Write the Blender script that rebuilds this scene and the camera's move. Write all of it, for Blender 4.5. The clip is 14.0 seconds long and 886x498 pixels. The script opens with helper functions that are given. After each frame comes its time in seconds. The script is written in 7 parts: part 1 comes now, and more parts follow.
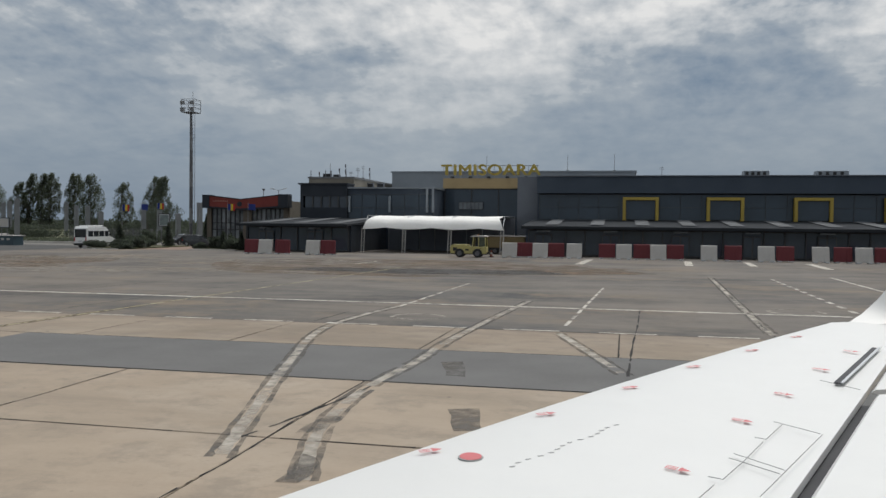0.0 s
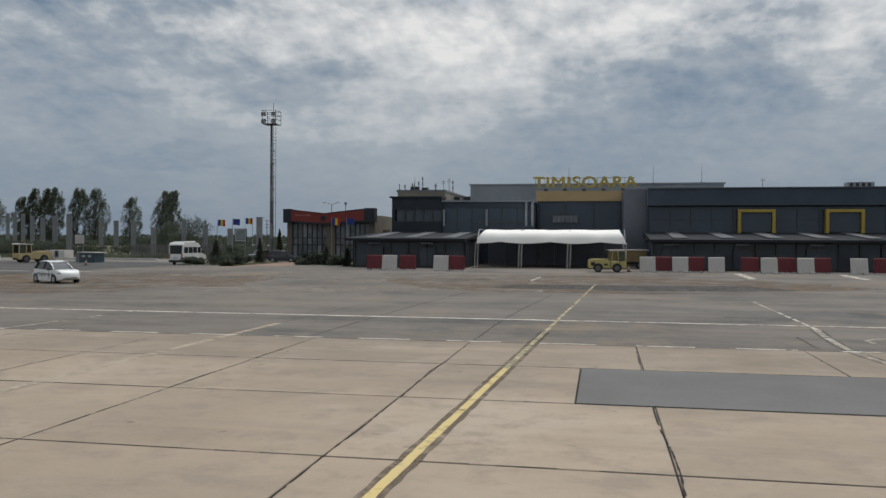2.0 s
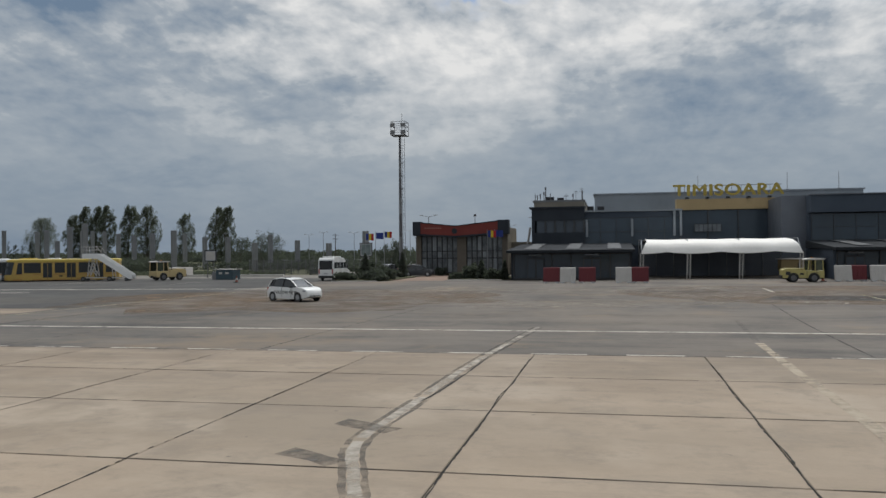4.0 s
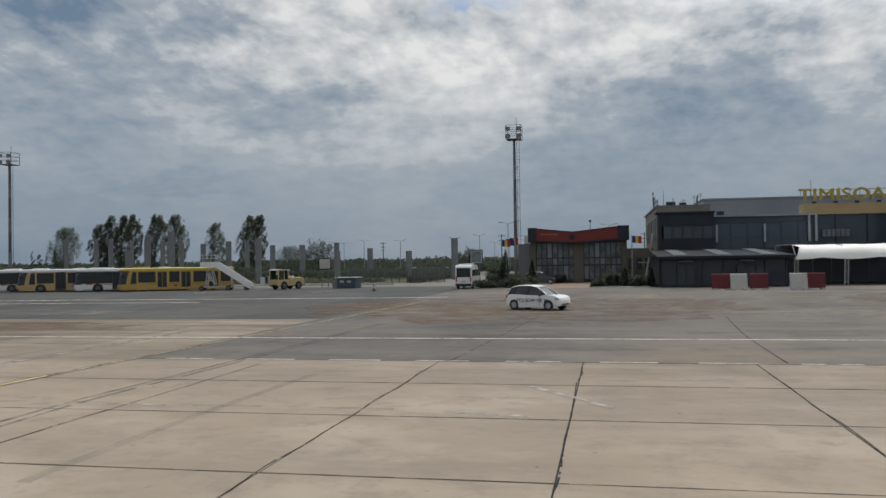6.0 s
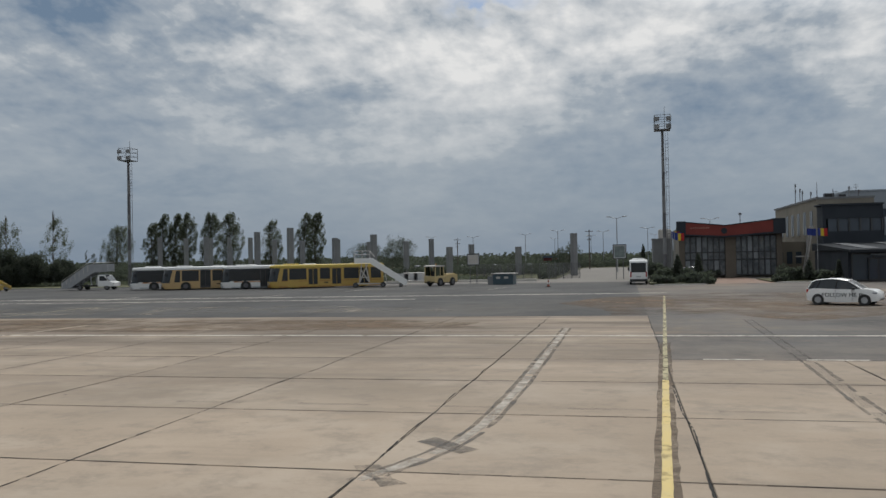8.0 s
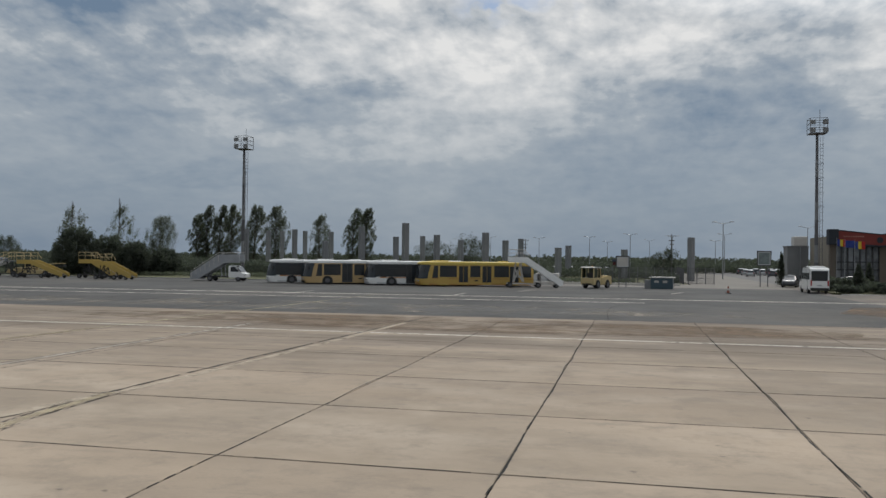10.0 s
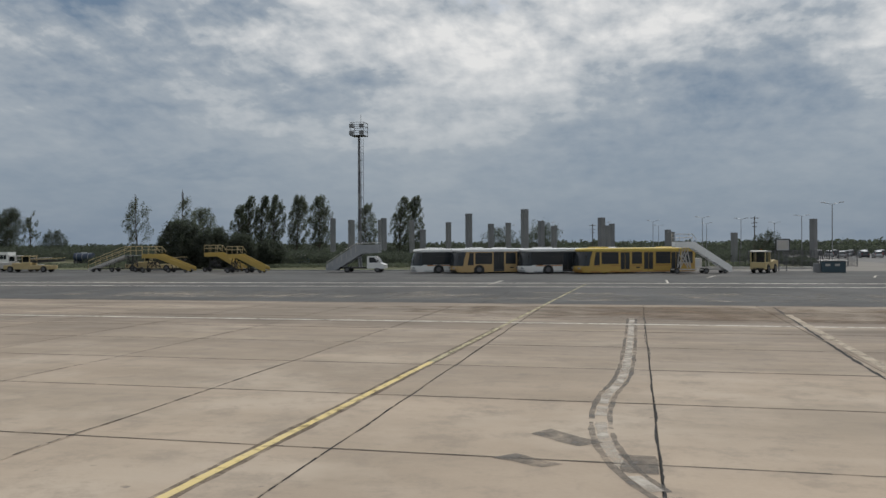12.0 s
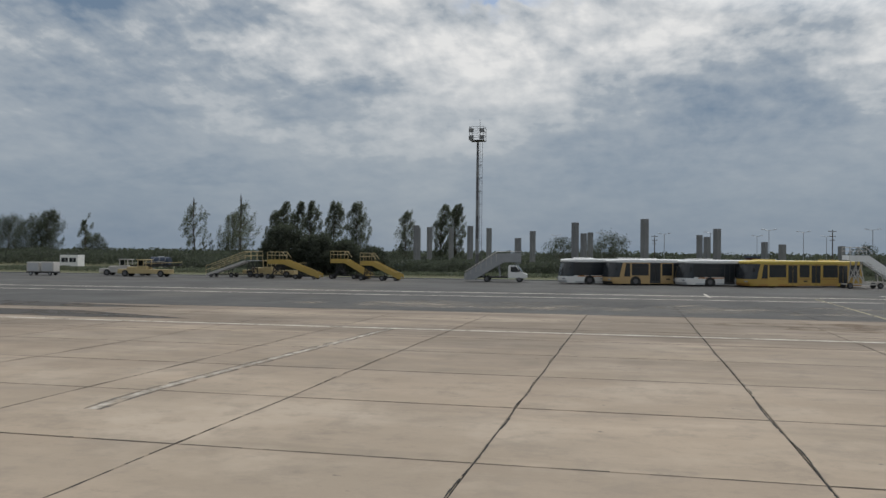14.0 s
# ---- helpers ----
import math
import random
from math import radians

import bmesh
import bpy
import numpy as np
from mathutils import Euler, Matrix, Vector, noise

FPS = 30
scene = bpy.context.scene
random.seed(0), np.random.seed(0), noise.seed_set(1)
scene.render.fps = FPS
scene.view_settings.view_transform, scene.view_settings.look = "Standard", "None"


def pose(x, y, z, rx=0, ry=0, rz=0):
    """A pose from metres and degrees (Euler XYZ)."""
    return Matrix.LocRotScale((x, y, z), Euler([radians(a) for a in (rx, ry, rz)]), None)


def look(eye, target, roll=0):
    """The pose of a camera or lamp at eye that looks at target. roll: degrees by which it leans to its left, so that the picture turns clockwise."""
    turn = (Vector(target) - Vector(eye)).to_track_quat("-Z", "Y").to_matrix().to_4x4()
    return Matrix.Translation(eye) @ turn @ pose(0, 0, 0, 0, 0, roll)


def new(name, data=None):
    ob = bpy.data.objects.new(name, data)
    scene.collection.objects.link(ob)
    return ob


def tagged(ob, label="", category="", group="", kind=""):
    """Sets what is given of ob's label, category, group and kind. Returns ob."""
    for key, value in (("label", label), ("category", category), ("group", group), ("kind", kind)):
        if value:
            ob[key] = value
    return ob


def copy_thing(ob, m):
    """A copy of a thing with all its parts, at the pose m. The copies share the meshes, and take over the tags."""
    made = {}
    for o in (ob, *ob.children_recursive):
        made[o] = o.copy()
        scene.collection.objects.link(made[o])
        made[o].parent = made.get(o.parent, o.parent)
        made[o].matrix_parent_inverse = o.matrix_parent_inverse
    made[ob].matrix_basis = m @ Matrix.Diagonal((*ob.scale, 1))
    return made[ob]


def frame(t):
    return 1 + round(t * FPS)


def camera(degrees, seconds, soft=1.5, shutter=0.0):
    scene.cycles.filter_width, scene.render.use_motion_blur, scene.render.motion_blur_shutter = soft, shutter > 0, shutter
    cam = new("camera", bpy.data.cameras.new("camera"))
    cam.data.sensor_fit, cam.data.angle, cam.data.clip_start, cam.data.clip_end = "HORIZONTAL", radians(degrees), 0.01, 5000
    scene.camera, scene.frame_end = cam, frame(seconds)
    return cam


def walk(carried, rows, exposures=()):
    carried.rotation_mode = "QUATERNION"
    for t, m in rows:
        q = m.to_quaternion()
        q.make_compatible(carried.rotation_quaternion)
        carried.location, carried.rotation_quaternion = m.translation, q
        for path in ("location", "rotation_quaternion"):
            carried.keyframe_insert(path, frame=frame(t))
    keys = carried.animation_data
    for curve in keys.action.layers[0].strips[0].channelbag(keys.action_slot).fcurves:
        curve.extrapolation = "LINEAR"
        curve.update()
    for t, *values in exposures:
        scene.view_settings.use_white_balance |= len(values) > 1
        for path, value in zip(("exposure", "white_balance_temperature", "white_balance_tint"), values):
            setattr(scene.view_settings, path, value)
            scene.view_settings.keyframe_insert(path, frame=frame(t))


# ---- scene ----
cam = camera(55.97, 14.0)

# the taxi run: seconds, x, yaw, pitch, roll; the eye stays on y = 0 at cabin window height
EYE_HEIGHT = 3.25
RUN = [
    (0.0, -0.000, 11.98, -1.60, 0.60),
    (0.5, -4.123, 10.40, -0.85, 1.19),
    (1.0, -8.268, 10.42, -0.25, 1.02),
    (1.5, -12.434, 10.56, -0.64, 0.54),
    (2.0, -16.620, 10.29, -0.68, 0.26),
    (2.5, -20.824, 10.27, 0.05, -0.09),
    (3.0, -25.046, 10.23, 0.14, -0.38),
    (3.5, -29.283, 10.86, -0.08, -0.33),
    (3.7, -30.982, 11.31, 0.02, -0.58),
    (5.8, -48.955, 10.33, 0.94, -0.72),
    (6.0, -50.678, 10.69, 0.78, -0.83),
    (6.5, -54.993, 11.23, 0.59, -1.38),
    (7.0, -59.319, 11.60, 0.64, -1.52),
    (7.5, -63.655, 11.76, 0.62, -1.51),
    (8.0, -68.001, 11.80, 0.64, -1.13),
    (10.3, -88.114, 12.31, 0.61, 0.72),
    (10.5, -89.872, 12.19, 0.35, 0.10),
    (11.0, -94.275, 12.39, 0.17, -0.03),
    (11.5, -98.688, 12.66, 0.02, -0.49),
    (12.0, -103.111, 12.58, -0.26, -0.37),
    (12.5, -107.545, 12.33, -0.44, -0.12),
    (13.0, -111.990, 12.48, -0.21, 0.13),
    (13.5, -116.446, 12.56, 0.05, 0.30),
    (14.0, -120.916, 12.31, 0.33, 0.49),
]


def run_pose(x, yaw, pitch, roll):
    return pose(x, 0, EYE_HEIGHT, 0, 0, yaw) @ pose(0, 0, 0, 90 + pitch) @ pose(0, 0, 0, 0, 0, roll)


walk(cam, [(row[0], run_pose(*row[1:])) for row in RUN])

# ---- node and mesh helpers ----


def node(tree, kind, props=None, **sockets):
    n = tree.nodes.new(kind)
    for key, value in (props or {}).items():
        setattr(n, key, value)
    for key, value in sockets.items():
        s = n.inputs[int(key[1:])] if key[0] == "i" and key[1:].isdigit() else n.inputs[key.replace("_", " ")]
        if isinstance(value, bpy.types.NodeSocket):
            tree.links.new(value, s)
        else:
            s.default_value = value
    return n


def math_node(tree, op, a, b=0.0, clamp=False):
    return node(tree, "ShaderNodeMath", {"operation": op, "use_clamp": clamp}, i0=a, i1=b).outputs[0]


def noise_at(tree, vec, scale, detail=4.0, rough=0.55, stretch=None):
    if stretch:
        vec = node(tree, "ShaderNodeMapping", None, Vector=vec, Scale=stretch).outputs[0]
    return node(tree, "ShaderNodeTexNoise", None, Vector=vec, Scale=scale, Detail=detail, Roughness=rough).outputs[0]


def span(tree, value, low, high, a=0.0, b=1.0):
    return node(tree, "ShaderNodeMapRange", None, Value=value, From_Min=low, From_Max=high, To_Min=a, To_Max=b).outputs[0]


def blend(tree, fac, a, b, how="MIX"):
    n = tree.nodes.new("ShaderNodeMix")
    n.data_type, n.blend_type = "RGBA", how
    for i, value in ((0, fac), (6, a), (7, b)):
        if isinstance(value, bpy.types.NodeSocket):
            tree.links.new(value, n.inputs[i])
        else:
            n.inputs[i].default_value = value if i == 0 else (*value, 1.0)[:4]
    return n.outputs[2]


def surface(name, color, other=None, rough=0.6, metal=0.0, big=0.6, fine=25.0, bump=0.15, vary=0.0, extra=None, stretch=None, coat=0.0, laid=False):
    """A painted, mineral or metal surface: two tones at two scales, fine relief, varied roughness."""
    m = bpy.data.materials.new(name)
    m.use_nodes = True
    t = m.node_tree
    out = t.nodes["Principled BSDF"]
    # laid: one pattern that runs on over all the pieces of a pavement
    at = node(t, "ShaderNodeNewGeometry").outputs["Position"] if laid else node(t, "ShaderNodeTexCoord").outputs["Object"]
    other = other or tuple(c * 0.7 for c in color)
    a, b = noise_at(t, at, big, 5.0, 0.6, stretch), noise_at(t, at, fine, 3.0, 0.6)
    fac = math_node(t, "ADD", math_node(t, "MULTIPLY", span(t, a, 0.35, 0.7), 0.7), math_node(t, "MULTIPLY", span(t, b, 0.35, 0.65), 0.3))
    col = blend(t, fac, color, other)
    if vary:
        r = node(t, "ShaderNodeObjectInfo").outputs["Random"]
        v = span(t, r, 0.0, 1.0, 1.0 - vary, 1.0 + vary)
        col = node(t, "ShaderNodeHueSaturation", None, Color=col, Value=v).outputs[0]
    if extra:
        col = extra(t, at, col)
    t.links.new(col, out.inputs["Base Color"])
    t.links.new(span(t, a, 0.3, 0.7, max(0.02, rough - 0.08), min(1.0, rough + 0.1)), out.inputs["Roughness"])
    out.inputs["Metallic"].default_value = metal
    out.inputs["Specular IOR Level"].default_value = 0.5 if rough < 0.6 else 0.25
    out.inputs["Coat Weight"].default_value = coat
    if bump:
        n = node(t, "ShaderNodeBump", None, Height=b, Strength=bump, Distance=0.01)
        t.links.new(n.outputs[0], out.inputs["Normal"])
    return m


def part(name, bm, material, parent=None, label="", smooth=False):
    """Links a bmesh as one mesh object under a thing or a part."""
    me = bpy.data.meshes.new(name)
    bm.normal_update()
    bm.to_mesh(me)
    bm.free()
    me.materials.append(material)
    if smooth:
        me.shade_smooth()
        me.set_sharp_from_angle(angle=radians(38))
    ob = new(name, me)
    if parent:
        ob.parent = parent
    if label:
        tagged(ob, label)
    return ob


def thing(name, label, category, m=None, group="", kind=""):
    ob = new(name)
    ob.empty_display_size = 0.3
    ob.matrix_basis = m or Matrix()
    return tagged(ob, label, category, group, kind)


def box(bm, x0, x1, y0, y1, z0, z1, bevel=0.0, m=None):
    made = bmesh.ops.create_cube(bm, size=1.0)["verts"]
    for v in made:
        v.co = Vector(((x0 + x1) / 2 + v.co.x * (x1 - x0), (y0 + y1) / 2 + v.co.y * (y1 - y0), (z0 + z1) / 2 + v.co.z * (z1 - z0)))
    if m:
        bmesh.ops.transform(bm, matrix=m, verts=made)
    if bevel:
        edges = list({e for v in made for e in v.link_edges})
        bmesh.ops.bevel(bm, geom=edges, offset=bevel, segments=2, affect="EDGES", profile=0.6)
    return bm


def boxed(*dims, bevel=0.0, m=None):
    return box(bmesh.new(), *dims, bevel=bevel, m=m)


def rod(bm, a, b, r, r2=None, seg=8, caps=True):
    """A round or tapered bar from a to b."""
    a, b = Vector(a), Vector(b)
    way = b - a
    turn = way.to_track_quat("Z", "Y").to_matrix().to_4x4()
    bmesh.ops.create_cone(bm, cap_ends=caps, segments=seg, radius1=r, radius2=r if r2 is None else r2, depth=way.length, matrix=Matrix.Translation((a + b) / 2) @ turn)
    return bm


def bar(bm, a, b, w, h=None):
    """A square bar from a to b."""
    a, b = Vector(a), Vector(b)
    way = b - a
    turn = way.to_track_quat("Z", "Y").to_matrix().to_4x4()
    h = w if h is None else h
    return box(bm, -w / 2, w / 2, -h / 2, h / 2, -way.length / 2, way.length / 2, m=Matrix.Translation((a + b) / 2) @ turn)


def prism(bm, outline, a, b, axis="y"):
    """A closed outline in the plane across an axis, drawn out from a to b along it."""
    def at(p, q):
        return {"x": (q, p[0], p[1]), "y": (p[0], q, p[1]), "z": (p[0], p[1], q)}[axis]
    lo, hi = [bm.verts.new(at(p, a)) for p in outline], [bm.verts.new(at(p, b)) for p in outline]
    faces = [bm.faces.new(lo), bm.faces.new(list(reversed(hi)))]
    for i in range(len(outline)):
        j = (i + 1) % len(outline)
        faces.append(bm.faces.new((lo[j], lo[i], hi[i], hi[j])))
    bmesh.ops.recalc_face_normals(bm, faces=faces)
    return bm


def prismed(outline, a, b, axis="y"):
    return prism(bmesh.new(), outline, a, b, axis)


def quad(bm, *points):
    return bm.faces.new([bm.verts.new(p) for p in points])


# ---- world, sun ----
SUN_ELEVATION, SUN_AZIMUTH = 58.0, 20.0  # azimuth in degrees to the right of +y

world = bpy.data.worlds.new("sky")
scene.world = world
world.use_nodes = True
wt = world.node_tree
sky = node(wt, "ShaderNodeTexSky", {"sky_type": "NISHITA", "sun_disc": False, "sun_elevation": radians(SUN_ELEVATION), "sun_rotation": radians(SUN_AZIMUTH), "dust_density": 2.0})
aim = node(wt, "ShaderNodeTexCoord").outputs["Generated"]
xyz = node(wt, "ShaderNodeSeparateXYZ", None, Vector=aim)
height = math_node(wt, "MAXIMUM", xyz.outputs[2], 0.0)
lift = math_node(wt, "ADD", height, 0.30)
plane = node(wt, "ShaderNodeCombineXYZ", None, X=math_node(wt, "DIVIDE", xyz.outputs[0], lift), Y=math_node(wt, "DIVIDE", xyz.outputs[1], lift)).outputs[0]
drift = node(wt, "ShaderNodeTexNoise", None, Vector=plane, Scale=2.4, Detail=3.0, Roughness=0.5).outputs["Color"]
drift = node(wt, "ShaderNodeVectorMath", {"operation": "SUBTRACT"}, i0=drift, i1=(0.5, 0.5, 0.5)).outputs[0]
billow = node(wt, "ShaderNodeVectorMath", {"operation": "MULTIPLY_ADD"}, i0=drift, i1=(0.10, 0.10, 0.0), i2=plane).outputs[0]
broad = noise_at(wt, plane, 1.7, 4.0, 0.55)
mid = noise_at(wt, billow, 4.4, 8.0, 0.52)
puffs = noise_at(wt, billow, 15.0, 6.0, 0.52, (1.0, 0.75, 1.0))
wisps = noise_at(wt, billow, 34.0, 3.0, 0.5, (1.0, 0.7, 1.0))
# bearing and height in degrees, shaken so that the cloud masses have ragged edges
shake = noise_at(wt, plane, 3.2, 5.0, 0.55)
shake_2 = noise_at(wt, plane, 4.2, 5.0, 0.55, (1.0, 1.6, 1.0))
bearing = math_node(wt, "ADD", math_node(wt, "MULTIPLY", math_node(wt, "ARCTAN2", xyz.outputs[0], xyz.outputs[1]), 57.296), math_node(wt, "MULTIPLY", math_node(wt, "SUBTRACT", shake, 0.5), 13.0))
above = math_node(wt, "ADD", math_node(wt, "MULTIPLY", math_node(wt, "ARCSINE", height), 57.296), math_node(wt, "MULTIPLY", math_node(wt, "SUBTRACT", shake_2, 0.5), 5.0))


def cloud_mass(az, el, wide, tall):
    u = math_node(wt, "POWER", math_node(wt, "ABSOLUTE", math_node(wt, "DIVIDE", math_node(wt, "SUBTRACT", bearing, az), wide)), 2.0)
    v = math_node(wt, "POWER", math_node(wt, "ABSOLUTE", math_node(wt, "DIVIDE", math_node(wt, "SUBTRACT", above, el), tall)), 2.0)
    return math_node(wt, "EXPONENT", math_node(wt, "MULTIPLY", math_node(wt, "ADD", u, v), -1.0))


# masses of the broken cloud deck: bearing, height, width, depth, brightness
MASSES = [(-13, 15.5, 12, 5.0, 0.20), (-3, 12.5, 9, 2.6, 0.22), (6.5, 10.6, 7.5, 2.6, -0.40), (-20.0, 10.4, 6.0, 1.1, -0.26), (-36, 16.0, 6.5, 2.2, -0.54), (-25.5, 15.8, 3.0, 1.2, -0.24), (-29.0, 17.2, 2.4, 0.9, 0.22), (13.5, 11.9, 2.6, 0.8, 0.25), (14.0, 10.2, 2.6, 0.6, 0.22), (14.5, 8.0, 4, 0.8, 0.12), (-31.5, 9.0, 2.6, 0.8, -0.16), (-29, 5.2, 5, 0.6, -0.10), (-2.0, 7.0, 7.0, 1.6, -0.10), (-16, 7.6, 9, 1.0, 0.10), (-38, 11, 6, 3, -0.08), (-34, 4, 9, 7, -0.08), (-37, 6.2, 5, 1.0, 0.07), (22, 4, 12, 6, -0.10), (-13.5, 4, 4, 5, 0.07), (0, 4, 8, 3.5, -0.09), (-31, 14, 9, 3, -0.10), (-12, 12.0, 9.0, 2.0, 0.12), (20, 16, 8, 3, 0.15), (30, 12, 12, 6, 0.1), (10.0, 15.6, 2.6, 1.0, -0.10), (4.0, 16.0, 4.0, 1.6, 0.12), (13.0, 14.0, 7.0, 3.2, 0.13), (-36.0, 13.5, 7.0, 3.0, -0.08), (-22.0, 8.6, 5.0, 1.0, 0.07), (-8.0, 9.4, 6.0, 1.2, 0.08)]
rise = span(wt, height, 0.01, 0.24)
grain = math_node(wt, "ADD", math_node(wt, "MULTIPLY", math_node(wt, "SUBTRACT", mid, 0.5), 1.35), math_node(wt, "MULTIPLY", math_node(wt, "SUBTRACT", puffs, 0.5), 1.1))
grain = math_node(wt, "ADD", grain, math_node(wt, "MULTIPLY", math_node(wt, "SUBTRACT", wisps, 0.5), 0.4))
grain = math_node(wt, "MULTIPLY", grain, span(wt, math_node(wt, "POWER", rise, 2.0), 0.0, 1.0, 0.08, 1.0))
level = math_node(wt, "ADD", math_node(wt, "ADD", grain, math_node(wt, "MULTIPLY", math_node(wt, "SUBTRACT", broad, 0.5), 0.3)), span(wt, rise, 0.0, 1.0, 0.235, 0.655))
for az, el, wide, tall, gain in MASSES:
    level = math_node(wt, "ADD", level, math_node(wt, "MULTIPLY", cloud_mass(az, el, wide, tall), gain))
level = math_node(wt, "MINIMUM", math_node(wt, "MAXIMUM", level, 0.0), 1.15)
cloud = blend(wt, span(wt, level, 0.0, 0.55), (0.132, 0.19, 0.268), (0.341, 0.378, 0.413))
cloud = blend(wt, span(wt, level, 0.5, 1.1), cloud, (0.72, 0.715, 0.70))
# a small blue gap, through which the clear sky shows
gap = math_node(wt, "MULTIPLY", cloud_mass(-8.2, 17.0, 2.8, 1.0), span(wt, puffs, 0.43, 0.54))
clear = blend(wt, 1.0, sky.outputs[0], (0.075, 0.08, 0.085), "MULTIPLY")
tone = blend(wt, math_node(wt, "MAXIMUM", math_node(wt, "MULTIPLY", gap, 0.9), 0.06), cloud, clear)
# the deck is thinner and brighter round the hidden sun
SUN_WAY = (math.sin(radians(SUN_AZIMUTH)) * math.cos(radians(SUN_ELEVATION)), math.cos(radians(SUN_AZIMUTH)) * math.cos(radians(SUN_ELEVATION)), math.sin(radians(SUN_ELEVATION)))
near_sun = node(wt, "ShaderNodeVectorMath", {"operation": "DOT_PRODUCT"}, i0=aim, i1=SUN_WAY).outputs["Value"]
glow_gain = span(wt, near_sun, 0.72, 1.0, 1.0, 4.2)
deep_gain = span(wt, xyz.outputs[1], -1.0, 0.5, 1.05, 1.0)
tone = node(wt, "ShaderNodeVectorMath", {"operation": "SCALE"}, i0=tone, Scale=math_node(wt, "MULTIPLY", glow_gain, deep_gain)).outputs[0]
node_bg = wt.nodes["Background"]
wt.links.new(tone, node_bg.inputs["Color"])
node_bg.inputs["Strength"].default_value = 1.08

sun = new("sun", bpy.data.lights.new("sun", "SUN"))
sun.data.energy, sun.data.angle, sun.data.color = 1.5, radians(12), (1.0, 0.95, 0.88)
sun.matrix_basis = look((0, 0, 0), (-math.sin(radians(SUN_AZIMUTH)) * math.cos(radians(SUN_ELEVATION)), -math.cos(radians(SUN_AZIMUTH)) * math.cos(radians(SUN_ELEVATION)), -math.sin(radians(SUN_ELEVATION))))
scene.view_settings.exposure = 0.0

# ---- materials ----
def stained(t, at, col):
    """Old concrete: broad dirty clouds, rubber streaks along the traffic, small dark spots."""
    far = noise_at(t, at, 0.11, 7.0, 0.68, (0.5, 1.0, 1.0))
    col = blend(t, span(t, far, 0.42, 0.62, 0.0, 0.7), col, (0.235, 0.195, 0.15))
    streak = noise_at(t, at, 0.5, 6.0, 0.7, (0.07, 1.0, 1.0))
    col = blend(t, span(t, streak, 0.55, 0.76, 0.0, 0.4), col, (0.14, 0.12, 0.1))
    pale = noise_at(t, at, 0.23, 5.0, 0.6)
    col = blend(t, span(t, pale, 0.50, 0.66, 0.0, 0.75), col, (0.39, 0.325, 0.255))
    worn = noise_at(t, at, 0.9, 6.0, 0.72)
    col = blend(t, span(t, worn, 0.50, 0.64, 0.0, 0.6), col, (0.225, 0.188, 0.15))
    # more oil and rubber towards the service road
    used = node(t, "ShaderNodeSeparateXYZ", None, Vector=at).outputs[1]
    film = math_node(t, "MULTIPLY", span(t, used, 16.0, 34.0, 0.08, 1.0), span(t, noise_at(t, at, 0.3, 7.0, 0.72, (0.22, 1.0, 1.0)), 0.30, 0.62))
    col = blend(t, film, col, (0.130, 0.105, 0.083))
    # scuffs and spills a hand to a stride wide
    scuff = noise_at(t, at, 2.2, 8.0, 0.8, (0.6, 1.0, 1.0))
    col = blend(t, math_node(t, "MULTIPLY", span(t, scuff, 0.53, 0.68, 0.0, 0.55), span(t, noise_at(t, at, 0.33, 4.0, 0.6), 0.42, 0.62)), col, (0.16, 0.135, 0.11))
    spots = noise_at(t, at, 2.7, 2.0, 0.5)
    return blend(t, span(t, spots, 0.73, 0.79, 0.0, 0.6), col, (0.07, 0.065, 0.06))


def tracked(t, at, col):
    """Apron asphalt: brown dust, dark tyre sweeps and pale worn bands drawn out along the traffic."""
    far = noise_at(t, at, 0.07, 8.0, 0.74, (1.0, 0.6, 1.0))
    col = blend(t, span(t, far, 0.44, 0.62, 0.0, 0.85), col, (0.155, 0.132, 0.11))
    dark = noise_at(t, at, 0.17, 8.0, 0.74, (0.9, 0.6, 1.0))
    col = blend(t, span(t, dark, 0.48, 0.62, 0.0, 0.75), col, (0.048, 0.046, 0.045))
    fine_dark = noise_at(t, at, 0.7, 7.0, 0.76, (0.8, 0.7, 1.0))
    col = blend(t, span(t, fine_dark, 0.55, 0.75, 0.0, 0.5), col, (0.055, 0.052, 0.05))
    # dry brown dust lies thicker before the terminal
    dusty = math_node(t, "MULTIPLY", span(t, node(t, "ShaderNodeSeparateXYZ", None, Vector=at).outputs[0], -95.0, -45.0, 0.0, 0.7), span(t, noise_at(t, at, 0.22, 7.0, 0.75, (0.3, 1.0, 1.0)), 0.36, 0.62))
    col = blend(t, dusty, col, (0.20, 0.172, 0.145))
    blotch = noise_at(t, at, 1.3, 8.0, 0.8, (1.0, 0.7, 1.0))
    col = blend(t, span(t, blotch, 0.50, 0.68, 0.0, 0.6), col, (0.16, 0.142, 0.122))
    rust = noise_at(t, at, 0.13, 8.0, 0.78, (0.7, 0.9, 1.0))
    return blend(t, span(t, rust, 0.53, 0.64, 0.0, 0.75), col, (0.215, 0.165, 0.115))


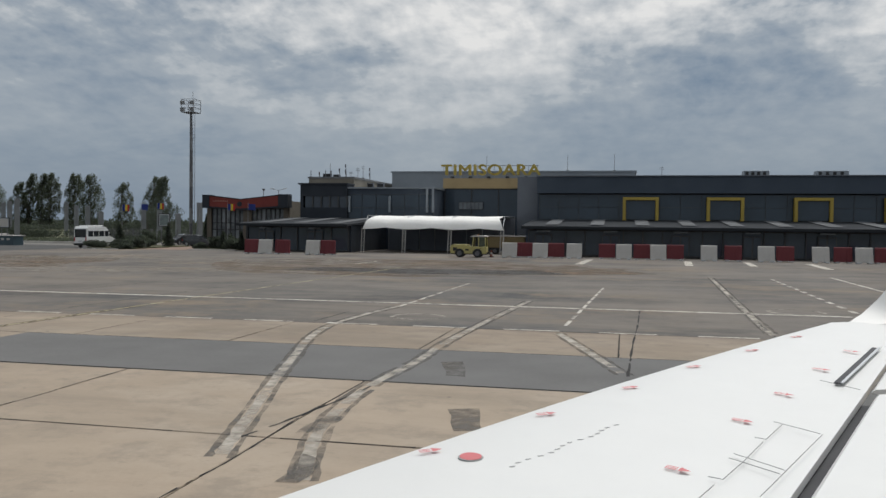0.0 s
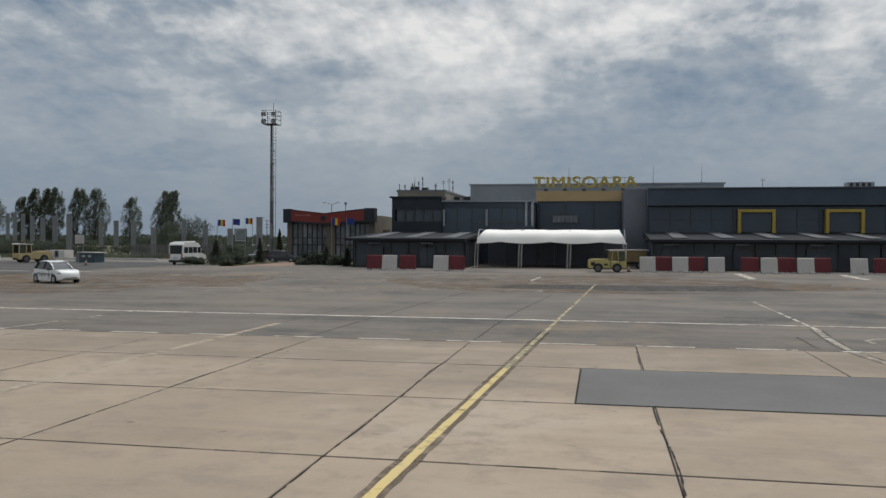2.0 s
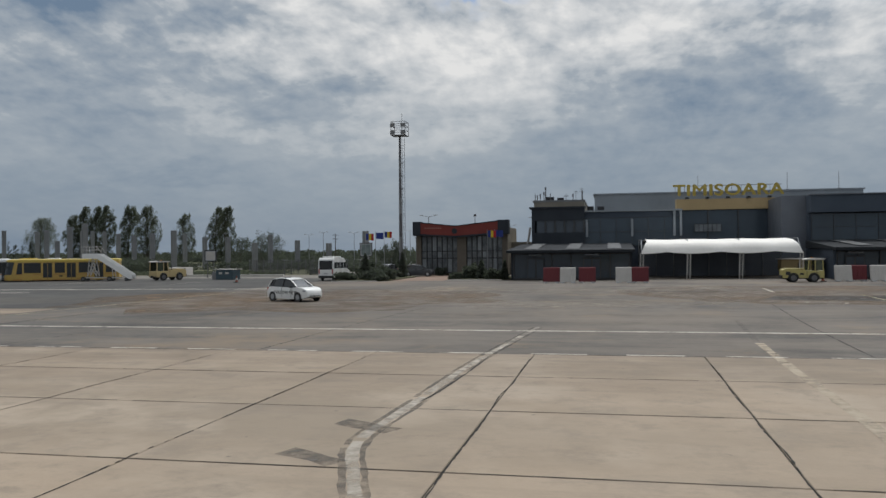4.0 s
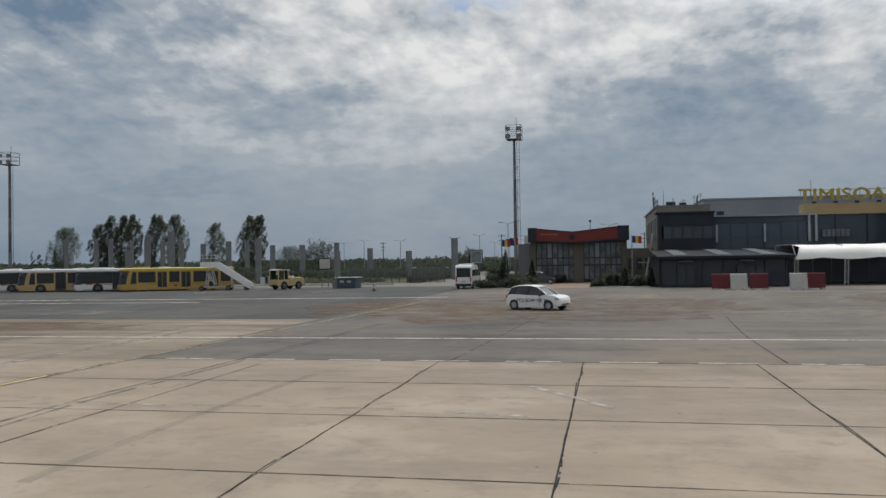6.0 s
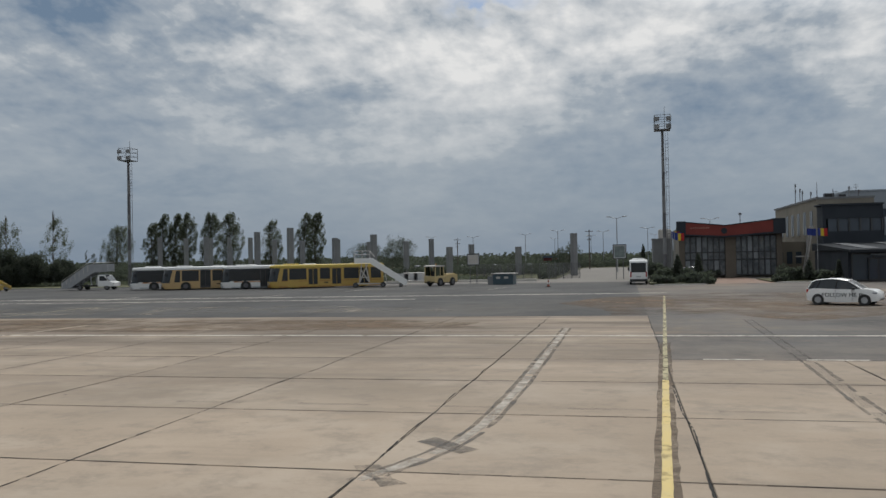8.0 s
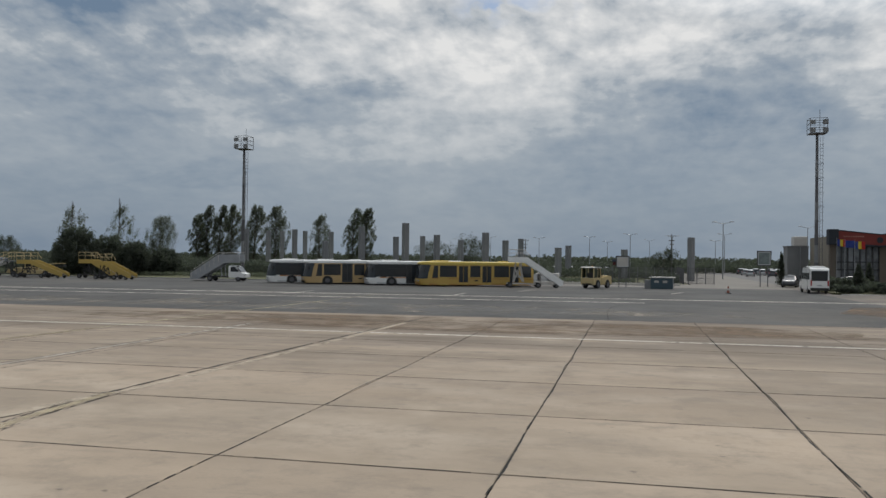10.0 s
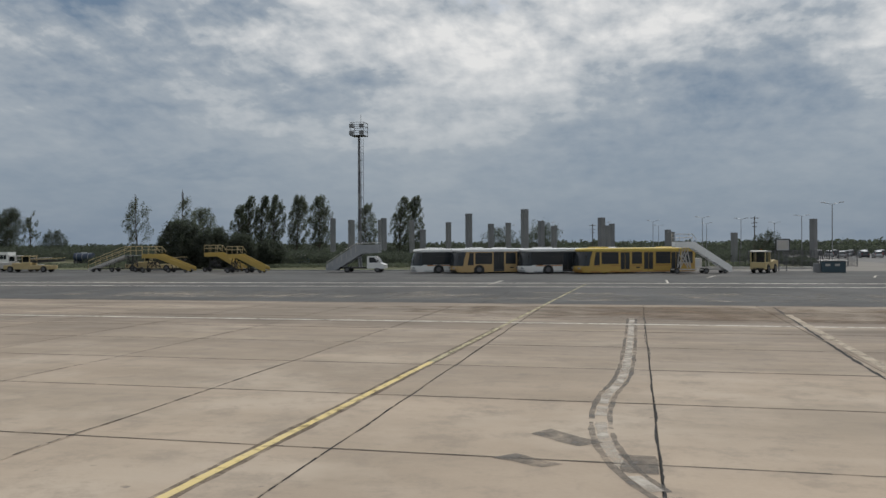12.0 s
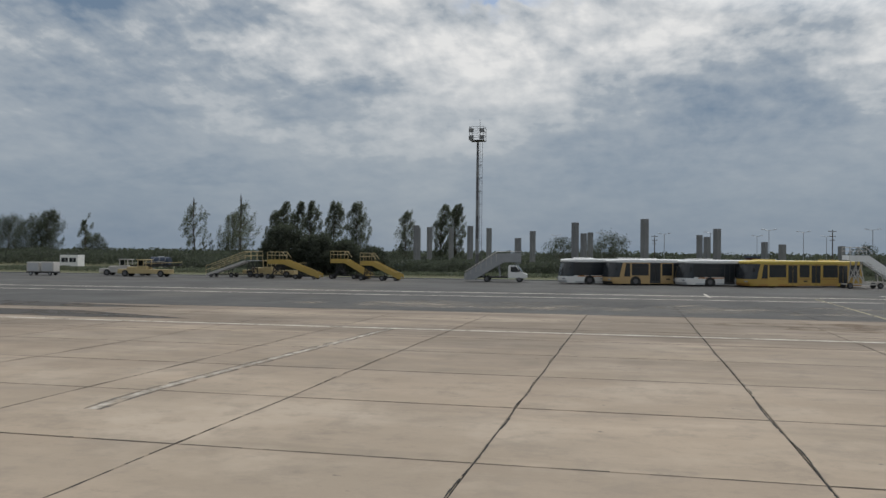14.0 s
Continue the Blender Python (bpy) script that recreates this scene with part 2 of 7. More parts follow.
CONCRETE = surface("slab_concrete", (0.370, 0.297, 0.224), (0.314, 0.252, 0.191), rough=0.9, big=0.35, fine=14, bump=0.25, vary=0.10, extra=stained, laid=True)
ASPHALT = surface("apron_asphalt", (0.083, 0.082, 0.081), (0.062, 0.061, 0.060), rough=0.92, big=0.12, fine=9, bump=0.3, extra=tracked, laid=True)
PATCH = surface("patch_asphalt", (0.145, 0.141, 0.136), (0.112, 0.109, 0.105), rough=0.92, big=0.25, fine=12, bump=0.3)
TAR = surface("tar_sealant", (0.018, 0.017, 0.016), (0.032, 0.03, 0.028), rough=0.95, fine=8)
ROAD = surface("pale_access_road", (0.19, 0.175, 0.155), (0.145, 0.135, 0.12), rough=0.92, big=0.2, fine=5, bump=0.3, laid=True)
EARTH = surface("dry_grass_ground", (0.075, 0.085, 0.042), (0.11, 0.10, 0.06), rough=1.0, big=0.05, fine=1.5, bump=0.4)


def serviced(t, at, col):
    """Service road asphalt: darker, with pale dust and oil in patches."""
    dark = noise_at(t, at, 0.17, 8.0, 0.74, (0.8, 0.6, 1.0))
    col = blend(t, span(t, dark, 0.46, 0.62, 0.0, 0.75), col, (0.045, 0.044, 0.043))
    dust = noise_at(t, at, 0.08, 8.0, 0.76, (0.7, 0.8, 1.0))
    col = blend(t, span(t, dust, 0.50, 0.66, 0.0, 0.6), col, (0.125, 0.112, 0.097))
    fleck = noise_at(t, at, 1.4, 8.0, 0.8, (1.0, 0.7, 1.0))
    return blend(t, span(t, fleck, 0.50, 0.68, 0.0, 0.5), col, (0.115, 0.106, 0.095))


SERVICE = surface("service_road_asphalt", (0.080, 0.079, 0.077), (0.060, 0.059, 0.058), rough=0.92, big=0.12, fine=9, bump=0.3, extra=serviced, laid=True)


def worn(name, color, other, cover=0.55, size=3.0, edge=0.1, most=1.0):
    """Old paint or a scrape that has come away in places, so that the pavement shows between."""
    m = surface(name, color, other, rough=0.9, big=1.2, fine=9, bump=0.1, laid=True)
    t = m.node_tree
    at = node(t, "ShaderNodeNewGeometry").outputs["Position"]
    hold = math_node(t, "ADD", math_node(t, "MULTIPLY", noise_at(t, at, size, 5.0, 0.65), 0.6), math_node(t, "MULTIPLY", noise_at(t, at, size * 0.22, 3.0, 0.5), 0.4))
    lost = span(t, hold, cover - edge, cover + edge, 1.0 - most, 1.0)
    mixer = node(t, "ShaderNodeMixShader", None, Fac=lost)
    t.links.new(t.nodes["Principled BSDF"].outputs[0], mixer.inputs[1])
    t.links.new(node(t, "ShaderNodeBsdfTransparent").outputs[0], mixer.inputs[2])
    t.links.new(mixer.outputs[0], t.nodes["Material Output"].inputs["Surface"])
    return m


WHITE_LINE = worn("worn_white_paint", (0.58, 0.55, 0.49), (0.40, 0.36, 0.30), 0.58, 4.0)
YELLOW_LINE = worn("worn_yellow_paint", (0.58, 0.45, 0.18), (0.50, 0.41, 0.23), 0.62, 4.0)
# worn yellow paint with the pale sun glint mixed into its colour
GLINT_YELLOW = worn("worn_yellow_with_glint", (0.49, 0.44, 0.27), (0.40, 0.36, 0.24), 0.55, 4.0, 0.12, 0.85)
SCUFF = worn("dark_scuffed_border", (0.105, 0.078, 0.055), (0.17, 0.13, 0.095), 0.53, 3.0, 0.14, 0.85)
BLACK_CLAD = surface("charcoal_cladding", (0.064, 0.081, 0.106), (0.053, 0.067, 0.089), rough=0.75, big=0.4, fine=6)
JET_CLAD = surface("near_black_cladding", (0.030, 0.036, 0.046), (0.024, 0.029, 0.037), rough=0.7, big=0.4, fine=6)
GREY_CLAD = surface("grey_metal_cladding", (0.13, 0.145, 0.17), (0.11, 0.122, 0.145), rough=0.55, metal=0.2, big=0.3, fine=5)
ROOF_GREY = surface("weathered_roof_felt", (0.026, 0.029, 0.034), (0.020, 0.023, 0.027), rough=1.0, metal=0.0, big=0.3, fine=5)
SILVER_CLAD = surface("silver_roof_cladding", (0.26, 0.285, 0.31), (0.21, 0.232, 0.255), rough=0.45, metal=0.3, big=0.3, fine=5)
BEIGE = surface("beige_render", (0.25, 0.228, 0.188), (0.19, 0.172, 0.143), rough=0.85, big=0.4, fine=8)
OCHRE = surface("ochre_fascia", (0.43, 0.32, 0.17), (0.37, 0.275, 0.15), rough=0.7, big=0.4, fine=8)
GLASS = surface("dark_facade_glass", (0.05, 0.068, 0.088), (0.039, 0.053, 0.07), rough=0.12, big=0.2, fine=1.0, bump=0.0)
# pale base colour stands in for the sky reflected in the panes
PALE_GLASS = surface("glass_paled_for_reflection", (0.27, 0.29, 0.305), (0.12, 0.135, 0.15), rough=0.12, big=0.3, fine=1.0, bump=0.0)
BLOCK_GLASS = surface("slate_reflecting_glass", (0.062, 0.074, 0.092), (0.048, 0.058, 0.073), rough=0.12, big=0.3, fine=1.0, bump=0.0)
# patchy reflections painted as light and dark mottling of the base colour
HALL_GLASS = surface("glass_with_painted_reflections", (0.20, 0.215, 0.225), (0.045, 0.052, 0.058), rough=0.12, big=0.7, fine=2.2, bump=0.0)
FRAME = surface("dark_window_frame", (0.042, 0.044, 0.048), rough=0.5)
YELLOW = surface("yellow_panel_paint", (0.42, 0.30, 0.045), (0.35, 0.25, 0.045), rough=0.55)
SIGN_GOLD = surface("gold_letter_paint", (0.42, 0.32, 0.06), (0.34, 0.26, 0.05), rough=0.5)
FABRIC = surface("white_tent_membrane", (0.86, 0.84, 0.80), (0.78, 0.76, 0.72), rough=0.6, big=0.5, fine=4)
MAST_STEEL = surface("dark_mast_steel", (0.14, 0.14, 0.15), (0.10, 0.10, 0.105), rough=0.6, metal=0.3)
STEEL = surface("galvanised_steel", (0.30, 0.31, 0.32), (0.22, 0.23, 0.24), rough=0.5, metal=0.6)
WHITE = surface("white_vehicle_paint", (0.78, 0.78, 0.77), (0.70, 0.70, 0.68), rough=0.3, coat=0.5, bump=0.0)
BUS_YELLOW = surface("bus_yellow_paint", (0.50, 0.33, 0.07), (0.42, 0.28, 0.07), rough=0.35, coat=0.4, bump=0.0)
CREAM = surface("cream_yellow_paint", (0.50, 0.39, 0.19), (0.40, 0.31, 0.16), rough=0.45, bump=0.0)
RUBBER = surface("tyre_rubber", (0.034, 0.034, 0.034), rough=0.8)
RED = surface("faded_red_plastic", (0.16, 0.034, 0.04), (0.115, 0.027, 0.033), rough=0.6)
BARRIER_WHITE = surface("dirty_white_plastic", (0.52, 0.50, 0.47), (0.40, 0.38, 0.36), rough=0.6, big=0.8)
FASCIA_RED = surface("faded_red_fascia", (0.205, 0.042, 0.034), (0.15, 0.034, 0.03), rough=0.6, big=0.4)
PILLAR = surface("raw_concrete_pillar", (0.22, 0.225, 0.23), (0.16, 0.165, 0.17), rough=0.9, big=0.3, fine=6)


def foliage(name, color, other):
    """Leaves that let a part of the light through."""
    m = surface(name, color, other, rough=0.75, big=0.3, fine=3, bump=0.0)
    t = m.node_tree
    through_leaf = node(t, "ShaderNodeBsdfTranslucent", None, Color=(color[0] * 1.3, color[1] * 1.35, color[2] * 1.1, 1.0))
    mixer = node(t, "ShaderNodeMixShader", None, Fac=0.5)
    t.links.new(t.nodes["Principled BSDF"].outputs[0], mixer.inputs[1])
    t.links.new(through_leaf.outputs[0], mixer.inputs[2])
    t.links.new(mixer.outputs[0], t.nodes["Material Output"].inputs["Surface"])
    return m


LEAF = foliage("poplar_leaves", (0.096, 0.107, 0.083), (0.075, 0.084, 0.066))
LEAF_DARK = foliage("dark_bush_leaves", (0.066, 0.076, 0.063), (0.053, 0.061, 0.051))
BARK = surface("grey_bark", (0.10, 0.085, 0.07), (0.06, 0.05, 0.04), rough=0.9, fine=4)

# ---- ground ----
GRID = Matrix.Translation((-60, 17.05, 0)) @ Matrix.Rotation(-0.0085, 4, "Z") @ Matrix.Translation((60, -17.05, 0))
ROWS = [2.7, 7.5, 12.25, 17.05, 21.7, 26.45, 31.2, 35.95, 40.7, 45.4]
COLUMN, FIRST = 5.13, -10.3
UNEVEN = {0: -0.3, 9: 0.55, 17: 0.55, 16: 0.48, 20: 0.42}


def column_edge(k):
    """Where a cross joint lies along the grid; a few were cast out of step."""
    return FIRST - COLUMN * k + UNEVEN.get(k, 0.0)


ground = tagged(new("ground", bpy.data.meshes.new("ground")), "flat dry grassland running to the horizon", "ground", kind="structure")
gb = bmesh.new()
quad(gb, (-3500, -1500, -0.12), (3500, -1500, -0.12), (3500, 4500, -0.12), (-3500, 4500, -0.12))
gb.to_mesh(ground.data)
gb.free()
ground.data.materials.append(EARTH)

apron = thing("apron", "worn grey asphalt airport apron with tyre marks", "pavement", GRID, kind="structure")
part("asphalt", boxed(-66.73, 170, 26.45, 118, -0.3, 0.0), ASPHALT, apron)
part("asphalt", boxed(-330, -66.73, 45.4, 103.5, -0.3, 0.0), SERVICE, apron, "darker service road asphalt")
part("asphalt", boxed(-330, 170, -60, 2.7, -0.3, 0.0), ASPHALT, apron)
part("asphalt_patch", boxed(-16.95, 170, 17.12, 21.66, -0.3, 0.004), PATCH, apron, "smooth dark grey asphalt repair strip")
part("joint_bed", boxed(-330, 170, 2.7, 45.4, -0.3, -0.022), TAR, apron, "black bitumen joint filler")


def strip(name, points, width, material, label, lift=0.004, parent=None):
    """A flat painted band along a line of ground points, its edges a little uneven."""
    bm = bmesh.new()
    pts = [Vector((*p, lift)) for p in points]
    rnd = random.Random(len(points) * 7 + int(abs(points[0][0]) * 10))
    lines = []
    for i, p in enumerate(pts):
        way = (pts[min(i + 1, len(pts) - 1)] - pts[max(i - 1, 0)]).normalized()
        side = Vector((-way.y, way.x, 0)) * width / 2
        lines.append((bm.verts.new(p + side * rnd.uniform(0.9, 1.1)), bm.verts.new(p - side * rnd.uniform(0.9, 1.1))))
    for a, b in zip(lines, lines[1:]):
        bm.faces.new((a[0], a[1], b[1], b[0]))
    bmesh.ops.recalc_face_normals(bm, faces=bm.faces)
    if bm.faces[0:1] and bm.faces[:][0].normal.z < 0:
        bmesh.ops.reverse_faces(bm, faces=bm.faces)
    return part(name, bm, material, parent or markings, label)


def between(a, b, n):
    return [tuple(a[k] + (b[k] - a[k]) * i / n for k in (0, 1)) for i in range(n + 1)]


markings = thing("apron_markings", "worn white and yellow painted lines on the apron", "road marking", kind="structure")
for near, far in (((-19.5, 8.0), (-16.5, 62.0)), ((-67.6, 8.0), (-64.5, 67.0)), ((-109.1, 8.0), (-106.6, 68.6))):
    strip("dark_border", between(near, (near[0] + (far[0] - near[0]) * 0.4, near[1] + (far[1] - near[1]) * 0.4), 60), 0.38, SCUFF, "dark scuffed line border", 0.004)
    bend = (near[0] + (far[0] - near[0]) * 0.24, near[1] + (far[1] - near[1]) * 0.24)
    strip("yellow_line", between(near, bend, 50), 0.16, YELLOW_LINE, "yellow taxi lead line", 0.008)
    # far end: sun glint painted in as a paler yellow
    strip("yellow_line", between(bend, far, 50), 0.15, GLINT_YELLOW, "worn yellow end of a lead line, paled for sun glint", 0.008)
strip("white_line", between((60, 33.0), (-190, 35.4), 160), 0.32, WHITE_LINE, "long white stand line", 0.006)
strip("white_line", between((-64, 72.0), (-215, 66.2), 90), 0.7, WHITE_LINE, "long white service road line", 0.005)
strip("white_line", between((-84, 65.2), (-215, 60.2), 90), 0.5, WHITE_LINE, "long white service road line", 0.005)
for i in range(28):
    x = 10.0 - i * 2.95
    if x > -66:
        strip("white_dash", between((x, 26.05 - x * 0.0085), (x - 1.75, 26.06 - x * 0.0085), 6), 0.18, WHITE_LINE, "", 0.007)
for a, b in (((-114.4, 67.8), (-114.3, 74.6)), ((-99.9, 76.7), (-100.0, 71.3)), ((-81.0, 84.0), (-79.6, 88.5)), ((-95.8, 83), (-94.6, 88)), ((14.0, 60.6), (13.4, 40.0)), ((-21.5, 66.0), (-21.2, 72.0))):
    strip("white_line", between(a, b, 10), 0.2, WHITE_LINE, "short white apron mark", 0.006)
for x0, y0, x1, y1 in ((-8.6, 32.0, -8.3, 47.0), (-1.7, 27.6, -0.8, 46.0)):
    for k in range(9):
        f, g = k / 9, (k + 0.72) / 9
        strip("white_dash", between((x0 + (x1 - x0) * f, y0 + (y1 - y0) * f), (x0 + (x1 - x0) * g, y0 + (y1 - y0) * g), 4), 0.13, WHITE_LINE, "", 0.006)
# pale worn bars at the gaps between the barriers
for x, y0, y1, w in ((-3.5, 73.5, 85.0, 0.7), (5.9, 75.0, 84.5, 0.7), (11.4, 76.2, 85.0, 0.6), (16.8, 73.0, 84.0, 0.7), (26.0, 73.5, 84.5, 0.7)):
    strip("white_bar", between((x, y0), (x + 0.6, y1), 10), w, WHITE_LINE, "broad worn white bar", 0.006)
for k in range(11):
    strip("white_dash", between((9.6 - 0.055 * k, 57.0 - 2.1 * k), (9.6 - 0.055 * k, 56.0 - 2.1 * k), 2), 0.22, WHITE_LINE, "", 0.006)


# ---- cracks, sealed joints, ground-off markings ----
def smooth_line(points, n=8):
    """More points along a bent line, rounded at the bends."""
    out = []
    for i in range(len(points) - 1):
        p0, p1, p2, p3 = (Vector(points[max(0, min(len(points) - 1, j))]) for j in (i - 1, i, i + 1, i + 2))
        for k in range(n):
            t = k / n
            out.append(tuple(0.5 * ((2 * p1) + (p2 - p0) * t + (2 * p0 - 5 * p1 + 4 * p2 - p3) * t * t + (3 * p1 - p0 - 3 * p2 + p3) * t ** 3)))
    return out + [tuple(points[-1])]


GROUND_OFF = worn("ground_off_marking", (0.48, 0.44, 0.38), (0.34, 0.305, 0.26), 0.53, 2.2, 0.12, 0.9)
DULL_YELLOW = worn("worn_off_yellow", (0.43, 0.365, 0.235), (0.34, 0.29, 0.21), 0.57, 2.2, 0.16, 0.75)
SCRAPED = worn("dark_scraped_patch", (0.10, 0.092, 0.083), (0.17, 0.15, 0.13), 0.515, 2.4, 0.12, 0.8)


def ragged(name, points, width, material, label, lift, seed, gaps=0.0, jitter=0.35):
    """A frayed band of uneven width along a bent line, broken in places."""
    rnd = random.Random(seed)
    bm = bmesh.new()
    line = [Vector((*p, lift)) for p in smooth_line(points, 10)]
    last = None
    for a, b in zip(line, line[1:]):
        n = max(1, int((b - a).length / 0.3))
        way = (b - a).normalized()
        side = Vector((-way.y, way.x, 0))
        for k in range(n):
            p = a.lerp(b, k / n)
            w, off = width * rnd.uniform(1 - jitter, 1 + jitter) / 2, width * rnd.uniform(-0.3, 0.3) * jitter
            pair = (bm.verts.new(p + side * (w + off)), bm.verts.new(p - side * (w - off)))
            if last and rnd.random() >= gaps:
                bm.faces.new((last[0], last[1], pair[1], pair[0]))
            last = pair
    bmesh.ops.delete(bm, geom=[v for v in bm.verts if not v.link_faces], context="VERTS")
    return part(name, bm, material, markings, label)


OLD_LINES = [
    [(-5.4, 10.6), (-6.1, 13.1), (-7.5, 18.1), (-9.1, 25.3), (-8.6, 32.9)],
    [(-3.9, 9.9), (-4.6, 12.5), (-4.9, 15.7), (-4.7, 19.5), (-4.7, 22.7), (-4.3, 29.8), (-3.8, 36.7)],
    [(-1.8, 25.6), (-0.8, 22.1), (0.2, 18.5)],
    [(5.9, 57.4), (4.9, 34.9), (4.6, 26.4)],
    [(-30.7, 9.4), (-30.4, 10.4), (-29.9, 11.8), (-29.5, 12.4), (-29.2, 13.1), (-29.0, 14.3), (-28.9, 15.8), (-28.8, 18.8), (-28.7, 24.2), (-28.5, 30.6)],
    [(-36.6, 9.8), (-37.2, 11.6), (-37.8, 13.8), (-37.7, 17.0), (-37.4, 24.8), (-36.5, 35.8)],
    [(-28.5, 30.7), (-28.2, 35.0), (-27.9, 39.9)],
    [(-64.2, 11.2), (-63.3, 14.4), (-63.0, 18.6), (-62.6, 25.7), (-61.9, 42.7)],
    [(-71.8, 11.8), (-70.8, 14.6), (-70.5, 19.1), (-70.4, 25.9), (-70.3, 38.2)],
    [(-98.8, 10.9), (-98.4, 11.7), (-98.0, 12.7), (-97.6, 14.2), (-97.3, 16.9), (-97.0, 18.3), (-96.7, 22.9), (-96.4, 31.2), (-96.1, 40.8)],
    [(-102.4, 10.4), (-103.2, 12.4), (-103.6, 14.9), (-103.6, 18.0), (-103.2, 22.5), (-103.0, 37.5)],
    [(-131.6, 15.2), (-131.7, 18.3), (-131.2, 27.1), (-130.7, 35.3)],
]
EDGES = {7: [(-62.4, 11.2), (-62.8, 13.7), (-62.95, 16.0), (-63.0, 18.6), (-62.6, 25.7), (-61.9, 42.7)]}
TAN_BAND = worn("pale_tan_band", (0.45, 0.385, 0.30), (0.37, 0.31, 0.24), 0.60, 2.2, 0.14, 0.8)
FAINT = worn("faint_grey_mark", (0.17, 0.162, 0.152), (0.21, 0.195, 0.175), 0.56, 1.6, 0.2, 0.18)
for i, line in enumerate(OLD_LINES):
    tan = i in (4, 9)
    ragged("old_marking", line, 0.28 if tan else 0.2, TAN_BAND if tan else FAINT if i in (6, 7) else GROUND_OFF, "ground-off old lead line", 0.0065, 330 + i, 0.0 if tan else 0.06, 0.15)
    if i in (4, 6, 9):
        continue
    for k, d in enumerate((-0.17, 0.17)):
        ragged("scraped_edge", [(p[0] + d, p[1]) for p in EDGES.get(i, line)], 0.10, SCRAPED, "dark scraped edge of an old line", 0.0045, 360 + 2 * i + k, 0.03, 0.4)
# yellow branches with dotted black edges
for i, line in enumerate(([(-28.9, 14.3), (-28.8, 13.5), (-28.5, 12.4), (-28.2, 11.2), (-27.8, 9.9)], [(-97.2, 17.5), (-97.1, 15.8), (-97.0, 14.3), (-96.7, 12.9), (-96.3, 11.6)])):
    ragged("yellow_branch", line, 0.22, DULL_YELLOW, "worn yellow branch of an old line", 0.0072, 380 + i, 0.0, 0.1)
    for k, d in enumerate((-0.17, 0.17)):
        ragged("dotted_edge", [(p[0] + d, p[1]) for p in line], 0.035, TAR, "dotted black line edge", 0.0068, 384 + 2 * i + k, 0.42, 0.4)
    for k, d in enumerate((-0.21, 0.21)):
        ragged("scraped_edge", [(p[0] + d, p[1]) for p in line], 0.05, SCRAPED, "dark scraped edge of an old line", 0.0045, 390 + 2 * i + k, 0.2, 0.4)
ragged("faint_line", [(-58.9, 23.1), (-59.2, 17.8), (-59.3, 14.0), (-59.3, 11.0)], 0.28, FAINT, "faint grey trace of an old line", 0.0042, 396, 0.0, 0.1)
for k in range(8):
    x = -55.2 - 3.05 * k
    strip("grey_dash", between((x, 17.85 + (-60 - x) * 0.0085), (x - 1.7, 17.85 + (-58.3 - x) * 0.0085), 5), 0.22, FAINT, "faint grey painted dash", 0.0042)
CRACKS = [
    [(-5.6, 11.7), (-5.3, 13.1), (-4.9, 15.7), (-4.75, 19.0)], [(-97.6, 10.6), (-97.6, 12.9), (-97.4, 14.7), (-97.3, 17.5), (-97.2, 21.0), (-97.0, 26.0), (-96.3, 38.9), (-96.0, 45.0)],
    [(-37.8, 16.6), (-37.5, 18.4), (-37.3, 21.9), (-37.2, 25.7)], [(4.6, 26.4), (4.9, 34.9), (5.9, 57.4)],
    [(-10.0, 26.4), (-9.9, 30.0)], [(0.8, 33.5), (0.6, 28.0), (0.4, 23.7), (0.2, 18.2)], [(-25.9, 26.6), (-25.3, 38.0), (-24.2, 52.0)], [(-45.2, 26.6), (-44.9, 36.0), (-44.0, 48.0)], [(-55.5, 26.5), (-55.2, 31), (-54.0, 50)], [(-86.3, 45.5), (-86.4, 57), (-85.0, 64)], [(-111.2, 45.5), (-111.2, 58)], [(-117.8, 45.4), (-117.8, 57)], [(-20.4, 26.5), (-20.1, 36), (-19.0, 50)],
]
for i, line in enumerate(CRACKS):
    ragged("crack", line, 0.05 if i != 1 else 0.09, TAR, "dark irregular crack", 0.0055, 400 + i, 0.05, 0.55)
# black sealant along the long joints
for r, y in enumerate((7.5, 12.25, 17.05, 21.7, 26.45, 31.2, 35.95, 40.7, 45.4)):
    x0, x1 = (-200.0, -66.7) if y > 27 else (-200.0, 12.0)
    for k in range(int((x1 - x0) / 13)):
        a, b = x0 + 13 * k, min(x1, x0 + 13 * k + 13)
        ragged("joint_sealant", [(x, y + (-60 - x) * 0.0085) for x in (a, (a + b) / 2, b)], 0.035 if y < 20 else 0.05, TAR, "", 0.0032, 900 + 40 * r + k, 0.10 if r % 3 else 0.03, 0.5)
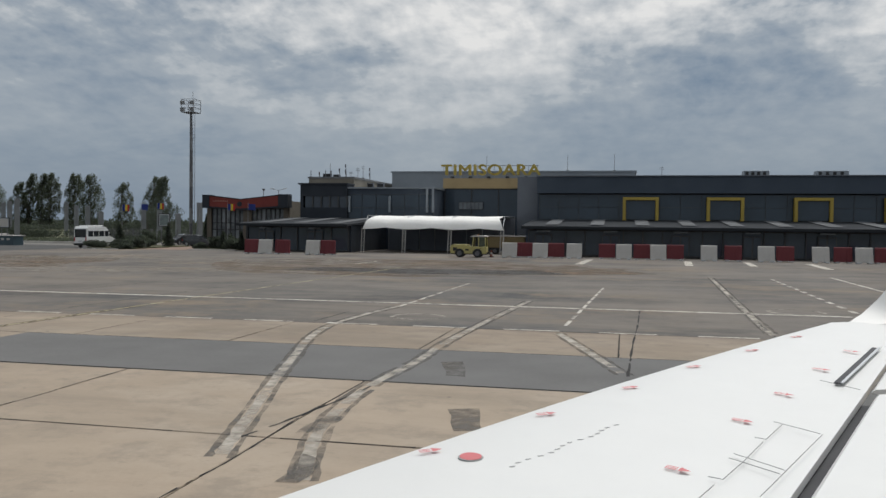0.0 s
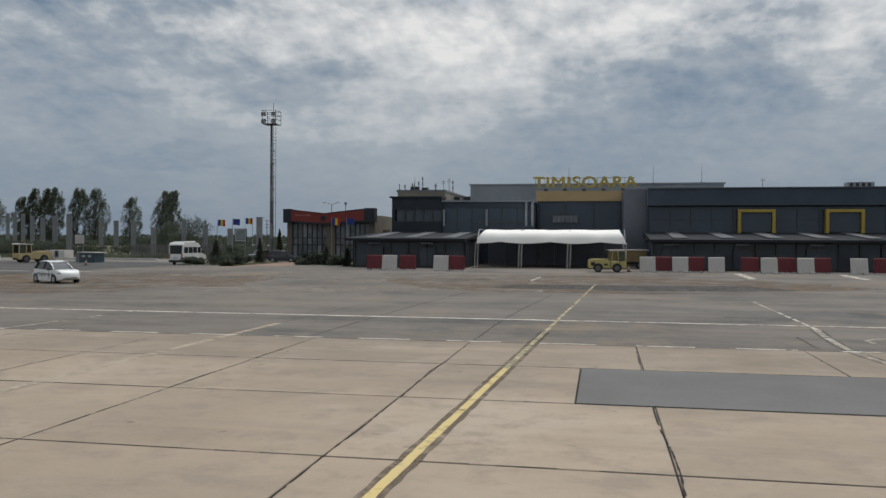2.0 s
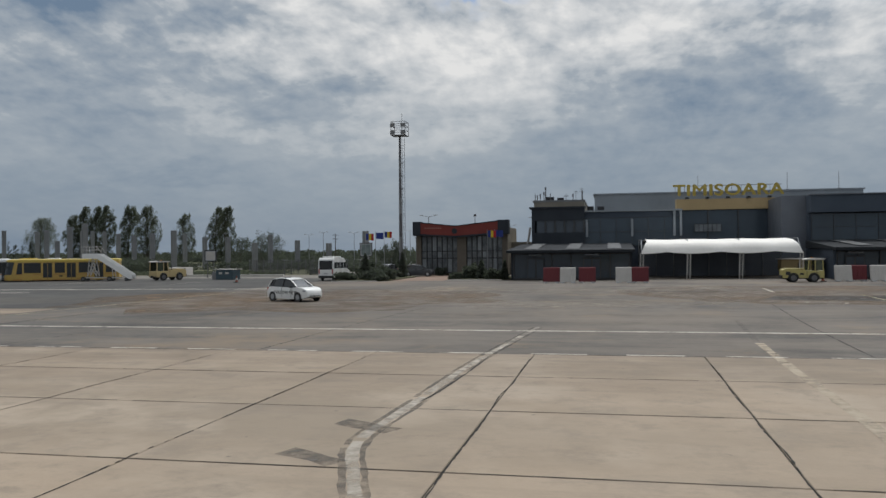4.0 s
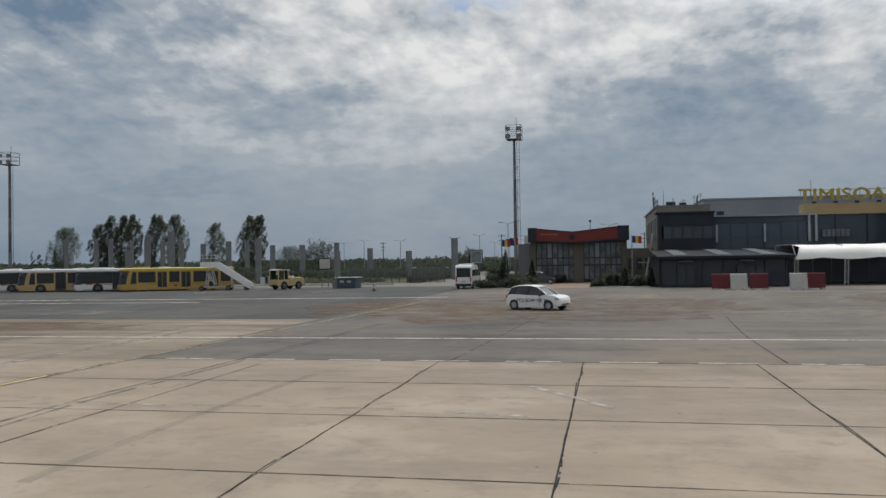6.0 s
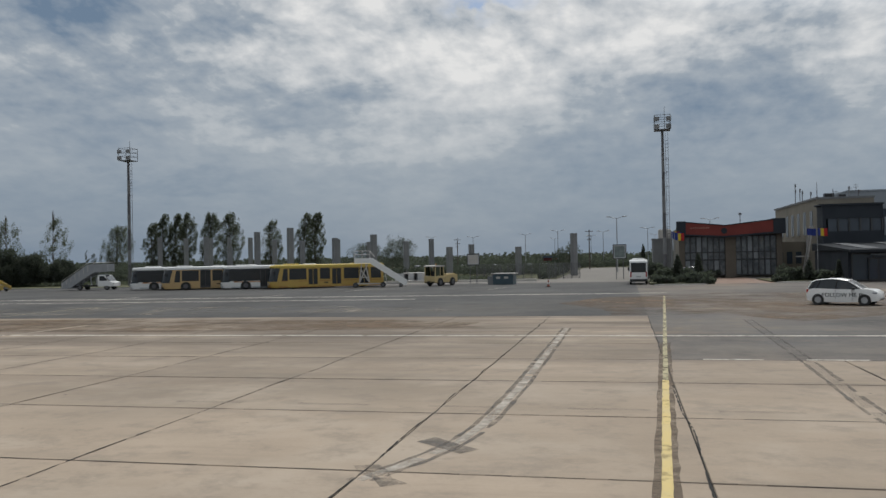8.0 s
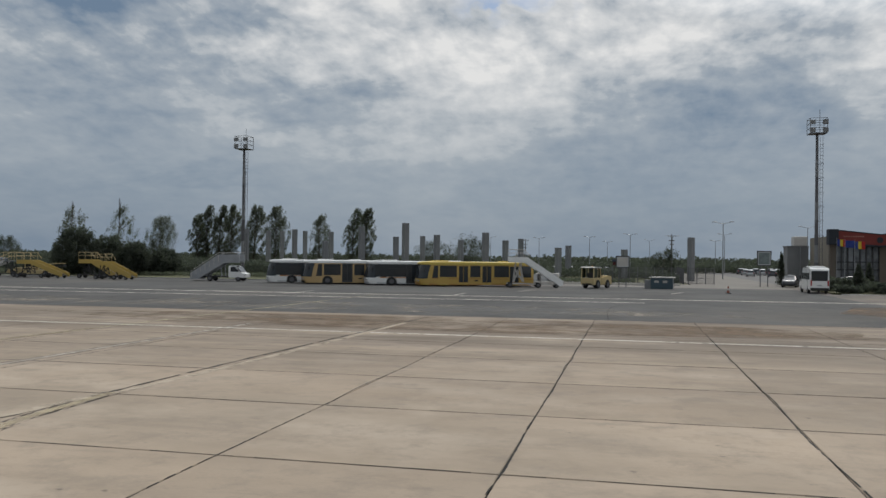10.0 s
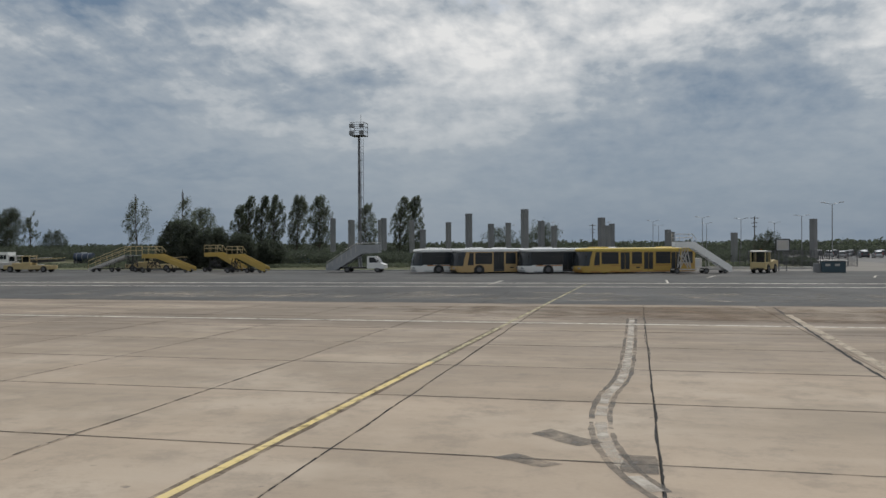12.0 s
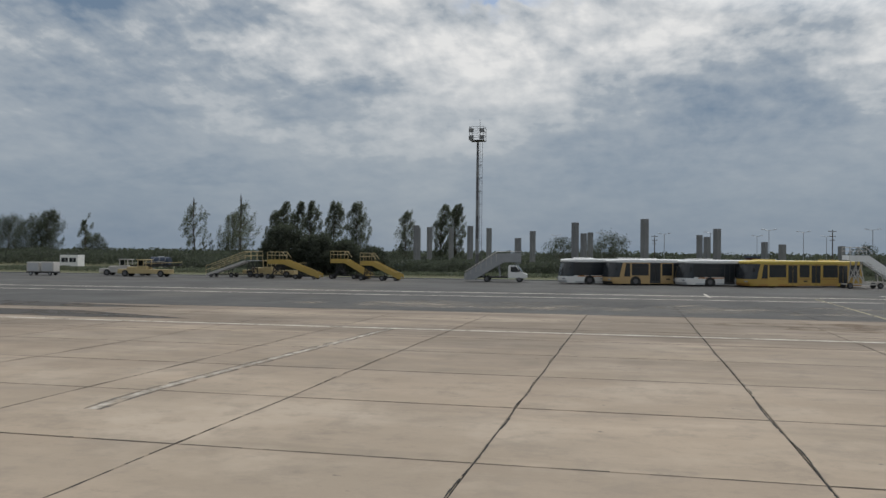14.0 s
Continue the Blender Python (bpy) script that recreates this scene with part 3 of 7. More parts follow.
# frayed tar along the cross joints
for k in range(-3, 31):
    x = column_edge(k)
    rnd = random.Random(700 + k)
    deep = 44.0 if x < -66.5 else 26.0
    ends = [(x + (y - 17.05) * 0.0085 + rnd.uniform(-0.05, 0.05), y + (-60 - x) * 0.0085) for y in np.arange(3.0, deep, 1.6)]
    ends = [p for p in ends if x < -17 or not 16.9 < p[1] < 21.9]
    if len(ends) > 3 and k != 17:
        ragged("joint_crack", ends, 0.03, TAR, "dark frayed tar in a joint", 0.0035, 740 + k, 0.12, 0.55)
for i, (x, y, w, d, turn) in enumerate(((-3.65, 18.5, 0.45, 1.9, 12), (-2.5, 13.7, 0.5, 1.7, 14), (-4.7, 12.8, 0.3, 1.2, -4), (-4.1, 10.4, 0.3, 1.2, 8), (-38.0, 15.0, 0.5, 1.4, 60), (-38.2, 12.6, 0.45, 1.3, 62), (-71.0, 14.2, 0.5, 1.3, 50), (-71.6, 12.1, 0.35, 1.3, 35), (-104.2, 14.1, 0.5, 1.2, 50), (-104.6, 12.5, 0.4, 0.9, 60), (-103.0, 12.6, 0.5, 1.0, 0), (-53.0, 17.45, 0.25, 1.6, 80), (-61.7, 17.8, 0.2, 2.2, 90), (-51.5, 19.9, 0.2, 3.6, 35))):
    pb = bmesh.new()
    rnd = random.Random(500 + i)
    side = [(-w / 2, -d / 2), (w / 2, -d / 2), (w / 2, -d / 6), (w / 2, d / 6), (w / 2, d / 2), (-w / 2, d / 2), (-w / 2, d / 6), (-w / 2, -d / 6)]
    ring = [pb.verts.new((p[0] + rnd.uniform(-0.07, 0.07), p[1] + rnd.uniform(-0.1, 0.1), 0)) for p in side]
    pb.faces.new(ring)
    spot = part("worn_patch", pb, SCRAPED if i < 11 else GROUND_OFF, markings, "dark scraped patch on the concrete")
    spot.matrix_basis = pose(x, y, 0.0075, 0, 0, turn)
OIL_STAIN = worn("oil_soaked_stain", (0.052, 0.05, 0.048), (0.075, 0.07, 0.066), 0.60, 0.5, 0.12, 0.85)
RUST_STAIN = worn("rust_brown_stain", (0.185, 0.128, 0.082), (0.13, 0.092, 0.062), 0.49, 0.42, 0.09, 0.7)
PALE_STAIN = worn("pale_cement_stain", (0.30, 0.265, 0.22), (0.24, 0.21, 0.175), 0.45, 0.5, 0.06, 0.6)
for i, (x0, x1, y0, y1, paint, note) in enumerate(((-76, -38, 41, 74, RUST_STAIN, "rust brown stains"), (-36, 4, 50, 78, RUST_STAIN, "rust brown stains"), (-62, -14, 45, 80, PALE_STAIN, "pale dusty stains"), (-120, -68, 36, 45, RUST_STAIN, "rust brown stains"), (-150, -70, 48, 58, PALE_STAIN, "pale dusty stains"))):
    rnd = random.Random(620 + i)
    db = bmesh.new()
    ring = []
    for k in range(22):
        a = 2 * math.pi * k / 22
        r = rnd.uniform(0.72, 1.0)
        ring.append(db.verts.new(((x0 + x1) / 2 + (x1 - x0) / 2 * r * math.cos(a), (y0 + y1) / 2 + (y1 - y0) / 2 * r * math.sin(a), 0.0030 + 0.0003 * i)))
    db.faces.new(ring)
    part("stain", db, paint, markings, note)
for i, outline in enumerate(([(-178, 46.9), (-158, 46.6), (-146.5, 44.2), (-152, 42.8), (-163, 42.2), (-178, 42.6)], [(-172, 40.6), (-150, 40.3), (-141.5, 37.0), (-147, 36.3), (-160, 36.8), (-172, 37.6)], [(-22.5, 60), (-6, 62), (-3, 57), (-14, 54), (-24, 56)])):
    db = bmesh.new()
    db.faces.new([db.verts.new((*p, 0.0045)) for p in reversed(outline)])
    part("dark_stain", db, OIL_STAIN, markings, "dark oil-soaked patch of pavement")
for x, y, r in ((-7.0, 28.8, 1.0), (6.8, 34.8, 1.1), (-21.0, 52.6, 1.2)):
    rb = bmesh.new()
    bmesh.ops.create_circle(rb, segments=40, radius=r)
    inner = bmesh.ops.create_circle(rb, segments=40, radius=r * 0.84)
    bmesh.ops.bridge_loops(rb, edges=rb.edges[:])
    ring = part("faded_ring", rb, GROUND_OFF, markings, "faded painted ring")
    ring.location = (x, y, 0.006)

# ---- terminal ----
terminal = thing("terminal_building", "two-storey airport terminal in charcoal cladding and dark glass", "building")
T = terminal


def glazed_wall(parent, x0, x1, z0, z1, y, cols, rows, glass=GLASS, frame_w=0.12, depth=0.18, name="window"):
    """A glazed front in the xz plane: panes as pieces behind a proud frame grid."""
    w = part(name, boxed(x0, x1, y + 0.02, y + 0.1, z0, z1), glass, parent)
    fb = bmesh.new()
    for i in range(cols + 1):
        x = x0 + (x1 - x0) * i / cols
        box(fb, x - frame_w / 2, x + frame_w / 2, y - depth, y + 0.018, z0, z1)
    for j in range(rows + 1):
        z = z0 + (z1 - z0) * j / rows
        box(fb, x0 + frame_w / 2, x1 - frame_w / 2, y - depth + 0.012, y + 0.016, z - frame_w / 2, z + frame_w / 2)
    part("frame", fb, FRAME, w)
    return w


# corner block with five upper windows
part("wall", boxed(-43.4, -36.6, 109.0, 112, 0, 5.6), JET_CLAD, T)
part("wall", boxed(-43.4, -36.6, 109.0, 112, 7.15, 8.75), JET_CLAD, T)
part("wall", boxed(-43.4, -43.0, 109.0, 112, 5.6, 7.15), JET_CLAD, T)
for i in range(5):
    x = -42.75 + i * 1.24
    w = part("window", boxed(x, x + 1.02, 109.2, 109.3, 5.6, 7.15), BLOCK_GLASS, T)
    part("frame", boxed(x + 1.02, x + 1.24, 109.03, 109.4, 5.6, 7.15), FRAME, w)
part("wall", boxed(-43.0, -36.6, 110.5, 110.8, 5.6, 7.15), JET_CLAD, T)
part("parapet", boxed(-43.7, -36.5, 108.8, 112, 8.75, 8.95), JET_CLAD, T)
# middle wing
glazed_wall(T, -36.6, -24.6, 3.8, 7.4, 109.4, 6, 2, GLASS, 0.06, 0.06)
part("wall", boxed(-36.6, -24.6, 109.5, 124, 0, 8.2), BLACK_CLAD, T)
part("parapet", boxed(-36.6, -24.4, 109.1, 124, 8.2, 8.4), SILVER_CLAD, T)
for x in (-36.3, -30.6, -25.4, -24.6):
    part("post", boxed(x - 0.14, x + 0.14, 109.0, 109.25, 5.0, 7.2 if x < -26 else 8.2), SILVER_CLAD, T)
# recessed entrance hall under the sign
glazed_wall(T, -24.4, -12.9, 0.2, 8.5, 116.0, 3, 2)
part("wall", boxed(-24.4, -12.9, 116.1, 128, 0, 8.5), BLACK_CLAD, T)
part("fascia", boxed(-24.6, -12.2, 115.6, 118, 8.52, 9.95), OCHRE, T, "ochre fascia panel")
# brightness in the hall glass, put in as a strip of pale panes
glazed_wall(T, -22.3, -18.9, 5.6, 6.6, 115.7, 6, 1, PALE_GLASS, 0.07, 0.04, "bright_spot_panes")
# grey pier
part("pier", boxed(-13.0, -10.25, 107.0, 122, 0, 9.62), GREY_CLAD, T)
# departure hall
HALL_END = 78.0
part("wall", boxed(-10.25, HALL_END, 105.5, 130, 0, 7.4), BLACK_CLAD, T)
glazed_wall(T, -10.0, HALL_END, 4.2, 7.3, 105.3, 36, 2, GLASS, 0.05, 0.05)
part("fascia", boxed(-10.25, HALL_END + 0.5, 104.5, 132, 7.45, 9.5), BLACK_CLAD, T, "deep charcoal roof fascia")
part("roof_edge", boxed(-10.3, HALL_END + 0.6, 104.3, 132, 9.5, 9.62), GREY_CLAD, T, "thin grey metal roof edge")
for i in range(8):
    x = 0.27 + i * 9.86
    f = part("bay_window", boxed(x + 0.4, x + 3.85, 104.75, 104.85, 4.3, 6.55), GLASS, T)
    fb = bmesh.new()
    for d in ((x, x + 0.36, 4.15, 6.97), (x + 3.89, x + 4.25, 4.15, 6.97)):
        box(fb, d[0], d[1], 104.35, 105.1, d[2], d[3])
    box(fb, x + 0.36, x + 3.89, 104.352, 105.1, 6.62, 6.97)
    part("frame", fb, YELLOW, f, "broad yellow window surround")
# back roof block
part("plant_room", boxed(-35.6, 2.1, 128.2, 140, 8.0, 11.6), SILVER_CLAD, T, "grey metal rooftop block")
part("parapet", boxed(-35.8, 2.3, 128.0, 140.2, 11.6, 11.8), SILVER_CLAD, T)


def annex(x0, x1, back, paint):
    a = thing("gate_annex", "low charcoal gate lounge with overhanging roof", "building", group="gate lounges")
    part("wall", boxed(x0 + 0.3, x1, 94.0, back, 0, 3.25), paint, a)
    part("roof", prismed([(91.8, 3.02), (91.8, 3.32), (back, 4.15), (back, 3.26), (94, 3.26)], x0, x1 + 0.2, "x"), ROOF_GREY, a, "grey metal canopy roof")
    w = glazed_wall(a, x0 + 0.6, x1 - 0.3, 0.15, 2.9, 93.9, max(3, int((x1 - x0) / 2.1)), 1)
    return a


left_annex = annex(-44.7, -31.0, 108.9, JET_CLAD)
right_annex = annex(-10.7, HALL_END, 105.2, BLACK_CLAD)

# ---- red fronted side building ----
LETTER_PALE = surface("dull_pink_lettering", (0.34, 0.17, 0.14), rough=0.6)
fire = thing("side_building", "low glass-fronted building with a faded red fascia", "building")
TAN_PIER = surface("tan_plaster_pier", (0.145, 0.125, 0.102), (0.11, 0.096, 0.08), rough=0.85, big=0.6, fine=6)
for x0, x1 in ((-59.3, -54.2), (-52.9, -47.9)):
    front = part("window_wall", boxed(x0, x1, 114.26, 114.32, 0.3, 5.5), JET_CLAD, fire, "tall dark framed window front")
    n = 7
    w = (x1 - x0) / n
    for k in range(n):
        for z0, z1 in ((0.42, 2.25), (2.45, 3.25), (3.4, 5.35)):
            # panes differ only by the reflection painted into their glass colour
            part("pane", boxed(x0 + k * w + 0.08, x0 + (k + 1) * w - 0.08, 114.2, 114.24, z0, z1), HALL_GLASS if (k + int(z0)) % 5 else PALE_GLASS, front)
    fb = bmesh.new()
    for k in range(n + 1):
        box(fb, x0 + k * w - 0.07, x0 + k * w + 0.07, 114.02, 114.25, 0.3, 5.5)
    for z in (0.36, 2.35, 3.32, 5.42):
        box(fb, x0, x1, 114.05, 114.245, z - 0.07, z + 0.07)
    part("frame", fb, FRAME, front)
part("wall", boxed(-60.0, -47.2, 114.6, 125.5, 0, 6.6), BEIGE, fire)
for x0, x1 in ((-60.0, -59.3), (-54.2, -52.9), (-47.9, -47.2)):
    part("pier", boxed(x0, x1, 113.8, 114.5, 0, 5.6), TAN_PIER, fire)
for k in range(9):
    part("fascia_lettering", boxed(-58.6 + k * 0.27, -58.42 + k * 0.27, 112.96, 113.0, 6.45, 6.62), LETTER_PALE, fire, "pale unreadable lettering bars")
part("fascia", prismed([(-59.2, 5.75), (-54.3, 5.45), (-48.4, 5.85), (-48.4, 7.35), (-54.3, 6.75), (-59.2, 7.25)], 113.0, 114.5), FASCIA_RED, fire, "faded red fascia dipping to its middle")
part("fascia_trim", prismed([(-59.2, 5.55), (-54.3, 5.22), (-48.4, 5.62), (-48.4, 5.85), (-54.3, 5.45), (-59.2, 5.75)], 112.95, 114.5), JET_CLAD, fire, "black lower edge of the fascia")
part("fascia_trim", prismed([(-59.2, 7.25), (-54.3, 6.75), (-48.4, 7.35), (-48.4, 7.48), (-54.3, 6.86), (-59.2, 7.38)], 112.95, 114.5), JET_CLAD, fire, "black upper edge of the fascia")
part("fascia_end", boxed(-60.3, -59.2, 112.9, 114.5, 5.5, 7.45), JET_CLAD, fire)
part("fascia_end", boxed(-48.4, -46.9, 112.9, 114.5, 5.6, 7.55), JET_CLAD, fire)
part("emblem", rod(bmesh.new(), (-54.4, 112.94, 6.1), (-54.4, 113.0, 6.1), 0.38, seg=20), JET_CLAD, fire, "dark round emblem at the middle of the fascia")
part("mast_light", rod(bmesh.new(), (-52.0, 116.0, 6.6), (-52.0, 116.0, 8.3), 0.05, seg=6), MAST_STEEL, fire)
part("lamp_head", boxed(-52.18, -51.82, 115.9, 116.1, 8.2, 8.5, bevel=0.05), MAST_STEEL, fire)

outhouse = thing("outbuilding", "grey block with a water tank on its roof", "outbuilding", pose(0, 0, -0.12))
part("wall", boxed(-62.9, -60.1, 126.0, 129.0, 0, 5.5), PILLAR, outhouse)
part("parapet", boxed(-63.0, -60.05, 125.9, 129.1, 5.5, 5.65), PILLAR, outhouse)
part("water_tank", boxed(-62.0, -60.2, 126.3, 128.3, 5.65, 7.0, bevel=0.12), BARRIER_WHITE, outhouse, "pale rounded roof tank")
part("downpipe", rod(bmesh.new(), (-61.2, 125.92, 0), (-61.2, 125.92, 5.5), 0.07, seg=8), STEEL, outhouse)

# ---- columns of the unfinished building ----
COLUMN_TOPS = {(0, 0): 7.0, (1, 0): 5.1, (2, 0): 5.9, (3, 0): 7.4, (1, 1): 5.2, (2, 1): 6.6, (3, 1): 6.9, (4, 1): 7.9, (1, 2): 7.4, (2, 2): 7.3, (3, 2): 7.2, (4, 2): 7.9, (5, 2): 8.8, (6, 2): 9.3, (7, 2): 9.6, (1, 3): 8.5, (2, 3): 8.4, (3, 3): 6.1, (4, 3): 8.6, (5, 3): 8.7}
for (i, j), z in COLUMN_TOPS.items():
    x, y = -75.02 - 10.494 * i - 10.887 * j, 139.54 + 10.907 * i - 9.105 * j
    c = part("concrete_column", boxed(-0.42, 0.42, -0.42, 0.42, 0, z, bevel=0.03), PILLAR)
    c.matrix_basis = pose(x, y, 0, 0, 0, 45 + random.uniform(-1, 1))
    tagged(c, "free-standing raw concrete column of a building shell", "column", "building shell columns")
c = copy_thing(c, pose(-160.3, 156.4, 0, 0, 0, 44))


GREY_LAMP = surface("grey_lamp_housing", (0.20, 0.205, 0.21), (0.14, 0.145, 0.15), rough=0.5, bump=0.0)


# ---- floodlight masts ----
def mast(x, y, h):
    m = thing("floodlight_mast", "tall grey floodlight mast with ladder", "light mast", pose(x, y, 0), "floodlight masts")
    part("pole", rod(bmesh.new(), (0, 0, 0), (0, 0, h), 0.27, 0.16, 12), MAST_STEEL, m)
    for z in (3.2, 8.6, 14.0):
        part("painted_band", rod(bmesh.new(), (0, 0, z), (0, 0, z + 2.2), 0.275 - 0.11 * z / h, 0.275 - 0.11 * (z + 2.2) / h, 12), PILLAR, m, "pale grey painted band")
    lb = bmesh.new()
    for sx in (0.34, 0.68):
        bar(lb, (sx, -0.12, 2), (sx, -0.12, h - 0.3), 0.045)
    for k in range(int((h - 3) / 0.45)):
        bar(lb, (0.34, -0.12, 2.3 + k * 0.45), (0.68, -0.12, 2.3 + k * 0.45), 0.04)
    for k in range(int((h - 4) / 1.8)):
        z = 3.0 + k * 1.8
        bar(lb, (0.15, 0, z), (0.5, -0.12, z), 0.06)
        bar(lb, (0.34, -0.12, z), (0.34, -0.7, z), 0.035)
        bar(lb, (0.68, -0.12, z), (0.68, -0.7, z), 0.035)
        bar(lb, (0.34, -0.7, z), (0.68, -0.7, z), 0.035)
    part("ladder", lb, MAST_STEEL, m, "caged steel ladder")
    pb = bmesh.new()
    box(pb, -1.0, 1.0, -1.0, 1.0, h, h + 0.08)
    for sx in (-1, 1):
        for sy in (-1, 1):
            bar(pb, (sx, sy, h), (sx, sy, h + 1.9), 0.06)
    for z in (0.7, 1.3, 1.9):
        for sy in (-1, 1):
            bar(pb, (-1, sy, h + z), (1, sy, h + z), 0.05)
            bar(pb, (sy, -1, h + z), (sy, 1, h + z), 0.05)
    part("platform", pb, MAST_STEEL, m)
    for sx in (-0.75, 0.75):
        for z in (0.35, 1.35):
            part("floodlight", boxed(sx - 0.33, sx + 0.33, -1.25, -1.02, h + z - 0.25, h + z + 0.3, bevel=0.04), GREY_LAMP, m)
    part("lightning_rod", rod(bmesh.new(), (0.3, 0, h), (0.3, 0, h + 3.1), 0.03), MAST_STEEL, m)
    return m


mast(-61.9, 112.5, 19.4)
mast(-141.2, 115.3, 19.1)


# ---- vehicles ----
DARK_GLASS = surface("tinted_vehicle_glass", (0.03, 0.035, 0.04), (0.022, 0.025, 0.028), rough=0.08, big=0.5, fine=1.0, bump=0.0)
BLACK_PLASTIC = surface("black_plastic", (0.04, 0.04, 0.041), rough=0.6)
LAMP_CLEAR = surface("clear_lamp_lens", (0.35, 0.36, 0.38), rough=0.12, bump=0.0)
LAMP_RED = surface("red_lamp_lens", (0.4, 0.02, 0.02), rough=0.2, bump=0.0)
ORANGE = surface("orange_stripe_paint", (0.50, 0.20, 0.03), rough=0.4, bump=0.0)
PALE_GREY = surface("pale_grey_panel_paint", (0.46, 0.47, 0.48), (0.38, 0.39, 0.40), rough=0.5, bump=0.0)
NAVY = surface("navy_blue_paint", (0.02, 0.035, 0.07), (0.015, 0.025, 0.05), rough=0.4)


RIM = surface("pale_wheel_rim", (0.42, 0.43, 0.44), (0.25, 0.26, 0.27), rough=0.45, metal=0.3, big=4.0, fine=14, bump=0.0)


DULL_RIM = surface("dull_grey_wheel_rim", (0.15, 0.15, 0.155), (0.09, 0.09, 0.095), rough=0.6, metal=0.2, big=4.0, fine=14, bump=0.0)


def wheel(parent, x, y, r, w=0.24, side=1):
    """A tyre with its rim, axle along y; side is the outer side."""
    tb = bmesh.new()
    rod(tb, (x, y - w / 2, r), (x, y + w / 2, r), r, seg=24)
    edges = [e for e in tb.edges if len(e.link_faces) == 2 and e.calc_face_angle(0) > 1.0]
    bmesh.ops.bevel(tb, geom=edges, offset=0.035, segments=2, affect="EDGES")
    t = part("wheel", tb, RUBBER, parent, smooth=False)
    rb = rod(bmesh.new(), (x, y + side * (w / 2 - 0.03), r), (x, y + side * (w / 2 + 0.012), r), r * 0.68, r * 0.6, 16)
    part("rim", rb, RIM if r < 0.33 and w < 0.21 else DULL_RIM, t)
    return t


def lettered(name, text, size, material, parent, m, label=""):
    """Raised letters from the built-in font, as one mesh."""
    curve = bpy.data.curves.new(name, "FONT")
    curve.body, curve.size, curve.extrude, curve.align_x = text, size, 0.004, "CENTER"
    tmp = bpy.data.objects.new(name, curve)
    scene.collection.objects.link(tmp)
    me = bpy.data.meshes.new_from_object(tmp.evaluated_get(bpy.context.evaluated_depsgraph_get()))
    bpy.data.objects.remove(tmp)
    me.materials.clear()
    me.materials.append(material)
    ob = new(name, me)
    ob.parent, ob.matrix_basis = parent, m
    return tagged(ob, label) if label else ob


DULL_ORANGE = surface("dull_orange_stripe", (0.42, 0.21, 0.05), (0.34, 0.18, 0.05), rough=0.45, bump=0.0)
# roof yellow, set brighter than the body yellow
BUS_ROOF = surface("brighter_roof_yellow", (0.60, 0.45, 0.09), (0.52, 0.38, 0.08), rough=0.4, bump=0.0)


def lofted(bm, rings):
    """A closed skin over rings of equal point count."""
    made = [[bm.verts.new(p) for p in r] for r in rings]
    for a, b in zip(made, made[1:]):
        for i in range(len(a)):
            j = (i + 1) % len(a)
            bm.faces.new((a[i], a[j], b[j], b[i]))
    bm.faces.new(list(reversed(made[0])))
    bm.faces.new(made[-1])
    bmesh.ops.recalc_face_normals(bm, faces=bm.faces)
    return bm


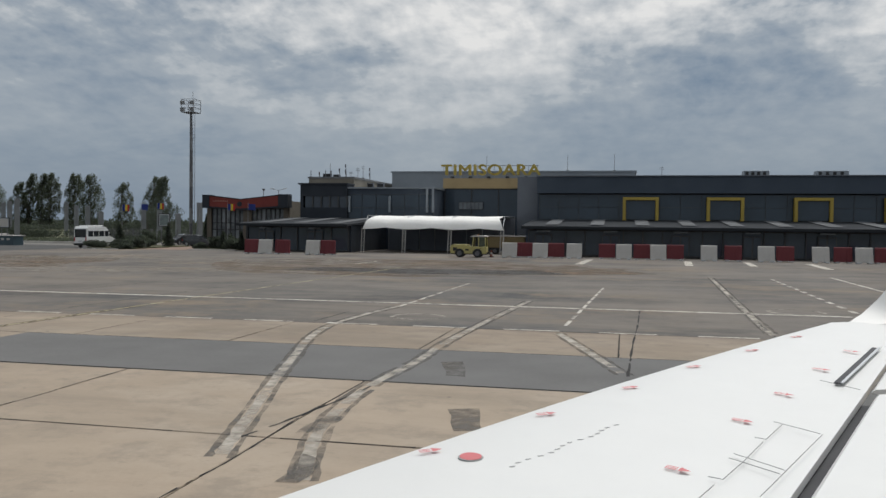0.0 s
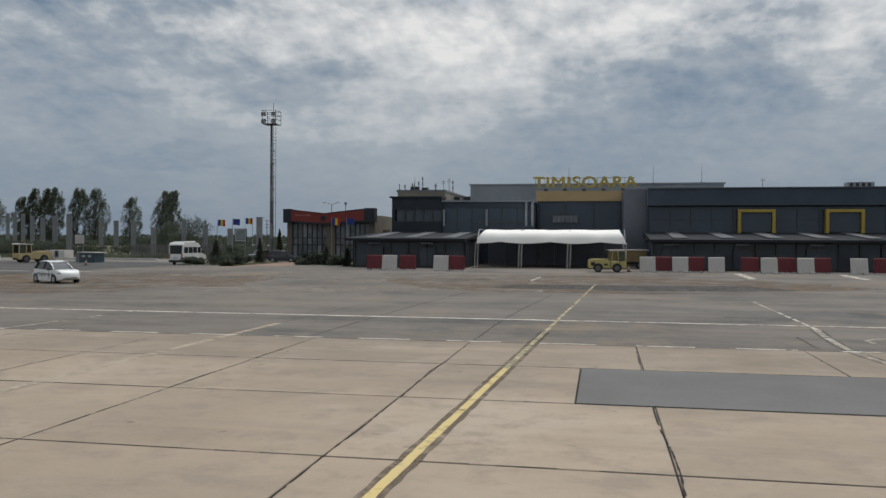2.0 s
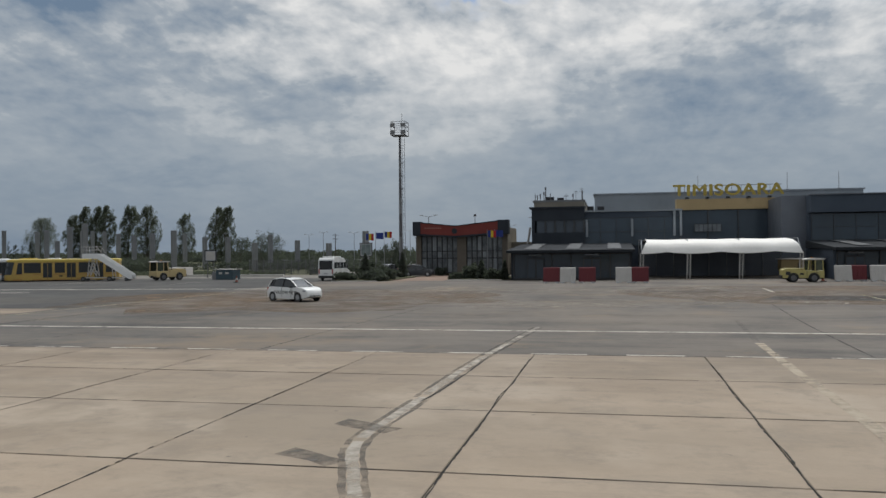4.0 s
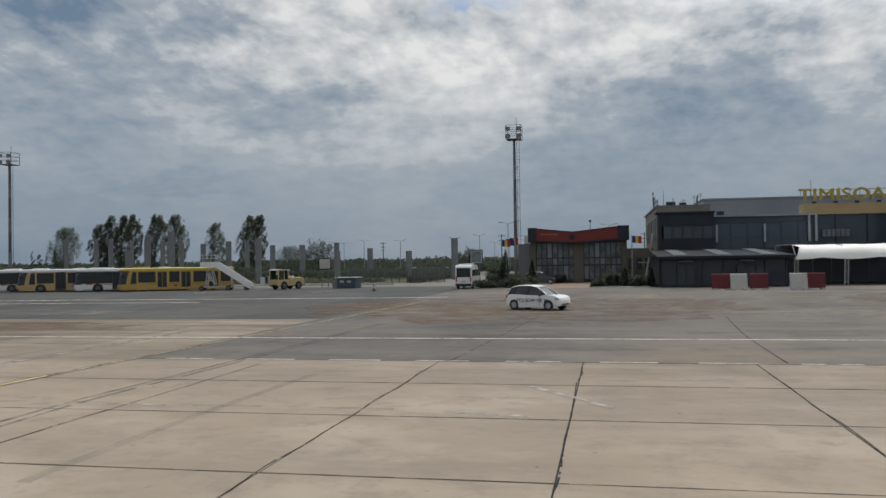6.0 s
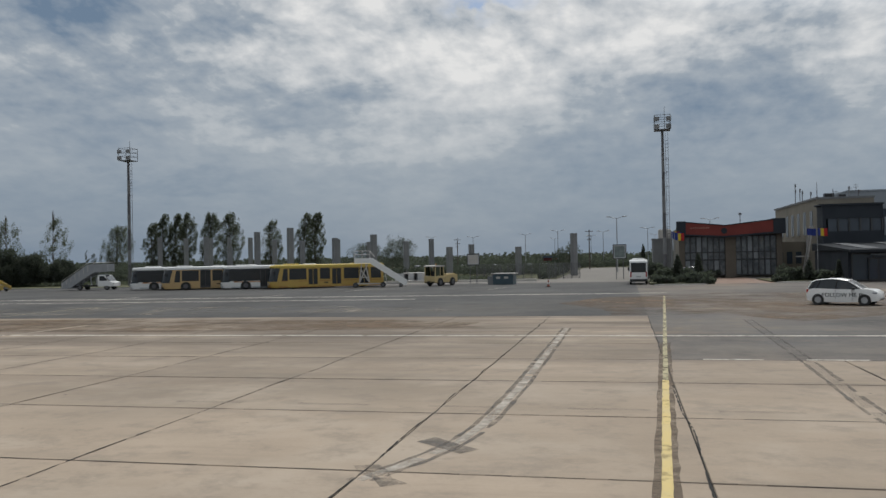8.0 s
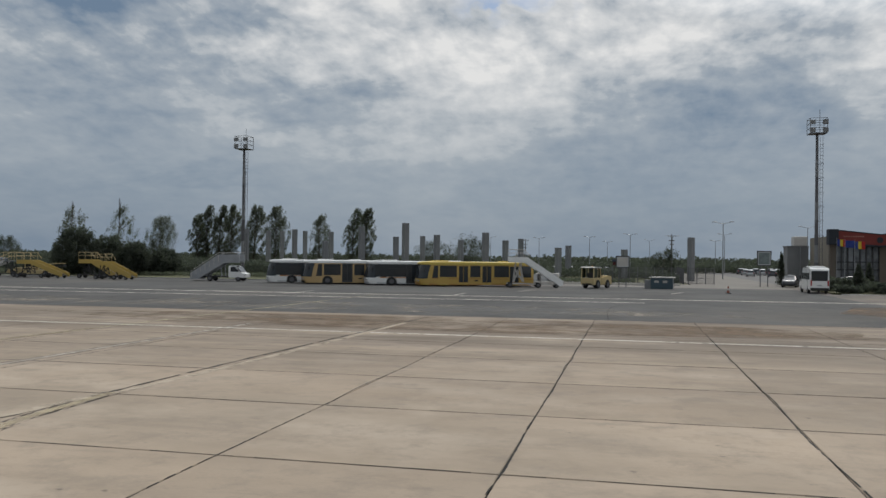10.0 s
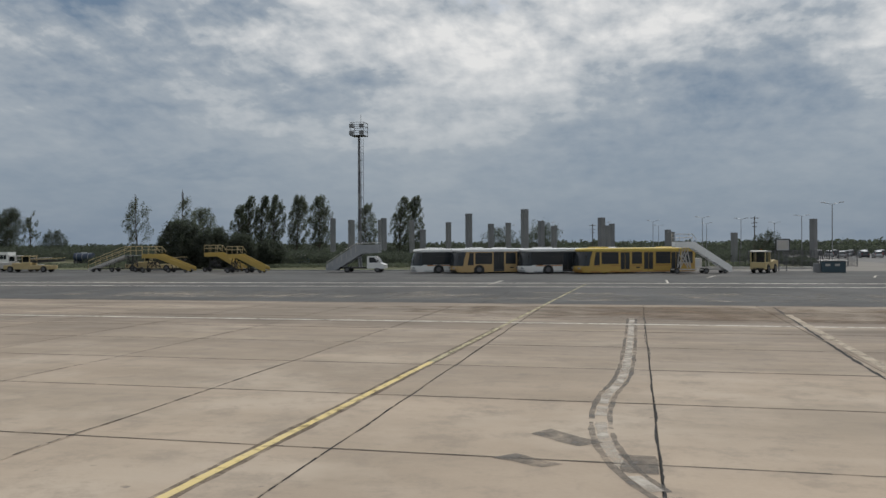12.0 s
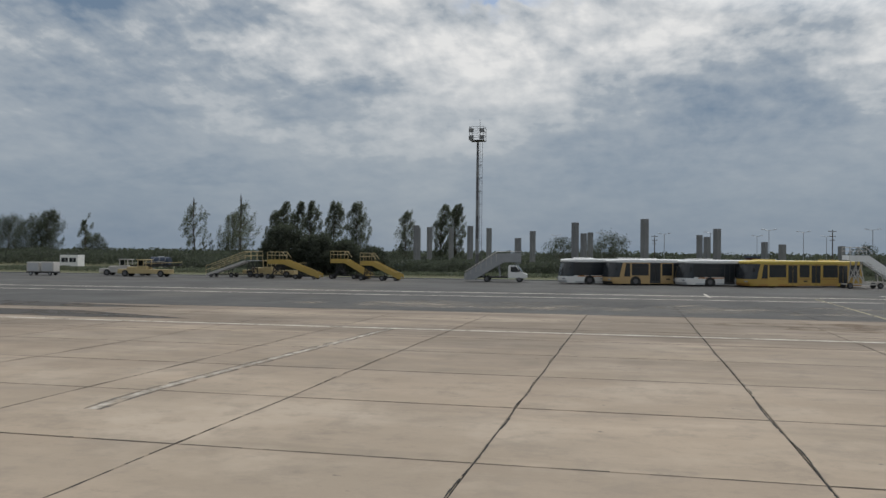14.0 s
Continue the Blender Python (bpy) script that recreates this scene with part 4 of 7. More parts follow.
def apron_bus(label, m, body_paint, roof_paint, skirt_paint, stripe=None, band=False, slant=False):
    """A wide low-floor apron bus with a bowed wrap-round windscreen, front at +x."""
    b = thing("apron_bus", label, "bus", m, "parked apron buses")
    L, W = 6.9, 1.45
    bow = [(1.0, -1.0), (0.62, -0.97), (0.3, -0.86), (0.1, -0.62), (0.0, -0.22), (0.0, 0.22), (0.1, 0.62), (0.3, 0.86), (0.62, 0.97), (1.0, 1.0)]

    def plan(z, back, grow=0.0):
        front = [(L + grow - back - dx * 1.1, w * (W + grow), z) for dx, w in bow]
        return [(-L - grow, -W - grow, z)] + front + [(-L - grow, W + grow, z)]

    shell = lofted(bmesh.new(), [plan(0.16, 0.16), plan(0.42, 0.0), plan(1.0, 0.02), plan(1.8, 0.17), plan(2.74, 0.44)])
    body = part("body", shell, body_paint, b, smooth=True)
    roof_ob = part("roof", lofted(bmesh.new(), [plan(2.6, 0.36, 0.03), plan(2.78, 0.34, 0.06), plan(2.92, 0.44, 0.03), plan(2.99, 0.75, -0.18)]), roof_paint, b, smooth=True)
    part("air_conditioner", boxed(3.2, 5.0, -0.8, 0.8, 2.98, 3.12, bevel=0.05), roof_paint, roof_ob)
    part("air_conditioner", boxed(-4.6, -3.2, -0.8, 0.8, 2.98, 3.10, bevel=0.05), roof_paint, roof_ob)
    # windscreen: a bowed band of tinted glass
    rings = []
    for z, back in ((0.92, 0.018), (1.35, 0.085), (1.8, 0.17), (2.6, 0.40)):
        outer = [p for p in plan(z, back, 0.014)[1:-1]]
        rings.append(outer + [(p[0] - 0.03, p[1] * 0.985, p[2]) for p in reversed(outer)])
    screen = part("windscreen", lofted(bmesh.new(), rings), DARK_GLASS, b, "tinted wrap-round windscreen", smooth=True)
    for y in (-0.5, 0.5):
        part("wiper", bar(bmesh.new(), (L + 0.01, y, 0.98), (L - 0.1, y + 0.5, 1.6), 0.03), BLACK_PLASTIC, screen)
    part("destination_panel", boxed(L - 0.62, L - 0.36, -0.6, 0.6, 2.42, 2.6, bevel=0.02), BLACK_PLASTIC, screen)
    for y, s in ((W, 1), (-W, -1)):
        if band:
            part("window_band", boxed(-L + 0.25, L - 1.05, y - 0.01, y + 0.01, 1.04, 2.58), DARK_GLASS, body, "continuous dark window band")
        else:
            # slanted body-coloured pillar behind the windscreen
            part("pillar", prismed([(L - 1.55, 0.95), (L - 1.2, 0.95), (L - 1.48, 2.62), (L - 1.75, 2.62)], y - 0.012, y + 0.018), body_paint, body)
        for x0, x1 in ((2.35, 4.35), (-0.45, 0.75), (-3.9, -2.1), (-6.6, -5.35)):
            w = part("window", boxed(x0, x1, y - 0.02 if s > 0 else y - 0.016, y + 0.016 if s > 0 else y + 0.02, 1.12, 2.5, bevel=0.01), DARK_GLASS, body)
            part("glazing_bar", boxed(x0, x1, y - 0.022, y + 0.022, 2.02, 2.05), BLACK_PLASTIC, w)
        part("driver_window", prismed([(4.55, 1.0), (5.25, 1.0), (5.02, 2.5), (4.55, 2.5)], y - 0.014, y + 0.014), DARK_GLASS, body)
        for x0 in (0.95, -1.85, -5.15):
            d = part("door", boxed(x0, x0 + 1.25, y - 0.02, y + 0.02, 0.22, 2.58, bevel=0.01), FRAME if band or slant else body_paint, body)
            for k in (0, 1):
                part("pane", boxed(x0 + 0.09 + k * 0.58, x0 + 0.58 + k * 0.58, y - 0.035, y + 0.035, 0.5, 2.46), DARK_GLASS, d)
            part("seal", boxed(x0 + 0.61, x0 + 0.64, y - 0.03, y + 0.03, 0.22, 2.58), BLACK_PLASTIC, d)
        part("skirt", boxed(-L + 0.1, L - 1.3, y - 0.01, y + 0.016, 0.17, 0.34), skirt_paint, body)
        if stripe:
            part("stripe", boxed(-L + 0.1, L - 1.6, y - 0.01, y + 0.013, 0.88, 0.99), stripe, body)
        part("number_mark", boxed(-0.2, 0.25, y - 0.01, y + 0.013, 0.62, 0.78), BLACK_PLASTIC, body, "small dark marking bars")
        for x in (3.9, -4.4):
            arch = prismed([(x + 0.62 * math.cos(a), 0.42 + 0.62 * math.sin(a)) for a in [math.pi * k / 10 for k in range(11)]] + [(x - 0.62, 0.15), (x + 0.62, 0.15)], y - 0.02, y + 0.024)
            if stripe and not band:
                arch.free()
                part("wheel_cover", boxed(x - 0.62, x + 0.62, y - 0.01, y + 0.024, 0.15, 0.98, bevel=0.01), body_paint, body)
                wheel(b, x, y - s * 0.2, 0.44, 0.26, s)
                continue
            part("wheel_arch", arch, BLACK_PLASTIC, body)
            wheel(b, x, y - s * 0.08, 0.47, 0.26, s)
    for y in (-0.95, 0.95):
        part("headlight", boxed(L - 0.22, L - 0.02, y - 0.2, y + 0.2, 0.58, 0.74, bevel=0.02), LAMP_CLEAR, b)
    part("bumper", lofted(bmesh.new(), [plan(0.18, 0.13, 0.03)[3:-3], plan(0.44, 0.0, 0.03)[3:-3]]), BLACK_PLASTIC if slant else skirt_paint, b)
    for y in (-1.62, 1.62):
        part("mirror", boxed(L - 0.75, L - 0.62, y - 0.1, y + 0.1, 1.75, 2.2, bevel=0.03), BLACK_PLASTIC, b)
    return b


def bus_at(x, y, angle):
    """The bus whose front right corner stands at x, y, turned by an angle off the apron line."""
    turn = pose(0, 0, 0, 0, 0, 180 + angle)
    return Matrix.Translation(Vector((x, y, 0)) - turn @ Vector((6.9, -1.45, 0))) @ turn @ Matrix.Diagonal((1.0, 1.0, 0.95, 1.0))


apron_bus("white apron bus with dark windows and an orange stripe", bus_at(-128.7, 96.0, 25), WHITE, WHITE, PALE_GREY, ORANGE, True)
BUS_CREAM = surface("warm_cream_bus_paint", (0.50, 0.34, 0.15), (0.42, 0.29, 0.14), rough=0.4, bump=0.0)
apron_bus("cream yellow apron bus with a white roof", bus_at(-123.7, 94.8, 25), BUS_CREAM, WHITE, BUS_CREAM, None, False, True)
apron_bus("white apron bus with an orange stripe beside a yellow one", bus_at(-115.9, 95.0, 25), WHITE, WHITE, PALE_GREY, ORANGE, True)
apron_bus("bright yellow apron bus with two double doors", bus_at(-109.6, 94.5, 25), BUS_YELLOW, BUS_ROOF, DULL_ORANGE, DULL_ORANGE)


def hatchback(label, m, paint, follow=False, group=""):
    """A small five-door car, front at +x."""
    c = thing("car", label, "car", m, group)
    W = 0.86
    rings = []
    for x, low, belt, half in ((-2.03, 0.42, 0.80, 0.62), (-1.95, 0.26, 0.92, 0.76), (-1.5, 0.20, 1.00, W), (-0.6, 0.18, 0.97, W), (0.5, 0.18, 0.94, W), (1.05, 0.19, 0.975, W - 0.01), (1.45, 0.21, 0.95, 0.84), (1.78, 0.24, 0.88, 0.78), (1.97, 0.28, 0.76, 0.68), (2.05, 0.34, 0.60, 0.56)):
        rings.append([(x, -half, low), (x, -half - 0.015, (low + belt) / 2), (x, -half + 0.05, belt), (x, half - 0.05, belt), (x, half + 0.015, (low + belt) / 2), (x, half, low)])
    body = part("body", lofted(bmesh.new(), rings), paint, c, smooth=True)
    cab = []
    for x, base, top, hb, ht in ((-1.97, 0.92, 0.95, 0.70, 0.68), (-1.72, 0.95, 1.36, 0.76, 0.55), (-1.4, 0.97, 1.49, 0.79, 0.57), (-0.8, 0.95, 1.555, 0.80, 0.60), (-0.2, 0.93, 1.55, 0.80, 0.60), (0.3, 0.92, 1.45, 0.79, 0.58), (0.66, 0.93, 1.2, 0.77, 0.62), (1.02, 0.94, 0.985, 0.74, 0.70)):
        cab.append([(x, -hb, base), (x, -ht, top), (x, ht, top), (x, hb, base)])
    part("greenhouse", lofted(bmesh.new(), cab), DARK_GLASS, c, "tinted side and rear glass")
    part("roof", lofted(bmesh.new(), [[(x, -h, z - 0.01), (x, -h + 0.06, z + 0.03), (x, h - 0.06, z + 0.03), (x, h, z - 0.01)] for x, z, h in ((-1.75, 1.36, 0.55), (-1.45, 1.48, 0.58), (-0.8, 1.555, 0.62), (-0.2, 1.55, 0.62), (0.33, 1.455, 0.59))]), paint, c, smooth=True)
    for s in (-1, 1):
        for a, b_ in (((0.33, s * 0.60, 1.44), (0.72, s * 0.64, 1.21)), ((0.72, s * 0.64, 1.21), (1.1, s * 0.73, 0.975)), ((-0.25, s * 0.635, 1.53), (-0.32, s * 0.81, 0.95)), ((-1.2, s * 0.62, 1.50), (-1.42, s * 0.80, 0.96)), ((-1.72, s * 0.57, 1.36), (-1.95, s * 0.70, 0.93)), ((-1.5, s * 0.60, 1.45), (-1.72, s * 0.77, 0.97))):
            part("pillar", bar(bmesh.new(), a, b_, 0.05, 0.045), paint if a[0] > 0 or a[0] < -1.5 else BLACK_PLASTIC, c)
        part("mirror", boxed(0.62, 0.8, s * 0.95 - 0.09, s * 0.95 + 0.09, 0.93, 1.07, bevel=0.03), BLACK_PLASTIC, c)
        part("headlight", boxed(1.62, 1.92, s * 0.66 - 0.12, s * 0.66 + 0.12, 0.68, 0.78, bevel=0.03), LAMP_CLEAR, c)
        part("tail_light", boxed(-2.0, -1.86, s * 0.66 - 0.09, s * 0.66 + 0.09, 0.72, 0.94, bevel=0.03), LAMP_RED, c)
        for x in (-1.3, 1.27):
            part("wheel_arch", rod(bmesh.new(), (x, s * (W - 0.04), 0.32), (x, s * (W + 0.018), 0.32), 0.345, seg=20), BLACK_PLASTIC, c)
            wheel(c, x, s * (W - 0.09), 0.31, 0.2, s)
        for x in (-0.32, 0.62):
            part("door_seam", boxed(x - 0.008, x + 0.008, s * (W + 0.016) - 0.006, s * (W + 0.016) + 0.006, 0.3, 0.92), BLACK_PLASTIC, body)
    part("grille", boxed(1.97, 2.05, -0.5, 0.5, 0.33, 0.45, bevel=0.02), BLACK_PLASTIC, c)
    if follow:
        lettered("lettering", "FOLLOW ME", 0.34, BLACK_PLASTIC, c, pose(-0.1, -W - 0.022, 0.5, 90, 0, 0), "black block letters on the doors")
        part("lettering_bars", box(boxed(1.0, 1.06, -W - 0.026, -W - 0.018, 0.5, 0.73), 1.12, 1.18, -W - 0.026, -W - 0.018, 0.5, 0.73), BLACK_PLASTIC, c, "two black bars after the lettering")
        part("beacon_bar", boxed(-0.75, -0.62, -0.3, 0.3, 1.575, 1.63, bevel=0.02), BLACK_PLASTIC, c, "low dark roof beacon bar")
    return c


hatchback("small white hatchback with black lettering on its doors", pose(-54.67, 54.0, 0, 0, 0, -28), WHITE, True)


def minibus(m):
    v = thing("minibus", "white high-roofed minibus with dark windows", "van", m)
    W = 1.0
    shell = prismed([(-2.95, 0.32), (2.7, 0.32), (2.95, 0.5), (2.92, 1.0), (2.0, 1.25), (1.35, 2.15), (0.9, 2.42), (-2.6, 2.46), (-2.86, 2.25), (-2.95, 1.2)], -W, W)
    bmesh.ops.bevel(shell, geom=list(shell.edges), offset=0.06, segments=2, affect="EDGES")
    body = part("body", shell, WHITE, v)
    part("roof", boxed(-2.3, 0.6, -0.7, 0.7, 2.455, 2.58, bevel=0.05), WHITE, v)
    part("rear_window", boxed(-2.965, -2.85, -0.84, 0.84, 1.2, 2.15, bevel=0.02, m=Matrix.Translation((-0.0, 0, 0))), DARK_GLASS, v)
    part("windscreen", prismed([(2.0, 1.29), (1.42, 2.1), (1.48, 2.13), (2.06, 1.3)], -0.86, 0.86), DARK_GLASS, v)
    for s in (-1, 1):
        for x0, x1 in ((-2.7, -1.7), (-1.6, -0.6), (-0.5, 0.5), (0.65, 1.45)):
            part("window", boxed(x0, x1, s * W - 0.012, s * W + 0.012, 1.3, 1.95, bevel=0.01), DARK_GLASS, body)
        part("tail_light", boxed(-2.98, -2.9, s * 0.86 - 0.07, s * 0.86 + 0.07, 0.75, 1.25), LAMP_RED, v)
        part("mirror", boxed(1.55, 1.68, s * 1.13 - 0.1, s * 1.13 + 0.1, 1.3, 1.65, bevel=0.03), BLACK_PLASTIC, v)
        for x in (-1.75, 1.95):
            wheel(v, x, s * (W - 0.1), 0.34, 0.22, s)
    part("bumper", boxed(-3.03, -2.9, -0.95, 0.95, 0.3, 0.55, bevel=0.04), BLACK_PLASTIC, v)
    part("number_plate", boxed(-3.0, -2.955, -0.26, 0.26, 0.72, 0.84), PALE_GREY, v)
    return v


minibus(pose(-65.75, 95.2, 0, 0, 0, 89) @ Matrix.Diagonal((1.0, 0.94, 1.1, 1.0)))


def passenger_stairs(label, m, paint, flight, top, deck, rail_paint, solid=True, panel=0.22, base_paint=None):
    """Towed or self-driven boarding stairs: deck at -x, flight running down to +x."""
    s = thing("boarding_stairs", label, "boarding stairs", m, "boarding stairs")
    W = 0.75
    slope = top / flight
    for y in (-W, W):
        if solid:
            part("side_panel", prismed([(0, top - 0.12), (flight - 0.35, 0.22), (flight, 0.22), (flight, 0.3 + panel), (0.25, top + panel), (0, top + panel)], y - 0.03, y + 0.03), paint, s)
            part("side_panel", boxed(-deck, 0, y - 0.03, y + 0.03, top - 0.12, top + panel), paint, s)
        else:
            part("stringer", bar(bmesh.new(), (0, y, top - 0.1), (flight, y, 0.3), 0.06, 0.26), paint, s)
        h = 1.35 if solid else 1.15
        for z in ((0.95, 1.35) if solid else (0.62, 1.15)):
            line = rod(bmesh.new(), (-deck, y, top + z), (0, y, top + z), 0.03, seg=6)
            if not solid:
                rod(line, (0, y, top + z), (flight, y, 0.3 + z), 0.03, seg=6)
            elif z == h:
                rod(line, (0, y, top + h), (0.55, y, top + 0.62), 0.03, seg=6)
            part("handrail", line, rail_paint, s)
        feet = [(-deck * k / 2, top) for k in range(3)]
        if not solid:
            feet += [(flight * k / 3, top - (top - 0.3) * k / 3) for k in (1, 2, 3)]
        for x, z in feet:
            part("rail_post", rod(bmesh.new(), (x, y, z), (x, y, z + h), 0.024, seg=6), rail_paint, s)
    n = int(top / 0.2)
    stb = bmesh.new()
    for k in range(n):
        f = (k + 0.5) / n
        box(stb, flight * f - 0.16, flight * f + 0.16, -W + 0.03, W - 0.03, top - (top - 0.3) * f - 0.02, top - (top - 0.3) * f + 0.02)
    part("steps", stb, STEEL, s)
    part("deck", boxed(-deck, 0, -W + 0.03, W - 0.03, top - 0.08, top), STEEL, s)
    base_paint = base_paint or BLACK_PLASTIC
    cb = bmesh.new()
    for y in (-0.5, 0.5):
        bar(cb, (-deck - 0.2, y, 0.45), (flight - 0.5, y, 0.38), 0.1, 0.12)
    for f in (0.0, 0.5, 1.0):
        bar(cb, (-deck - 0.1 + (flight - 0.6 + deck) * f, -0.5, 0.43), (-deck - 0.1 + (flight - 0.6 + deck) * f, 0.5, 0.43), 0.09)
    part("chassis", cb, base_paint, s)
    for y in (-0.5, 0.5):
        for a, b in (((-deck * 0.7, y, 0.6), (-deck * 0.55, y, top - 0.1)), ((-0.1, y, 0.6), (-deck * 0.3, y, top - 0.1)), ((-deck * 0.68, y, 1.2), (-0.15, y, 1.2)), ((flight * 0.45, y, 0.45), (flight * 0.42, y, top * 0.5)), ((-deck * 0.7, y, 0.6), (-0.25, y, top - 0.1)), ((-0.1, y, 0.6), (-deck * 0.6, y, top * 0.7))):
            part("strut", bar(bmesh.new(), a, b, 0.08), base_paint, s)
    for x in (-deck + 0.1, flight * 0.35, flight - 0.7):
        for y in (-0.7, 0.7):
            wheel(s, x, y, 0.3 if x < flight - 1 else 0.22, 0.215, 1 if y > 0 else -1)
    return s


YELLOW_STAIR = surface("yellow_stair_paint", (0.44, 0.30, 0.06), (0.35, 0.25, 0.07), rough=0.5)
passenger_stairs("white boarding stairs beside a yellow bus", pose(-96.6, 94.6, 0, 0, 0, 14), WHITE, 4.3, 2.95, 1.8, BARRIER_WHITE, panel=0.5, base_paint=BARRIER_WHITE)
passenger_stairs("pale yellow boarding stairs with open railings", pose(-168.0, 98.8, 0, 0, 0, 180), BARRIER_WHITE, 5.4, 2.2, 1.7, CREAM, solid=False)
passenger_stairs("yellow boarding stairs with solid side panels", pose(-161.9, 96.4, 0, 0, 0, 2), YELLOW_STAIR, 4.7, 1.95, 2.0, CREAM, panel=0.42)
passenger_stairs("yellow boarding stairs with a raised deck", pose(-155.0, 99.4, 0, 0, 0, 4), YELLOW_STAIR, 3.4, 2.1, 1.8, CREAM, panel=0.4)
passenger_stairs("yellow boarding stairs with worn side panels", pose(-150.3, 95.6, 0, 0, 0, 2), YELLOW_STAIR, 3.6, 1.9, 1.4, CREAM, panel=0.42)


def truck_cab(t, x0, paint):
    """A small chassis cab, front at +x."""
    shell = prismed([(x0, 0.45), (x0 + 2.15, 0.45), (x0 + 2.2, 0.95), (x0 + 1.55, 1.15), (x0 + 0.95, 1.95), (x0 + 0.1, 1.98), (x0, 1.8)], -0.95, 0.95)
    bmesh.ops.bevel(shell, geom=list(shell.edges), offset=0.05, segments=2, affect="EDGES")
    c = part("cab", shell, paint, t)
    part("windscreen", prismed([(x0 + 1.56, 1.2), (x0 + 1.03, 1.88), (x0 + 1.08, 1.92), (x0 + 1.62, 1.21)], -0.8, 0.8), DARK_GLASS, c)
    for s in (-1, 1):
        part("side_window", prismed([(x0 + 0.3, 1.2), (x0 + 1.4, 1.2), (x0 + 0.92, 1.82), (x0 + 0.3, 1.82)], s * 0.955 - 0.012, s * 0.955 + 0.012), DARK_GLASS, c)
        part("headlight", boxed(x0 + 2.12, x0 + 2.22, s * 0.7 - 0.12, s * 0.7 + 0.12, 0.75, 0.92), LAMP_CLEAR, c)
        part("mirror", boxed(x0 + 1.3, x0 + 1.4, s * 1.08 - 0.08, s * 1.08 + 0.08, 1.25, 1.5), BLACK_PLASTIC, c)
    return c


GREY_PANEL = surface("weathered_grey_panel", (0.33, 0.34, 0.35), (0.25, 0.26, 0.27), rough=0.6, big=0.7)


def stair_truck(m):
    t = thing("stair_truck", "white pickup truck carrying pale grey boarding stairs", "truck", m)
    truck_cab(t, 1.6, WHITE)
    part("chassis", boxed(-3.4, 3.0, -0.5, 0.5, 0.45, 0.65), BLACK_PLASTIC, t)
    for x in (2.9, -0.9):
        for s in (-1, 1):
            wheel(t, x, s * 0.82, 0.36, 0.24, s)
    for y in (-0.8, 0.8):
        sp = part("side_panel", prismed([(-3.6, 0.25), (-3.6, 0.95), (0.2, 3.35), (3.0, 3.4), (3.0, 2.35), (1.0, 2.3), (-2.4, 0.25)], y - 0.04, y + 0.04), GREY_PANEL, t)
        for k in range(7):
            f = k / 6
            part("rib", bar(bmesh.new(), (-3.4 + 3.6 * f, y * 1.06, 0.5 + 1.9 * f), (-3.4 + 3.6 * f, y * 1.06, 1.05 + 2.25 * f), 0.05), BARRIER_WHITE, sp)
        part("handrail", rod(rod(bmesh.new(), (-3.6, y, 1.15), (0.2, y, 3.55), 0.03, seg=6), (0.2, y, 3.55), (3.0, y, 3.6), 0.03, seg=6), BARRIER_WHITE, t)
    sb = bmesh.new()
    for k in range(13):
        box(sb, -3.5 + k * 0.3, -3.2 + k * 0.3, -0.76, 0.76, 0.3 + k * 0.17, 0.34 + k * 0.17)
    box(sb, 0.2, 3.0, -0.76, 0.76, 2.45, 2.52)
    part("steps", sb, STEEL, t)
    for y in (-0.6, 0.6):
        for a, b in (((0.6, y, 0.6), (0.4, y, 2.4)), ((-1.4, y, 0.6), (-1.2, y, 1.5))):
            part("strut", bar(bmesh.new(), a, b, 0.1), STEEL, t)
    return t


stair_truck(pose(-135.9, 97.8, 0, 0, 0, 3))


TRACTOR_GLASS = surface("greenish_cab_glass", (0.07, 0.082, 0.055), (0.045, 0.052, 0.038), rough=0.15, big=1.5, bump=0.0)


